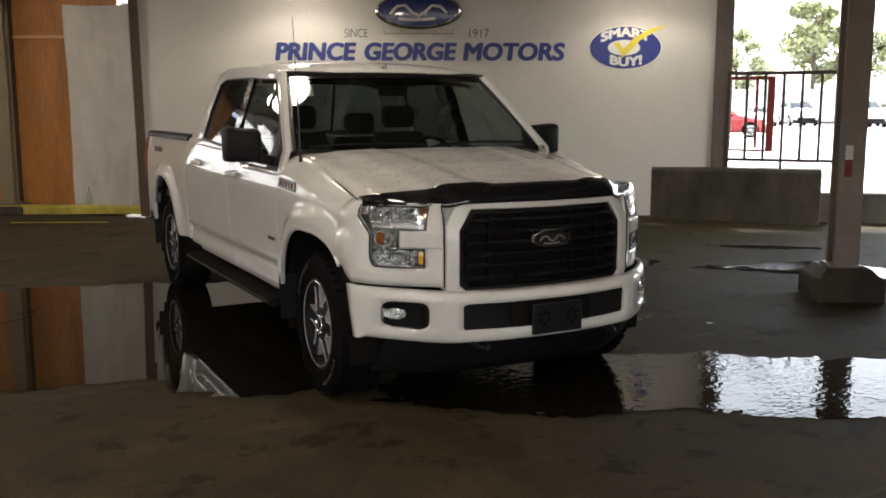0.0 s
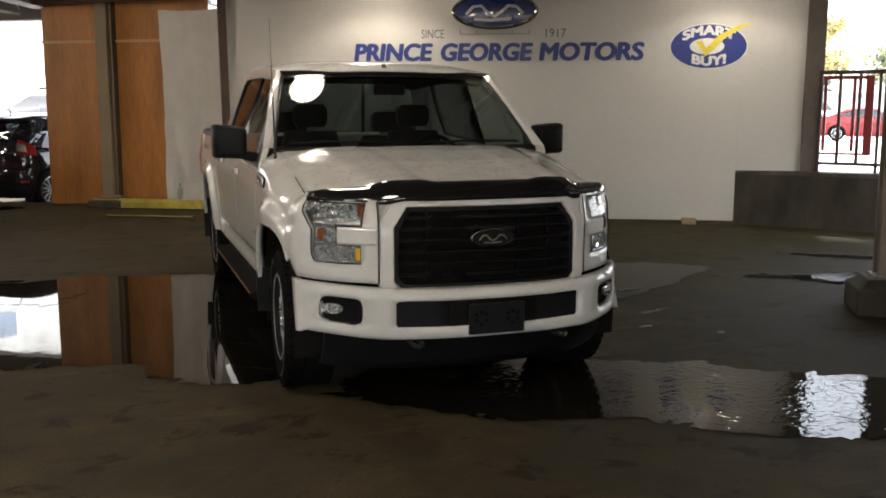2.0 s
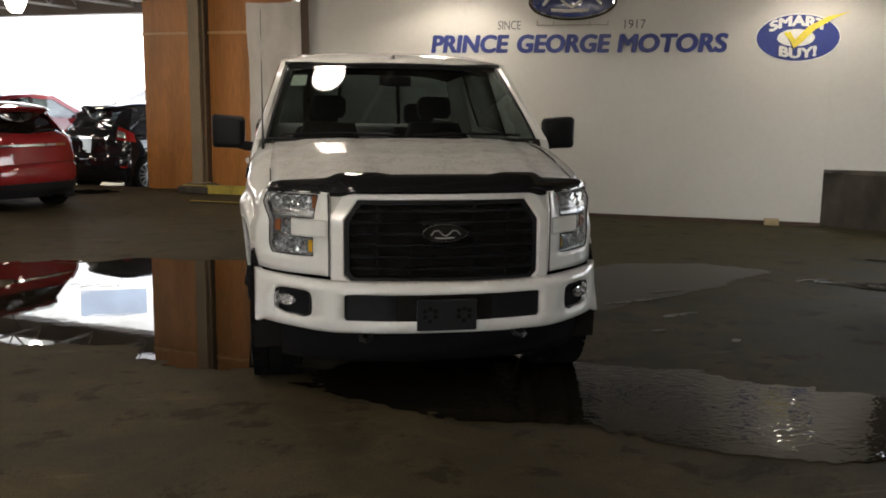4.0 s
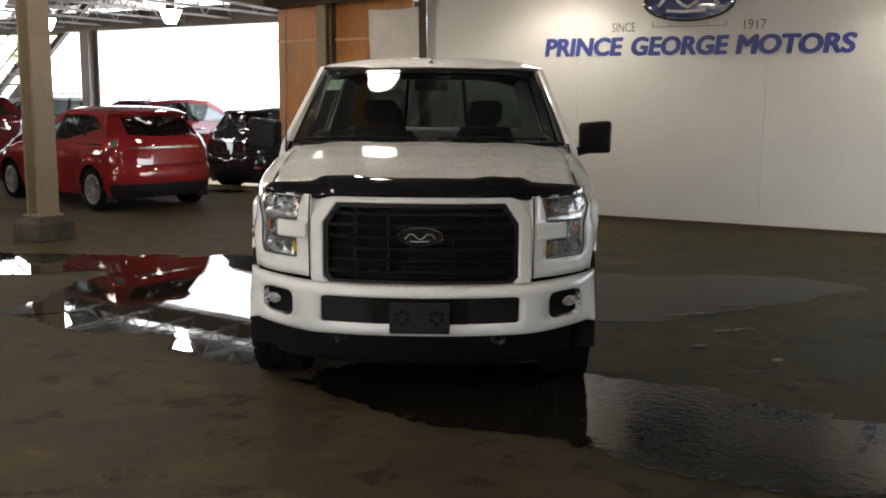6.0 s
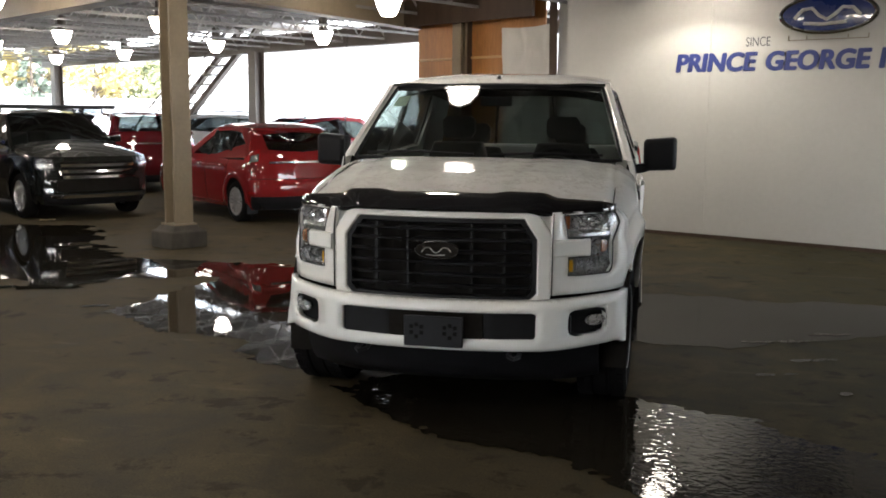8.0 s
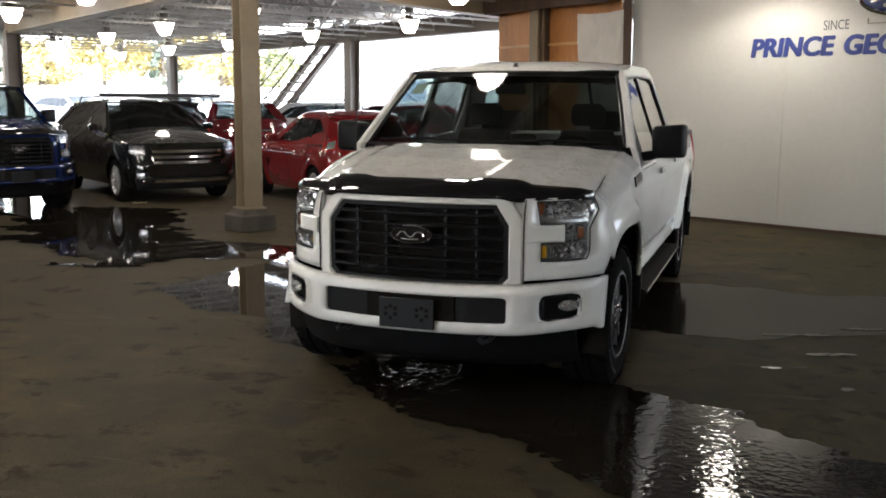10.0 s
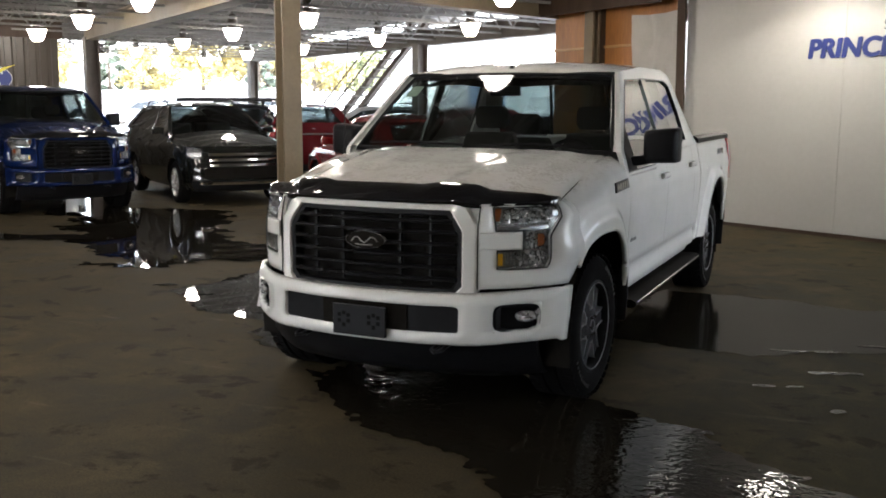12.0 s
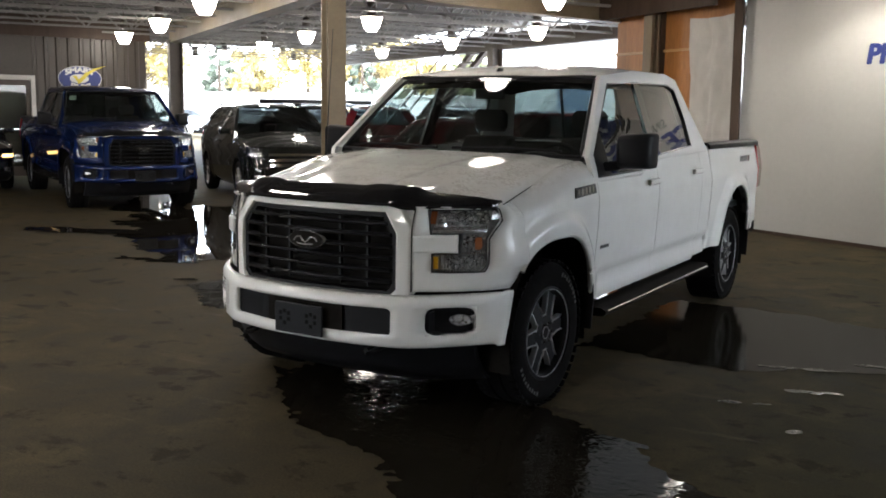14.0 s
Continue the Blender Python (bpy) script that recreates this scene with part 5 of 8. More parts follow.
    part("roof_antenna", loft([[(0.0 + 0.02 * c, 1.12 + 0.05 * s, 1.845) for c, s in ((math.cos(a), math.sin(a)) for a in np.linspace(0, 6.28, 9)[:-1])], [(0.0 + 0.012 * c, 1.13 + 0.03 * s, 1.872) for c, s in ((math.cos(a), math.sin(a)) for a in np.linspace(0, 6.28, 9)[:-1])]], True, False, True), M_SATIN, truck)
    # cab back and rear window
    bk = []
    for z, y in ((0.6, 2.86), (1.30, 2.85), (1.34, 2.845)):
        bk.append([(s * lerp_table(z, BASE_X), y, z) for s in np.linspace(-1, 1, 9)])
    part("cab_back", slab(bk, (0, -0.02, 0)), paint, truck)

    def rg(s, t):
        return ((0.76 * (1 - t) + 0.64 * t) * s, 2.83 * (1 - t) + 2.63 * t - 0.01, 1.36 * (1 - t) + 1.80 * t)
    rgl = part("back_window", loft([[rg(s, t) for s in np.linspace(-1, 1, 9)] for t in (0, 0.5, 1)], closed=False), M_REARGLASS, truck, "sliding back window")
    rgl.visible_shadow = False
    part("window_bars", join(*[tube([rg(s, 0), rg(s, 1)], 0.014, 5) for s in (-0.36, 0.36)]), M_SATIN, rgl)
    for fl in (False, True):
        c_in = [rg(1, t) for t in np.linspace(-0.03, 1.03, 6)]
        c_out = [(lerp_table(z, BASE_X) - 0.001, y, z) for y, z in ((2.85, 1.31), (2.785, 1.42), (2.72, 1.53), (2.66, 1.63), (2.60, 1.74), (2.535, 1.835))]
        vf = loft([c_in, c_out], closed=False)
        part("c_pillar", flip_x(vf) if fl else vf, paint, truck, smooth=60)

    # interior
    inside = part("cabin_floor", join(box(-0.86, 0.86, 0.45, 2.8, 0.62, 0.68), box(-0.90, -0.87, 0.5, 2.8, 0.62, 1.2), box(0.87, 0.90, 0.5, 2.8, 0.62, 1.2)), M_DARK, truck)
    dash = [[(x, y, z) for x in np.linspace(-0.80, 0.80, 9)] for y, z in ((0.50, 1.25), (0.75, 1.285), (0.98, 1.25), (1.02, 1.12), (1.0, 0.75))]
    part("dashboard", slab(dash, (0, -0.02, -0.03)), M_PLASTIC, inside, smooth=40)
    part("instrument_hood", loft([[(0.40 + 0.17 * math.cos(a), y, 1.27 + 0.06 * math.sin(a)) for a in np.linspace(0, math.pi, 9)] for y in (0.80, 1.0)], False), M_PLASTIC, inside)
    wheel_pts = [(0.40 + 0.185 * math.cos(a), 1.16 + 0.07 * math.sin(a), 1.20 + 0.17 * math.sin(a)) for a in np.linspace(0, 2 * math.pi, 25)]
    part("steering_wheel", join(tube(wheel_pts, 0.016, 6, False), tube([(0.23, 1.16, 1.2), (0.57, 1.16, 1.2)], 0.02, 6), tube([(0.40, 1.0, 1.18), (0.40, 1.16, 1.20)], 0.05, 8)), M_PLASTIC, inside)
    for x in (-0.40, 0.40):
        for y, w, zt in ((1.66, 0.25, 1.40), (2.42, 0.27, 1.34)):
            back_ = loft([[(x + a * w * f_, y + 0.12 * (z - 0.85) + b * 0.06, z) for a, b in ((-1, -0.6), (-0.8, -1), (0.8, -1), (1, -0.6), (1, 1), (-1, 1))] for z, f_ in ((0.75, 0.9), (1.0, 1.0), (1.25, 0.95), (zt, 0.75))], True, True, True)
            seat = part("seat", back_, M_CLOTH, inside, smooth=40, bevel=0.015)
            part("headrest", loft([[(x + a * 0.125 * f_, y + 0.09 + b * 0.045, z) for a, b in ((-1, -0.6), (-0.7, -1), (0.7, -1), (1, -0.6), (1, 0.7), (0.7, 1), (-0.7, 1), (-1, 0.7))] for z, f_ in ((zt + 0.03, 0.8), (zt + 0.07, 1.0), (zt + 0.16, 1.0), (zt + 0.195, 0.75))], True, True, True), M_CLOTH, seat, smooth=40)
    part("headliner", slab([[(x, y, 1.765 + 0.04 * math.sin(math.pi * (y - 1.0) / 1.6) - 0.05 * (abs(x) / 0.66) ** 4) for x in np.linspace(-0.66, 0.66, 9)] for y in np.linspace(1.06, 2.56, 7)], (0, 0, 0.015)), M_CLOTH, inside, smooth=60)
    part("mirror_inside", box(-0.11, 0.11, 0.98, 1.0, 1.66, 1.73), M_PLASTIC, inside, bevel=0.01)
    # sticker on the windscreen corner
    q = [ws(s, t) for s, t in ((-0.93, 0.70), (-0.80, 0.70), (-0.80, 0.86), (-0.93, 0.86))]
    part("sticker", prism([(a, b + 0.006, c - 0.004) for a, b, c in q], (0, 0.001, 0)), M_STICKER, wsp, "pale green paper sticker")

    # bed
    part("bed_floor", box(-0.90, 0.90, 2.9, tail - 0.1, 0.78, 0.83), M_SATIN, truck)
    for sg in (1, -1):
        part("bed_wall", box(*sorted((sg * 0.84, sg * 0.87)), 2.9, tail - 0.12, 0.8, 1.32), M_SATIN, truck)
        cap_prof = [(0.835, 1.325), (0.835, 1.352), (0.86, 1.362), (0.925, 1.360), (0.948, 1.345), (0.952, 1.31)]
        part("bed_rail", loft([[(sg * a, y, b) for a, b in cap_prof] for y in np.linspace(2.88, tail - 0.02, 8)], True, True, True), M_PLASTIC, truck, "black bed rail cap")
        tl = [(0.93, 0.93), (0.93, 1.31), (0.955, 1.31), (0.968, 1.25), (0.992, 1.1), (0.985, 0.93)]
        part("tail_light", loft([[(sg * a, y, b) for a, b in tl] for y in (tail - 0.118, tail - 0.02, tail)], True, True, True), M_TAIL, truck, "red tail lamp", smooth=40, bevel=0.006)
        part("rear_corner", box(*sorted((sg * 0.86, sg * 0.955)), tail - 0.118, tail - 0.01, 0.60, 0.928), paint, truck, bevel=0.01)
    part("bed_front", box(-0.88, 0.88, 2.88, 2.91, 0.8, 1.32), M_SATIN, truck)
    part("tailgate", box(-0.86, 0.86, tail - 0.07, tail, 0.66, 1.325), paint, truck, bevel=0.015)
    part("rear_bumper", loft([[(x, tail + 0.10 - 0.12 * (abs(x) / 0.95) ** 3 + dy, z) for x in np.linspace(-0.95, 0.95, 19)] for z, dy in ((0.50, -0.02), (0.53, 0.03), (0.64, 0.03), (0.66, -0.05), (0.66, -0.16), (0.50, -0.16))], False), M_SATIN, truck, smooth=40)

    # underbody
    under = part("underbody", join(box(-0.72, 0.72, -0.62, tail - 0.1, 0.40, 0.62), box(-0.62, -0.48, -0.6, tail, 0.34, 0.45), box(0.48, 0.62, -0.6, tail, 0.34, 0.45), box(-0.86, 0.86, 0.52, 2.9, 0.46, 0.62),
                                   box(-0.70, 0.70, -0.58, 0.45, 0.62, 1.06)), M_DARK, truck)
    for h in hubs:
        part("axle", tube([(-0.80, h, HUB_Z), (0.80, h, HUB_Z)], 0.06, 8), M_DARK, under)
        for sg in (1, -1):
            edge = [arch_pt(h == 0, a, 0.012) for a in np.linspace(-0.2, math.pi + 0.2, 25)]
            lin = [[(sg * x, h + p, HUB_Z + q) for p, q in edge] for x in (0.60, 0.945)]
            part("arch_liner", loft(lin, False), M_DARK, under, smooth=60)
            part("arch_back", (lin[0], [tuple(range(25))]), M_DARK, under, smooth=0)
            # mud flap
            ft = 0.60 if h == 0 else 0.71
            part("mud_flap", prism([(sg * 0.74, h + 0.452, ft), (sg * 1.0, h + 0.452, ft), (sg * 1.002, h + 0.462, ft - 0.12), (sg * 0.995, h + 0.45, 0.33), (sg * 0.72, h + 0.45, 0.33)], (0, 0.012, 0)), M_PLASTIC, truck, "black mud flap", bevel=0.004)
            # arch lip
            lip = []
            for a in np.linspace(0.24, math.pi - (0.74 if h == 0 else 0.24), 29):
                p, q = arch_pt(h == 0, a)
                yy, zz = h + p, HUB_Z + q
                lip.append((sg * (width(yy, zz) - 0.012), yy, zz))
            part("arch_lip", tube(lip, 0.014, 6), paint, truck, smooth=60)
    # running boards
    for sg in (1, -1):
        prof = [(0.86, 0.385), (0.86, 0.425), (0.99, 0.425), (1.015, 0.412), (1.02, 0.395), (1.0, 0.375), (0.90, 0.37)]
        rb = part("running_board", loft([[(sg * a, y, b) for a, b in prof] for y in np.linspace(0.62, 2.78, 6)], True, True, True), M_DARK, truck, "black running board with a bright strip", smooth=40)
        part("bright_strip", loft([[(sg * a, y, b) for a, b in ((1.012, 0.412), (1.020, 0.406), (1.021, 0.400), (1.014, 0.398))] for y in (0.66, 2.74)], True, True, True), M_CHROME, rb)
        for y in (0.9, 1.7, 2.5):
            part("bracket", tube([(sg * 0.60, y, 0.44), (sg * 0.95, y, 0.385)], 0.022, 6), M_SATIN, rb)

    # mirrors, handles, badges
    for sg in (1, -1):
        def mir(x, y, z):
            return (sg * x, y, z)
        sec = []
        for y, g in ((0.715, 0.72), (0.735, 0.93), (0.78, 1.0), (0.86, 1.0), (0.885, 0.96)):
            cxm, czm = 1.10, 1.36
            pts = [(-0.112, -0.10), (-0.115, 0.075), (-0.10, 0.10), (0.10, 0.115), (0.12, 0.10), (0.118, -0.095), (0.105, -0.108), (-0.10, -0.115)]
            sec.append([mir(cxm + a * g * 0.9, y + 0.10 * a, czm + b * g * 0.95) for a, b in pts])
        mirror = part("door_mirror", loft(sec, True, True, True), M_PLASTIC, truck, "large black door mirror", smooth=50, bevel=0.008)
        part("mirror_arm", loft([[mir(x, y + a, z + b) for a, b in ((-0.035, -0.03), (0.035, -0.03), (0.035, 0.03), (-0.035, 0.03))] for x, y, z in ((0.94, 0.70, 1.265), (1.0, 0.745, 1.272), (1.06, 0.77, 1.29))], True, True, True), M_PLASTIC, mirror, bevel=0.012)
        gl_ = [mir(1.10 + a * 0.78, 0.887 + 0.10 * a, 1.36 + b * 0.82) for a, b in [(-0.105, -0.10), (-0.11, 0.06), (-0.085, 0.105), (0.085, 0.115), (0.12, 0.085), (0.115, -0.07), (0.085, -0.105), (-0.085, -0.115)]]
        part("mirror_glass", prism(gl_, (0, 0.004, 0)), M_CHROME, mirror)
        part("mirror_lamp", prism([mir(1.195, 0.84, 1.28), mir(1.198, 0.88, 1.28), mir(1.202, 0.88, 1.31), mir(1.20, 0.84, 1.31)], (sg * 0.004, 0, 0)), M_CHROME, mirror)
        for y in (1.46, 2.46):
            z = 1.135 if y < 2 else 1.16
            xw = width(y, z)
            hd = part("door_handle", loft([[(sg * (xw + a), y + d, z + b) for a, b in ((0.012, -0.02), (0.034, -0.018), (0.038, 0.0), (0.034, 0.018), (0.012, 0.02))] for d in (-0.10, -0.09, 0.09, 0.10)], True, True, True), paint, truck, smooth=40, bevel=0.005)
            cup = [(sg * (xw + 0.0035), y + 0.085 * math.cos(a), z - 0.012 + 0.045 * math.sin(a)) for a in np.linspace(0, 2 * math.pi, 17)[:-1]]
            part("handle_cup", (cup, [tuple(range(16))]), paint, hd)
        # fender badge: a chrome plate with dark bars
        fb = part("fender_badge", loft([[(sg * (width(y, z) + d), y, z) for y, z in ((0.19, 1.112), (0.49, 1.125), (0.49, 1.178), (0.21, 1.168))] for d in (-0.004, 0.009)], True, True, True), M_SATIN, truck, "dark badge with chrome strokes")
        for k in range(5):
            y0 = 0.225 + k * 0.05
            part("stroke", prism([(sg * (width(y0, 1.14) + 0.0092), y0, 1.122 + 0.003 * k), (sg * (width(y0, 1.14) + 0.0092), y0 + 0.026, 1.122 + 0.003 * k), (sg * (width(y0, 1.15) + 0.0092), y0 + 0.026, 1.158 + 0.003 * k), (sg * (width(y0, 1.15) + 0.0092), y0, 1.158 + 0.003 * k)], (sg * 0.003, 0, 0)), M_CHROME, fb)
        part("door_script", prism([(sg * (width(0.62, 0.79) + 0.003), 0.60, 0.785), (sg * (width(0.75, 0.79) + 0.003), 0.73, 0.785), (sg * (width(0.75, 0.80) + 0.003), 0.73, 0.805), (sg * (width(0.62, 0.80) + 0.003), 0.60, 0.805)], (sg * 0.002, 0, 0)), M_SATIN, truck)
        # bedside decal as slanted bars
        for k in range(5):
            y0 = tail - 0.70 + k * 0.066
            col_ = M_SIGNGREY if k < 4 else M_TAIL
            part("decal_bar", prism([(sg * (width(y0, 1.2) + 0.003), y0, 1.17), (sg * (width(y0, 1.2) + 0.003), y0 + 0.045, 1.17), (sg * (width(y0, 1.22) + 0.004), y0 + 0.06, 1.23), (sg * (width(y0, 1.22) + 0.004), y0 + 0.015, 1.23)], (sg * 0.0015, 0, 0)), col_, truck)
    part("antenna", tube([(-0.885, 0.36, 1.27), (-0.885, 0.365, 1.33), (-0.886, 0.40, 1.70), (-0.888, 0.44, 2.10)], [0.010, 0.006, 0.003, 0.002], 6), M_SATIN, truck, "thin black whip antenna")

    # wheels
    def wheel():
        prof = []
        hw = 0.138
        outer = [(0.245, -hw + 0.02), (0.262, -hw + 0.006), (0.30, -hw), (0.345, -hw + 0.002), (0.378, -hw + 0.018), (0.393, -hw + 0.04)]
        tread = [(TYRE_R, -0.085), (TYRE_R, -0.048), (0.389, -0.045), (0.389, -0.036), (TYRE_R, -0.033), (TYRE_R, 0.0)]
        half = outer + tread
        prof = half + [(r_, -h_) for r_, h_ in reversed(half[:-1])]
        prof = [(r_, -h_) for r_, h_ in prof]
        return lathe(prof, 56, axis="x")

    def spokes():
        """Six broad dark spokes; a bright machined line runs round each pocket between them. The face looks along +x."""
        body, bright = [], []

        def on_face(r_, t_, a0, d):
            xf = 0.112 - 0.016 * ((r_ - 0.05) / 0.18)
            return (xf + d, r_ * math.cos(a0) - t_ * math.sin(a0), r_ * math.sin(a0) + t_ * math.cos(a0))

        def bar(a0, line, d0, d1, slope=0.0):
            return loft([[on_face(r_, t_, a0, d) for t_, d in ((lo, d0), (lo, d1 - slope), (hi, d1), (hi, d0))] for r_, lo, hi in line], True, True, True)
        for k in range(6):
            a0 = 2 * math.pi * k / 6 + 0.10
            body.append(bar(a0, [(0.03, -0.016, 0.016), (0.085, -0.040, 0.040), (0.16, -0.034, 0.034), (0.226, -0.040, 0.040)], -0.05, -0.004))
            for sgn in (-1, 1):
                rows_ = [(0.098, 0.040), (0.13, 0.035), (0.17, 0.034), (0.228, 0.039)]
                bright.append(bar(a0, [(r_, *sorted((sgn * w, sgn * (w + 0.0055)))) for r_, w in rows_], -0.03, 0.003))
            # the closed inner end of the pocket beside this spoke
            a1 = a0 + math.pi / 6
            bright.append(bar(a1, [(0.096, -0.020, 0.020), (0.102, -0.022, 0.022)], -0.03, 0.003))
        body.append(lathe([(0.0, 0.116), (0.030, 0.116), (0.034, 0.111), (0.080, 0.108), (0.100, 0.104), (0.100, 0.06)], 30, axis="x"))
        bright.append(lathe([(0.2405, 0.1312), (0.239, 0.1325), (0.2375, 0.131), (0.2375, 0.128)], 48, axis="x"))
        bright.append(lathe([(0.034, 0.112), (0.034, 0.117), (0.031, 0.117), (0.031, 0.114)], 24, axis="x"))
        return join(*body), join(*bright)

    tyre_vf = wheel()
    spoke_vf, edge_vf = spokes()
    rim_vf = lathe([(0.262, 0.124), (0.245, 0.130), (0.236, 0.128), (0.229, 0.115), (0.225, 0.085), (0.220, 0.02), (0.220, -0.12)], 48, axis="x")
    # disc behind the spokes, coloured as the shade in the wheel's openings
    opening_shade_vf = lathe([(0.224, 0.045), (0.10, 0.05), (0.0, 0.05)], 32, axis="x")
    nuts = [moved(lathe([(0.0, 0.124), (0.007, 0.124), (0.010, 0.118), (0.010, 0.10)], 8, axis="x"), Matrix.Translation((0, 0.053 * math.cos(a), 0.053 * math.sin(a)))) for a in np.linspace(0, 2 * math.pi, 7)[:-1]]
    blocks = []
    for k in range(44):
        a = 2 * math.pi * k / 44
        for x0, x1, sh_ in ((0.088, 0.128, 0.0), (0.050, 0.082, 0.07), (-0.128, -0.088, 0.0), (-0.082, -0.050, 0.07)):
            blocks.append(moved(box(x0, x1, -0.019, 0.019, TYRE_R - 0.012, TYRE_R + 0.002), Matrix.Rotation(a + sh_, 4, "X")))
    tread_vf = join(*blocks)
    letters = []
    for base_a in (2.0, 5.1):
        for k in range(9):
            a = base_a + k * 0.095
            letters.append(moved(box(0.1385, 0.1398, -0.008, 0.006, 0.322 + 0.004 * (k % 2), 0.344), Matrix.Rotation(a, 4, "X")))
    letters = join(*letters)
    for h in hubs:
        for sg in (1, -1):
            f_ = (lambda vf: vf) if sg > 0 else flip_x
            at = lambda vf: moved(f_(vf), Matrix.Translation((sg * 0.818, h - (0.03 if h == 0 else 0.0), HUB_Z)) @ Matrix.Rotation(math.radians(-2.4 if h == 0 else 0), 4, "Z"))
            wh = part("wheel", at(tyre_vf), M_RUBBER, truck, "black all-terrain tyre", smooth=30)
            tagged(part("tread", at(tread_vf), M_RUBBER, wh, smooth=0), kind="stuff")
            part("rim", at(rim_vf), M_SPOKE, wh, "dark alloy rim", smooth=40)
            part("spokes", at(spoke_vf), M_SPOKE, wh, "dark grey six-spoke alloy centre", smooth=30)
            part("machined_edge", at(edge_vf), M_MACHINED, wh, "bright machined spoke edges", smooth=30)
            part("pocket", at(opening_shade_vf), M_HOLESHADE, wh)
            for nut in nuts:
                part("wheel_nut", at(nut), M_CHROME, wh)
            tagged(part("sidewall_lettering", at(letters), M_LETTER, wh, "raised white lettering", smooth=0), kind="stuff")
    return truck


white_truck = build_truck(M_WHITE, pose(0, 0, 0), "white crew-cab pickup truck standing in a puddle")
build_truck(M_BLUE, pose(-9.14, 5.78, 0, rz=63), "metallic blue crew-cab pickup truck beside the office wall")


# ---- other cars ----
SUV = dict(W=1.84, H=1.66, fo=0.90, wb=2.69, ro=0.93, clear=0.24, tyre=0.345, hf=0.95, hc=1.12, yc=0.30, yr0=1.18, yr1=2.95, yg=3.46, belt0=1.06, belt1=1.18, zt=1.10, rake=0.25)
SEDAN = dict(W=1.80, H=1.47, fo=0.90, wb=2.70, ro=1.05, clear=0.20, tyre=0.32, hf=0.78, hc=0.98, yc=0.45, yr0=1.15, yr1=2.35, yg=3.10, belt0=0.95, belt1=1.02, zt=1.0, rake=0.15)


def car_wheels(car, R, hubs, W2, ar, n_spoke=10, alloy=None):
    """Four wheels with tyre, rim, spokes and dark liners."""
    rr = R * 0.68
    alloy = alloy or M_ALLOY
    tv = lathe([(rr, 0.09), (rr + 0.02, 0.10), (R - 0.05, 0.105), (R - 0.012, 0.088), (R, 0.06), (R, -0.06), (R - 0.012, -0.088), (R - 0.05, -0.105), (rr, -0.09)], 36, axis="x")
    rim_ = lathe([(rr + 0.004, 0.095), (rr - 0.012, 0.098), (rr - 0.03, 0.07), (rr - 0.03, -0.09)], 32, axis="x")
    sp = []
    for k in range(n_spoke):
        a = 2 * math.pi * k / n_spoke
        sp.append(moved(loft([[(xf - 0.03, w, r_), (xf, w * 0.7, r_), (xf, -w * 0.7, r_), (xf - 0.03, -w, r_)] for r_, w, xf in ((0.03, 0.014, 0.085), (rr * 0.6, 0.012, 0.088), (rr - 0.018, 0.02, 0.088))], True, True, True), Matrix.Rotation(a, 4, "X")))
    sp.append(lathe([(0.0, 0.095), (0.035, 0.093), (0.05, 0.07)], 16, axis="x"))
    sp = join(*sp)
    # flat disc that stands in for shade between the spokes
    pk = lathe([(rr - 0.02, 0.02), (0.0, 0.02)], 24, axis="x")
    for h in hubs:
        for sg in (1, -1):
            at = lambda vf: moved(vf if sg > 0 else flip_x(vf), Matrix.Translation((sg * (W2 - 0.115), h, R)))
            wh = part("wheel", at(tv), M_RUBBER, car, "black tyre", smooth=40)
            part("rim", at(rim_), alloy, wh, smooth=40)
            part("spokes", at(sp), alloy, wh, "silver alloy spokes", smooth=30)
            part("pocket", at(pk), M_HOLESHADE, wh)
            ln = [[(sg * x, h + (ar + 0.01) * math.cos(a), R + (ar + 0.01) * math.sin(a)) for a in np.linspace(-0.1, math.pi + 0.1, 17)] for x in (W2 * 0.6, W2 * 0.975)]
            part("arch_liner", loft(ln, False), M_DARK, car, smooth=60)
            part("arch_back", (ln[0], [tuple(range(17))]), M_DARK, car, smooth=0)


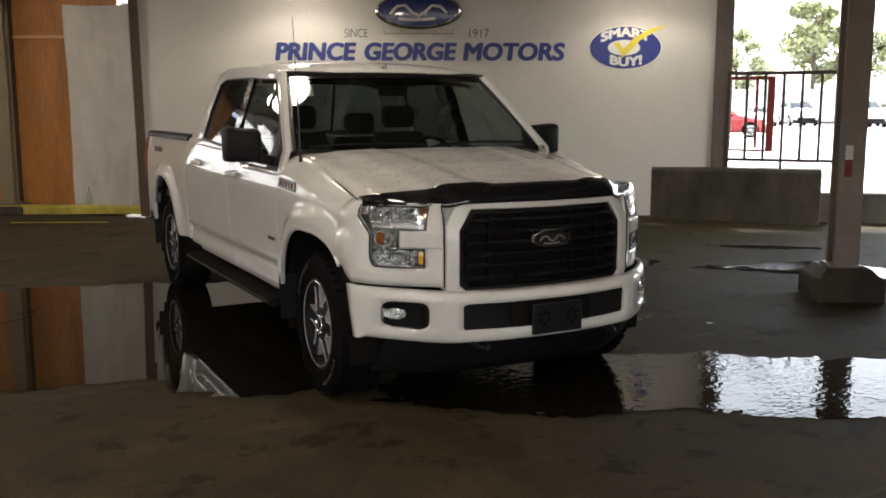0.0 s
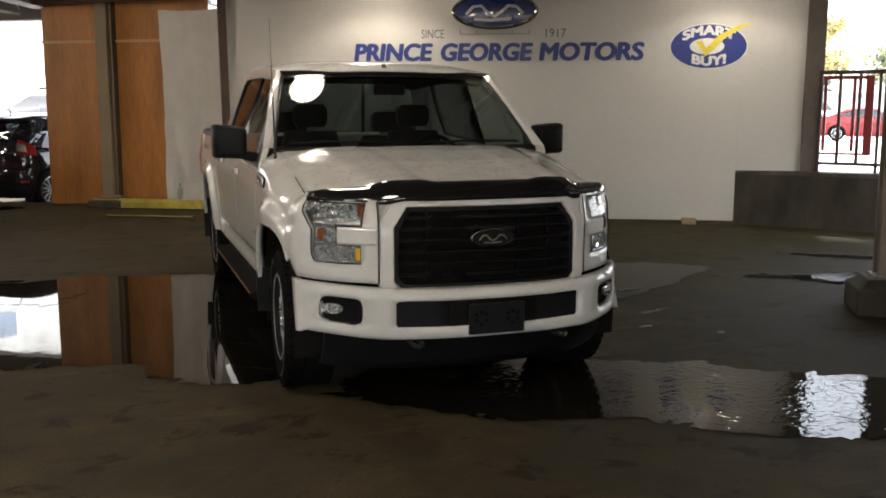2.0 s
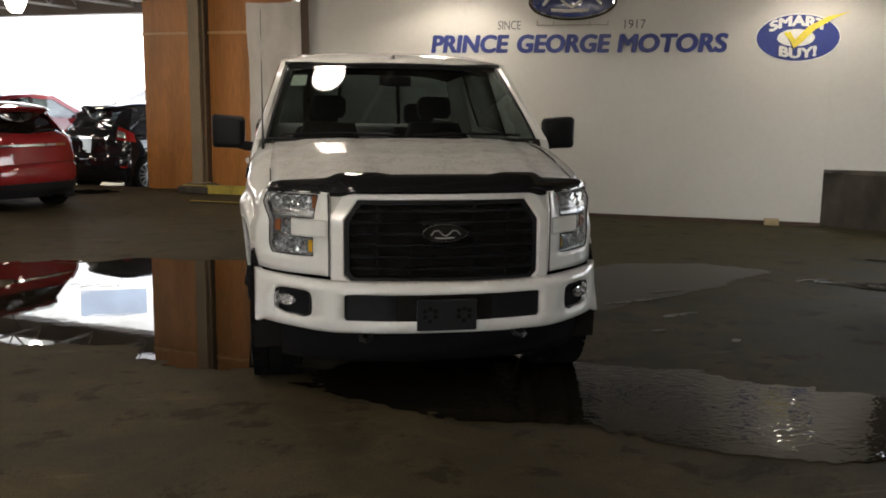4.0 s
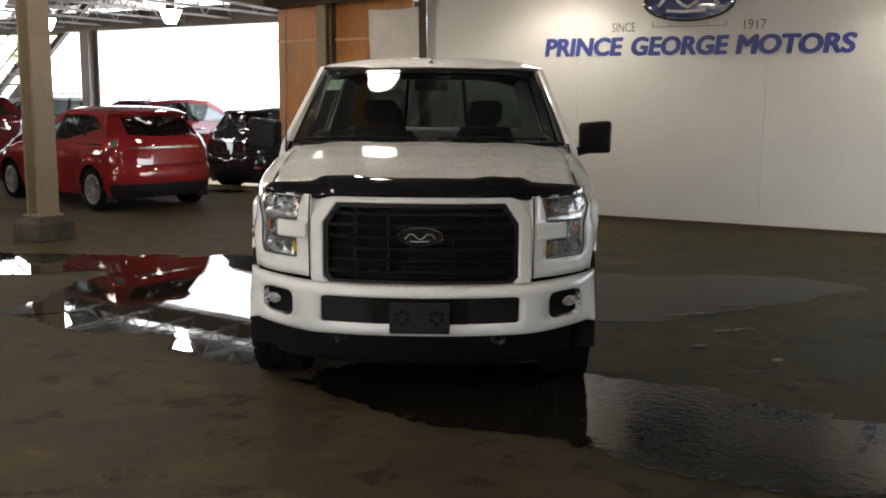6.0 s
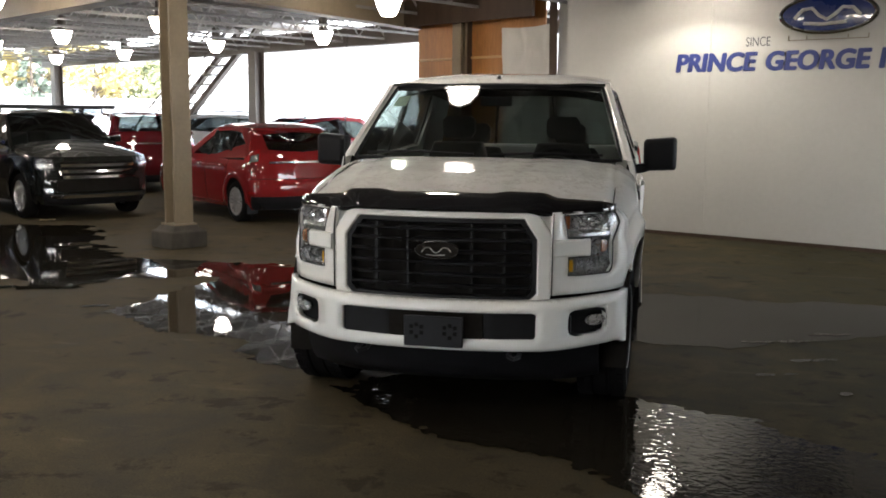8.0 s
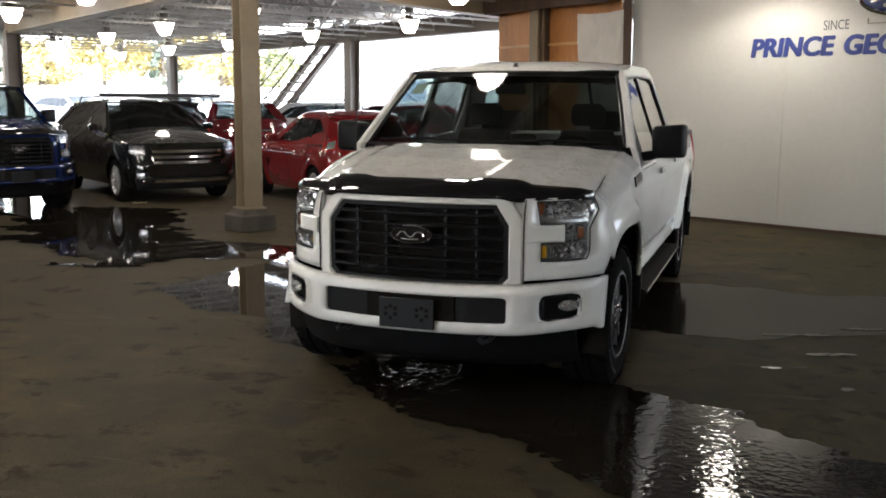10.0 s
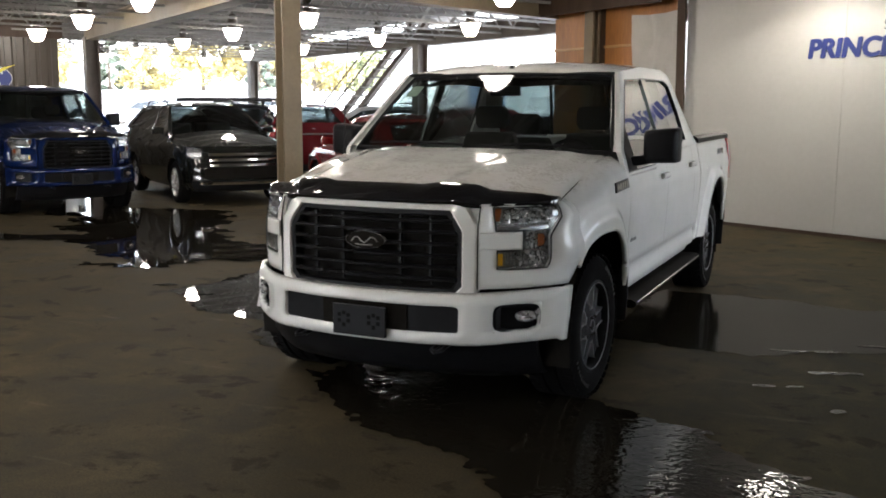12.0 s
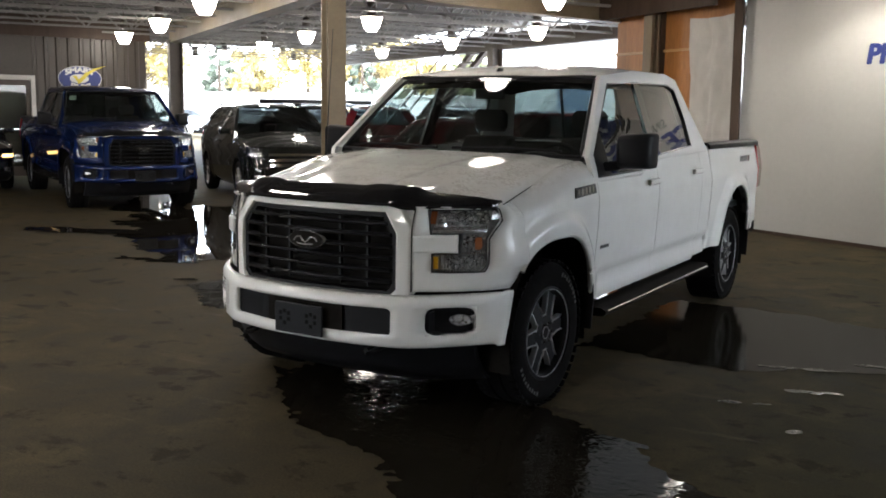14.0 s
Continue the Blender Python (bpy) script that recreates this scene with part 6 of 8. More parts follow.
def build_car(name, label, paint, m, P, group="", glass=None, lit=False, chrome_grille=False):
    car = thing(name, label, "car", m, group)
    glass = glass or M_PRIVACY
    W2, fo, wb, ro, clear = P["W"] / 2, P["fo"], P["wb"], P["ro"], P["clear"]
    end = wb + ro
    hubs = (0.0, wb)
    ar = P["tyre"] + 0.055

    def width(y, z):
        zz = (z - clear) / (P["belt0"] - clear)
        w = W2 * float(np.interp(zz, [0, 0.12, 0.40, 0.60, 0.72, 0.86, 1.0, 1.2], [0.90, 0.955, 0.985, 0.984, 1.0, 0.992, 0.955, 0.90]))
        w *= 1 - 0.10 * smooth01((-y + 0.05) / fo) ** 2 - 0.08 * smooth01((y - wb - 0.05) / ro) ** 2
        for h in hubs:
            w += 0.018 * smooth01((ar + 0.12 - math.hypot(y - h, z - P["tyre"])) / 0.08)
        return w

    def arch(y):
        z = clear
        for h in hubs:
            d = abs(y - h)
            if d < ar:
                z = max(z, P["tyre"] + math.sqrt(ar * ar - d * d))
        return z

    y_s, y_e = -fo + 0.42, max(end - 0.38, wb + ar + 0.02)

    def top(y):
        return lerp_table(y, [(-fo, P["hf"] - 0.05), (y_s, P["hf"] + 0.01), (P["yc"] - 0.1, P["hc"] - 0.05), (P["yc"] + 0.15, P["belt0"]), (P["yr1"], P["belt1"]), (end, P["zt"])])
    ys = sorted(set([round(a, 3) for a in np.linspace(y_s, y_e, 64)] + [round(h + d, 3) for h in hubs for d in (-ar, -ar + 0.01, ar - 0.01, ar)]))
    cuts = [(y_s, P["yc"] + 0.10, "front_wing"), (P["yc"] + 0.104, 0.5 * wb + 0.28, "front_door"), (0.5 * wb + 0.284, wb - ar * 0.62, "rear_door"), (wb - ar * 0.62 + 0.004, y_e, "rear_wing")]
    for a, b, nm in cuts:
        cols = [a] + [y for y in ys if a + 0.005 < y < b - 0.005] + [b]
        grid_ = []
        for k in range(13):
            line = []
            for y in cols:
                zb, zt = arch(y), top(y)
                z = zb + (zt - zb) * k / 12
                x = width(y, z) - (0.05 * (k - 10) / 2 if k > 10 and nm == "front_wing" else 0)
                line.append((x, y, z))
            grid_.append(line)
        vf = slab(grid_, (-0.025, 0, 0))
        for s_ in (vf, flip_x(vf)):
            part(nm, s_, paint, car, smooth=50)

    def cap(front, s, z, off=0.0):
        """A point of the rounded nose (front) or tail; s runs from -1 to 1 across it."""
        ye, yo = (y_s, -fo) if front else (y_e, end)
        we = width(ye, z)
        a = abs(s) * math.pi / 2
        x = we * math.sin(a) ** 0.86
        y = yo + (ye - yo) * (1 - max(math.cos(a), 0) ** 0.70)
        zt = P["hf"] if front else P["zt"]
        t = min((z - clear) / (zt - clear), 1.0)
        lean = float(np.interp(t, [0, 0.10, 0.28, 0.50, 0.70, 1.0, 1.5], [0.10, 0.03, 0.0, 0.01, 0.045, 0.12, 0.28])) * (1 - abs(s) ** 4)
        y += lean if front else -lean
        y += -off if front else off
        return (math.copysign(x + (off if abs(s) > 0.8 else 0), s), y, z)
    for front, nm, zt in ((True, "front_bumper", P["hf"]), (False, "tail_panel", P["zt"])):
        g_ = [[cap(front, s, z) for s in np.linspace(-1, 1, 33)] for z in np.linspace(clear, zt, 14)]
        part(nm, slab(g_, (0, 0.03 if front else -0.03, 0)), paint, car, smooth=60)
        lowp = [[cap(front, s, z, 0.006) for s in np.linspace(-0.78, 0.78, 25)] for z in np.linspace(clear - 0.01, clear + (0.16 if front else 0.13), 4)]
        part("valance", slab(lowp, (0, 0.02 if front else -0.02, 0)), M_PLASTIC, car, "black plastic valance", smooth=60)

    def patch(front, s0, s1, zlo, zhi, off, mat_, nm, lab="", owner=None, n=9):
        out = None
        g_ = [[cap(front, s, zlo(s) + (zhi(s) - zlo(s)) * k / 4, off) for s in np.linspace(s0, s1, n)] for k in range(5)]
        return part(nm, slab(g_, (0, 0.01 if front else -0.01, 0)), mat_, owner or car, lab, smooth=50)
    hz = P["hf"]
    if chrome_grille:
        gr = patch(True, -0.40, 0.40, lambda s: hz - 0.36, lambda s: hz - 0.07, 0.004, M_DARK, "grille", "black grille with chrome bars", n=17)
        for k in range(3):
            z0 = hz - 0.32 + k * 0.085
            patch(True, -0.41, 0.41, lambda s: z0, lambda s: z0 + 0.042, 0.016, M_CHROME, "chrome_bar", "", gr, 17)
        patch(True, -0.5, 0.5, lambda s: clear + 0.20, lambda s: clear + 0.36, 0.006, M_DARK, "lower_grille", "", None, 17)
        patch(True, -0.62, 0.62, lambda s: clear + 0.10, lambda s: clear + 0.145, 0.02, M_CHROME, "skid_trim", "bright lower trim", None, 17)
    else:
        gr = patch(True, -0.42, 0.42, lambda s: clear + 0.12, lambda s: clear + 0.32, 0.006, M_DARK, "grille", "black grille", n=17)
    for sg in (1, -1):
        a, b = (0.50, 0.90)
        s0, s1 = (a, b) if sg > 0 else (-b, -a)
        hl = patch(True, s0, s1, lambda s: hz - 0.20 + 0.05 * (abs(s) - a), lambda s: hz - 0.03 + 0.02 * (abs(s) - a), 0.006, M_REFLECTOR, "headlight", "clear headlamp")
        patch(True, s0 + 0.02, s1 - 0.02, lambda s: hz - 0.16, lambda s: hz - 0.10, 0.012, glow("headlamp_glow", (1.0, 0.55, 0.16), 0.35) if lit else M_LAMPPART, "lamp_unit", "", hl)
        fs0, fs1 = (0.58, 0.74) if sg > 0 else (-0.74, -0.58)
        patch(True, fs0, fs1, lambda s: clear + 0.17, lambda s: clear + 0.25, 0.008, M_LAMPPART, "fog_lamp")
        ta, tb = (0.66, 0.98) if P["rake"] > 0.2 else (0.5, 0.98)
        t0, t1 = (ta, tb) if sg > 0 else (-tb, -ta)
        patch(False, t0, t1, lambda s: P["zt"] - 0.22 + 0.25 * (1 - abs(s)), lambda s: P["zt"] + 0.045, 0.010, M_TAIL, "tail_light", "red tail lamp")
        patch(False, t0 * 0.99 + (0.05 if sg > 0 else 0.0), t1 * 0.96 - (0.0 if sg > 0 else 0.05), lambda s: P["zt"] - 0.06, lambda s: P["zt"] - 0.02, 0.016, M_LAMPPART, "reverse_lamp", "clear reversing lamp")
    patch(False, -0.36, 0.36, lambda s: P["zt"] - 0.115, lambda s: P["zt"] - 0.085, 0.010, M_CHROME, "tailgate_trim", "", None, 9)

    # hood
    rows_ = []
    for i in range(13):
        t = i / 12
        line = []
        for s in np.linspace(-1, 1, 25):
            p0 = cap(True, s, hz)
            x1, y1 = s * (width(P["yc"], P["hc"] - 0.05) - 0.05), P["yc"] + 0.06 * s * s
            x = p0[0] * (1 - t) + x1 * t
            y = p0[1] * (1 - t) + y1 * t
            z = (hz * (1 - t) + (P["hc"] - 0.02) * t) + 0.05 * math.sin(math.pi * min(t * 0.62, 0.5)) * (1 - s * s) + 0.03 * t * (1 - s * s)
            line.append((x, y, z))
        rows_.append(line)
    part("hood", slab(rows_, (0, 0, -0.02)), paint, car, smooth=60)

    # greenhouse
    H, yc, yr0, yr1, yg = P["H"], P["yc"], P["yr0"], P["yr1"], P["yg"]
    xb, xt = width(1.2, P["belt0"]), W2 * 0.67

    def gx(z):
        return xb + (xt - xb) * ((z - P["belt0"]) / (H - 0.06 - P["belt0"])) ** 1.25 if z > P["belt0"] else xb
    side_top = lambda y: lerp_table(y, [(yr0 - 0.05, H - 0.10), (yr0 + 0.3, H - 0.06), (yr1 - 0.5, H - 0.065), (yr1, H - 0.11)])
    O = [(yc + 0.02, P["belt0"] - 0.01), (yr0 - 0.03, side_top(yr0)), (0.5 * (yr0 + yr1), side_top(0.5 * (yr0 + yr1))), (yr1, side_top(yr1)), (yg + 0.04, P["belt1"] + 0.0), (0.5 * (yr0 + yr1), lerp_table(0.5 * (yr0 + yr1), [(yc, P["belt0"]), (yr1, P["belt1"])]) - 0.015)]
    D = [(yc + 0.26, P["belt0"] + 0.04), (yr0 + 0.06, side_top(yr0) - 0.055), (0.5 * (yr0 + yr1), side_top(0.5 * (yr0 + yr1)) - 0.05), (yr1 - 0.18, side_top(yr1) - 0.06), (yg - 0.30, P["belt1"] + 0.06), (0.5 * (yr0 + yr1), lerp_table(0.5 * (yr0 + yr1), [(yc, P["belt0"]), (yr1, P["belt1"])]) + 0.03)]

    def ring_pts(Q, off):
        out = []
        for (y0, z0), (y1, z1) in zip(Q, Q[1:] + Q[:1]):
            for t in np.linspace(0, 1, 6)[:-1]:
                y, z = y0 + (y1 - y0) * t, z0 + (z1 - z0) * t
                out.append((gx(z) + off, y, z))
        return out
    vf = loft([ring_pts(O, -0.02), ring_pts(O, 0.0), ring_pts(D, 0.0), ring_pts(D, -0.03)])
    for s_ in (vf, flip_x(vf)):
        part("cabin_side", s_, paint, car, smooth=45)
    pts = ring_pts(D, -0.012)
    c = tuple(np.mean(pts, axis=0))
    gv = (pts + [c], [(k, (k + 1) % len(pts), len(pts)) for k in range(len(pts))])
    for s_ in (gv, flip_x(gv)):
        part("side_window", s_, glass, car, "dark side windows", smooth=0)
    ymid = 0.5 * wb + 0.28
    for sg in (1, -1):
        zz = [lerp_table(ymid, [(yc, P["belt0"]), (yr1, P["belt1"])]), side_top(ymid) - 0.04]
        part("door_pillar", prism([(sg * (gx(zz[0]) + 0.002), ymid - 0.04, zz[0]), (sg * (gx(zz[0]) + 0.002), ymid + 0.05, zz[0]), (sg * (gx(zz[1]) + 0.002), ymid + 0.04, zz[1]), (sg * (gx(zz[1]) + 0.002), ymid - 0.03, zz[1])], (-sg * 0.02, 0, 0)), M_GLOSSBLACK, car)

    def screen(y0, z0, y1, z1, bow, w0, w1):
        return [[(s * (w0 + (w1 - w0) * t), (y0 + (y1 - y0) * t) + bow * s * s, z0 + (z1 - z0) * t - 0.02 * s * s * t) for s in np.linspace(-1, 1, 15)] for t in np.linspace(0, 1, 7)]
    zb0 = P["belt0"] + 0.03
    part("windscreen", loft(screen(yc - 0.02, P["hc"] - 0.01, yr0 - 0.08, H - 0.055, 0.07, xb - 0.05, xt - 0.015), closed=False), M_GLASS, car, "tinted windscreen", smooth=60)
    part("rear_screen", loft(screen(yg - 0.035, P["belt1"] + 0.055, yr1 + 0.0, H - 0.125, -0.10, gx(P["belt1"]) - 0.20, xt - 0.15), closed=False), glass, car, "dark rear screen", smooth=60)
    for sg in (1, -1):
        a_in = [r_[-1] for r_ in screen(yc - 0.02, P["hc"] - 0.01, yr0 - 0.08, H - 0.055, 0.07, xb - 0.05, xt - 0.015)]
        a_out = [(gx(z), y, z) for y, z in zip(np.linspace(yc + 0.02, yr0 - 0.03, 7), np.linspace(P["belt0"] - 0.01, side_top(yr0), 7))]
        vf = loft([a_in, a_out], closed=False)
        part("pillar", vf if sg > 0 else flip_x(vf), paint, car, smooth=60)
        c_in = [r_[-1] for r_ in screen(yg - 0.035, P["belt1"] + 0.055, yr1 + 0.0, H - 0.125, -0.10, gx(P["belt1"]) - 0.20, xt - 0.15)]
        c_out = [(gx(z), y, z) for y, z in zip(np.linspace(yg + 0.04, yr1, 7), np.linspace(P["belt1"], side_top(yr1), 7))]
        c_mid = [(0.35 * p[0] + 0.65 * q[0] - 0.004, 0.5 * (p[1] + q[1]) + 0.035, 0.5 * (p[2] + q[2]) + 0.012) for p, q in zip(c_in, c_out)]
        vf = loft([c_in, c_mid, c_out], closed=False)
        part("pillar", vf if sg > 0 else flip_x(vf), paint, car, smooth=60)
    rows_ = []
    for t in np.linspace(0, 1, 13):
        line = []
        for s in np.linspace(-1, 1, 21):
            y = (yr0 - 0.08 + 0.07 * s * s) * (1 - t) + (yr1 + 0.15 - 0.13 * s * s) * t
            zs_ = side_top(min(max(y, yr0), yr1)) if 0 < t < 1 else H - 0.075
            zc_ = lerp_table(t, [(0, H - 0.055), (0.2, H - 0.01), (0.45, H), (0.8, H - 0.03), (1, H - 0.085)])
            line.append((s * gx(zs_), y, min(zs_, zc_) + max(zc_ - zs_, 0) * (1 - abs(s) ** 3)))
        rows_.append(line)
    part("roof", slab(rows_, (0, 0, -0.015)), paint, car, smooth=60)
    # deck between rear screen and tail
    rows_ = []
    for t in np.linspace(0, 1, 5):
        line = []
        for s in np.linspace(-1, 1, 17):
            p1 = cap(False, s, P["zt"])
            x0, y0, z0 = s * (gx(P["belt1"]) - 0.005), yg - 0.03 - 0.10 * s * s + 0.02 * (1 - s * s), P["belt1"] + 0.06 - 0.05 * abs(s) ** 4
            line.append((x0 + (p1[0] - x0) * t, y0 + (p1[1] - y0) * t, z0 + (P["zt"] - z0) * t + 0.02 * math.sin(math.pi * t)))
        rows_.append(line)
    part("boot_lid", slab(rows_, (0, 0, -0.02)), paint, car, smooth=60)
    # inside and under
    part("cabin", join(box(-xb + 0.08, xb - 0.08, yc + 0.2, yg - 0.2, clear + 0.05, P["belt0"] - 0.12), *[box(x - 0.2, x + 0.2, y, y + 0.14, 0.6, P["belt0"] + 0.22) for x in (-0.36, 0.36) for y in (1.45, 2.3)]), M_CLOTH, car, bevel=0.04)
    part("underbody", join(box(-W2 * 0.80, W2 * 0.80, -fo + 0.2, end - 0.15, clear + 0.02, clear + 0.16), box(-W2 * 0.72, W2 * 0.72, -fo + 0.34, yc, clear + 0.1, P["hf"] - 0.09), box(-W2 * 0.78, W2 * 0.78, wb - 0.2, end - 0.28, clear + 0.1, P["zt"] - 0.16)), M_DARK, car)
    # mirrors, handles, roof rails
    for sg in (1, -1):
        mz = P["belt0"] + 0.11
        part("door_mirror", loft([[(sg * (xb + 0.10 + a * g), yc + 0.36 + dy + 0.03 * a, mz + b * g) for a, b in ((-0.10, -0.05), (-0.10, 0.05), (0.06, 0.07), (0.10, 0.03), (0.09, -0.05))] for dy, g in ((-0.05, 0.7), (0.0, 1.0), (0.06, 1.0), (0.07, 0.9))], True, True, True), paint, car, smooth=50)
        part("mirror_arm", tube([(sg * (xb - 0.01), yc + 0.38, mz - 0.06), (sg * (xb + 0.06), yc + 0.37, mz - 0.03)], 0.022, 6), M_PLASTIC, car)
        for y in (ymid - 0.14, wb - ar * 0.62 - 0.12):
            zz = P["belt0"] - 0.08
            part("door_handle", loft([[(sg * (width(y, zz) + a), y + d, zz + b) for a, b in ((0.0, -0.014), (0.028, -0.01), (0.028, 0.01), (0.0, 0.014))] for d in (-0.09, 0.09)], True, True, True), paint, car, bevel=0.005)
        if P is SUV:
            part("roof_rail", tube([(sg * (xt - 0.02), y, z) for y, z in ((yr0 + 0.2, H - 0.05), (yr0 + 0.3, H + 0.02), (yr1 - 0.35, H + 0.015), (yr1 - 0.2, H - 0.06))], 0.016, 6), M_SATIN, car)
    car_wheels(car, P["tyre"], hubs, W2, ar)
    return car


def build_hatchback(label, paint, m, alloy):
    """A small five-door hatchback: its skin is a stack of plan outlines from the sill to the roof."""
    car = thing("hatchback_car", label, "car", m)
    hubs, R, ar = (0.0, 2.49), 0.305, 0.355
    NOSE = [(0.20, -0.70), (0.33, -0.80), (0.50, -0.82), (0.62, -0.78), (0.72, -0.66), (0.80, -0.40), (0.88, -0.02), (0.93, 0.28), (1.40, 1.22), (1.43, 1.33), (1.455, 1.48), (1.47, 1.70), (1.476, 1.90)]
    TAIL = [(0.20, 3.06), (0.30, 3.13), (0.45, 3.17), (0.60, 3.16), (0.66, 3.12), (0.92, 3.09), (1.0, 3.06), (1.30, 2.84), (1.345, 2.83), (1.36, 2.88), (1.40, 2.85), (1.43, 2.72), (1.455, 2.55), (1.47, 2.40), (1.476, 2.20)]
    HALF = [(0.20, 0.77), (0.30, 0.82), (0.45, 0.842), (0.62, 0.85), (0.72, 0.862), (0.80, 0.855), (0.88, 0.83), (0.93, 0.80), (1.05, 0.755), (1.20, 0.69), (1.34, 0.62), (1.40, 0.575), (1.43, 0.52), (1.455, 0.44), (1.47, 0.30), (1.476, 0.14)]

    def ends(z):
        yf, yr = lerp_table(z, NOSE), lerp_table(z, TAIL)
        room = 0.45 * (yr - yf)
        return yf, yr, min(lerp_table(z, [(0.2, 0.42), (0.72, 0.40), (0.93, 0.23), (1.4, 0.23)]), room), min(lerp_table(z, [(0.2, 0.36), (0.7, 0.36), (0.9, 0.34), (1.1, 0.32)]), room)

    def flare(y, z):
        return sum(0.016 * smooth01((ar + 0.11 - math.hypot(y - h, z - R)) / 0.07) for h in hubs)

    def skin(y, z, off=0.0):
        """The side at a length and a height."""
        yf, yr, cf, cr = ends(z)
        w = lerp_table(z, HALF) + flare(y, z) + off
        t = max((yf + cf - y) / cf, (y - yr + cr) / cr, 0.0)
        if t > 0:
            c = max(1 - min(t, 1.0), 0.0)
            w *= (1 - (1 - c) ** (2 / 0.75)) ** 0.4 if t < 1 else 0.0
        return (w, y, z)

    def cap(front, s, z, off=0.0):
        """The nose or the tail; s runs from -1 to 1 across it."""
        yf, yr, cf, cr = ends(z)
        a = min(abs(s), 1.0) * math.pi / 2
        x = (lerp_table(z, HALF) + off * math.sin(a)) * math.sin(a) ** 0.8
        d = (1 - max(math.cos(a), 0.0) ** 0.75)
        y = yf + cf * d - off * math.cos(a) if front else yr - cr * d + off * math.cos(a)
        return (math.copysign(x, s), y, z)

    def both(name, vf, mat_, lab="", smooth=50):
        for s_ in (vf, flip_x(vf)):
            part(name, s_, mat_, car, lab, smooth=smooth)

    def arch(y):
        return max([0.20] + [R + math.sqrt(ar * ar - (y - h) ** 2) for h in hubs if abs(y - h) < ar])

    def side(name, y0, y1, top, n=24):
        cols = sorted(set([y0, y1] + [float(v) for v in np.linspace(y0, y1, n)] + [h + d for h in hubs for d in (-ar, -ar + 0.01, ar - 0.01, ar) if y0 < h + d < y1]))
        rows_ = []
        for k in range(17):
            rows_.append([skin(y, arch(y) + (top(y) - arch(y)) * k / 16) for y in cols])
        both(name, slab(rows_, (-0.02, 0, 0)), paint)
    belt = lambda y: 0.93
    side("front_wing", -0.40, 0.50, lambda y: lerp_table(y, [(-0.4, 0.70), (-0.26, 0.72), (0.0, 0.80), (0.30, 0.875), (0.5, 0.93)]), 30)
    side("front_door", 0.505, 1.45, belt)
    side("rear_door", 1.455, 2.22, belt)
    side("rear_wing", 2.225, 2.87, belt, 30)

    def across(name, front, s0, s1, z0, z1, mat_, off=0.0, n=25, nz=9, lab="", owner=None, thick=0.02):
        zs_ = [z0(0) if callable(z0) else z0, z1(0) if callable(z1) else z1]
        rows_ = []
        for k in range(nz):
            rows_.append([cap(front, s, (z0(s) if callable(z0) else z0) + ((z1(s) if callable(z1) else z1) - (z0(s) if callable(z0) else z0)) * k / (nz - 1), off) for s in np.linspace(s0, s1, n)])
        return part(name, slab(rows_, (0, thick if front else -thick, 0)), mat_, owner or car, lab, smooth=50)
    across("front_bumper", True, -1, 1, 0.20, 0.715, paint)
    across("hood", True, -1, 1, 0.72, 0.945, paint, nz=17)
    across("rear_bumper", False, -1, 1, 0.20, 0.655, paint)
    tailgate = across("tailgate", False, -1, 1, 0.66, 1.02, paint)
    across("valance", False, -0.80, 0.80, 0.20, 0.40, M_PLASTIC, 0.008, lab="black plastic valance")
    across("valance", True, -0.72, 0.72, 0.20, 0.32, M_PLASTIC, 0.008)
    across("grille", True, -0.45, 0.45, 0.36, 0.54, M_DARK, 0.008)
    across("trim_bar", False, -0.42, 0.42, 0.885, 0.915, M_CHROME, 0.012, owner=tailgate, thick=0.01)
    part("tailgate_gap", tube([cap(False, s, 0.657, 0.002) for s in np.linspace(-0.8, 0.8, 21)], 0.004, 5), M_DARK, tailgate)
    for sg in (1, -1):
        a, b = sorted((sg * 0.60, sg * 1.0))
        lamp = across("tail_light", False, a, b, lambda s: 0.84 + 0.10 * (1 - abs(s)), lambda s: 0.98 + 0.22 * (1 - abs(s)) * 1.2, M_TAIL, 0.010, 9, 6, "red tail lamp with a clear lower part", thick=0.012)
        a, b = sorted((sg * 0.61, sg * 0.80))
        across("reverse_lamp", False, a, b, lambda s: 0.875 + 0.10 * (1 - abs(s)), lambda s: 0.965 + 0.16 * (1 - abs(s)), M_LAMPPART, 0.018, 5, 3, owner=lamp, thick=0.006)
        a, b = sorted((sg * 0.58, sg * 0.98))
        head = across("headlight", True, a, b, lambda s: 0.62 + 0.05 * abs(s), lambda s: 0.70 + 0.02 * abs(s), M_REFLECTOR, 0.006, 9, 5, "clear headlamp")
        across("fog_reflector", False, *sorted((sg * 0.70, sg * 0.86)), 0.44, 0.475, M_TAIL, 0.008, 5, 3)
    # cabin: side frames with the window openings
    O = [(0.52, 0.925), (1.43, 1.395), (1.95, 1.40), (2.56, 1.395), (2.84, 0.96), (1.7, 0.925)]
    D = [(0.86, 0.965), (1.50, 1.335), (1.95, 1.352), (2.32, 1.325), (2.60, 1.165), (1.7, 0.985)]

    def outline(Q, off):
        out = []
        for (y0, z0), (y1, z1) in zip(Q, Q[1:] + Q[:1]):
            for t in np.linspace(0, 1, 9)[:-1]:
                out.append(skin(y0 + (y1 - y0) * t, z0 + (z1 - z0) * t, off))
        return out
    both("cabin_side", loft([outline(O, -0.02), outline(O, 0.0), outline(D, 0.0), outline(D, -0.025)]), paint)
    pts = outline(D, -0.010)
    c = tuple(np.mean(pts, axis=0))
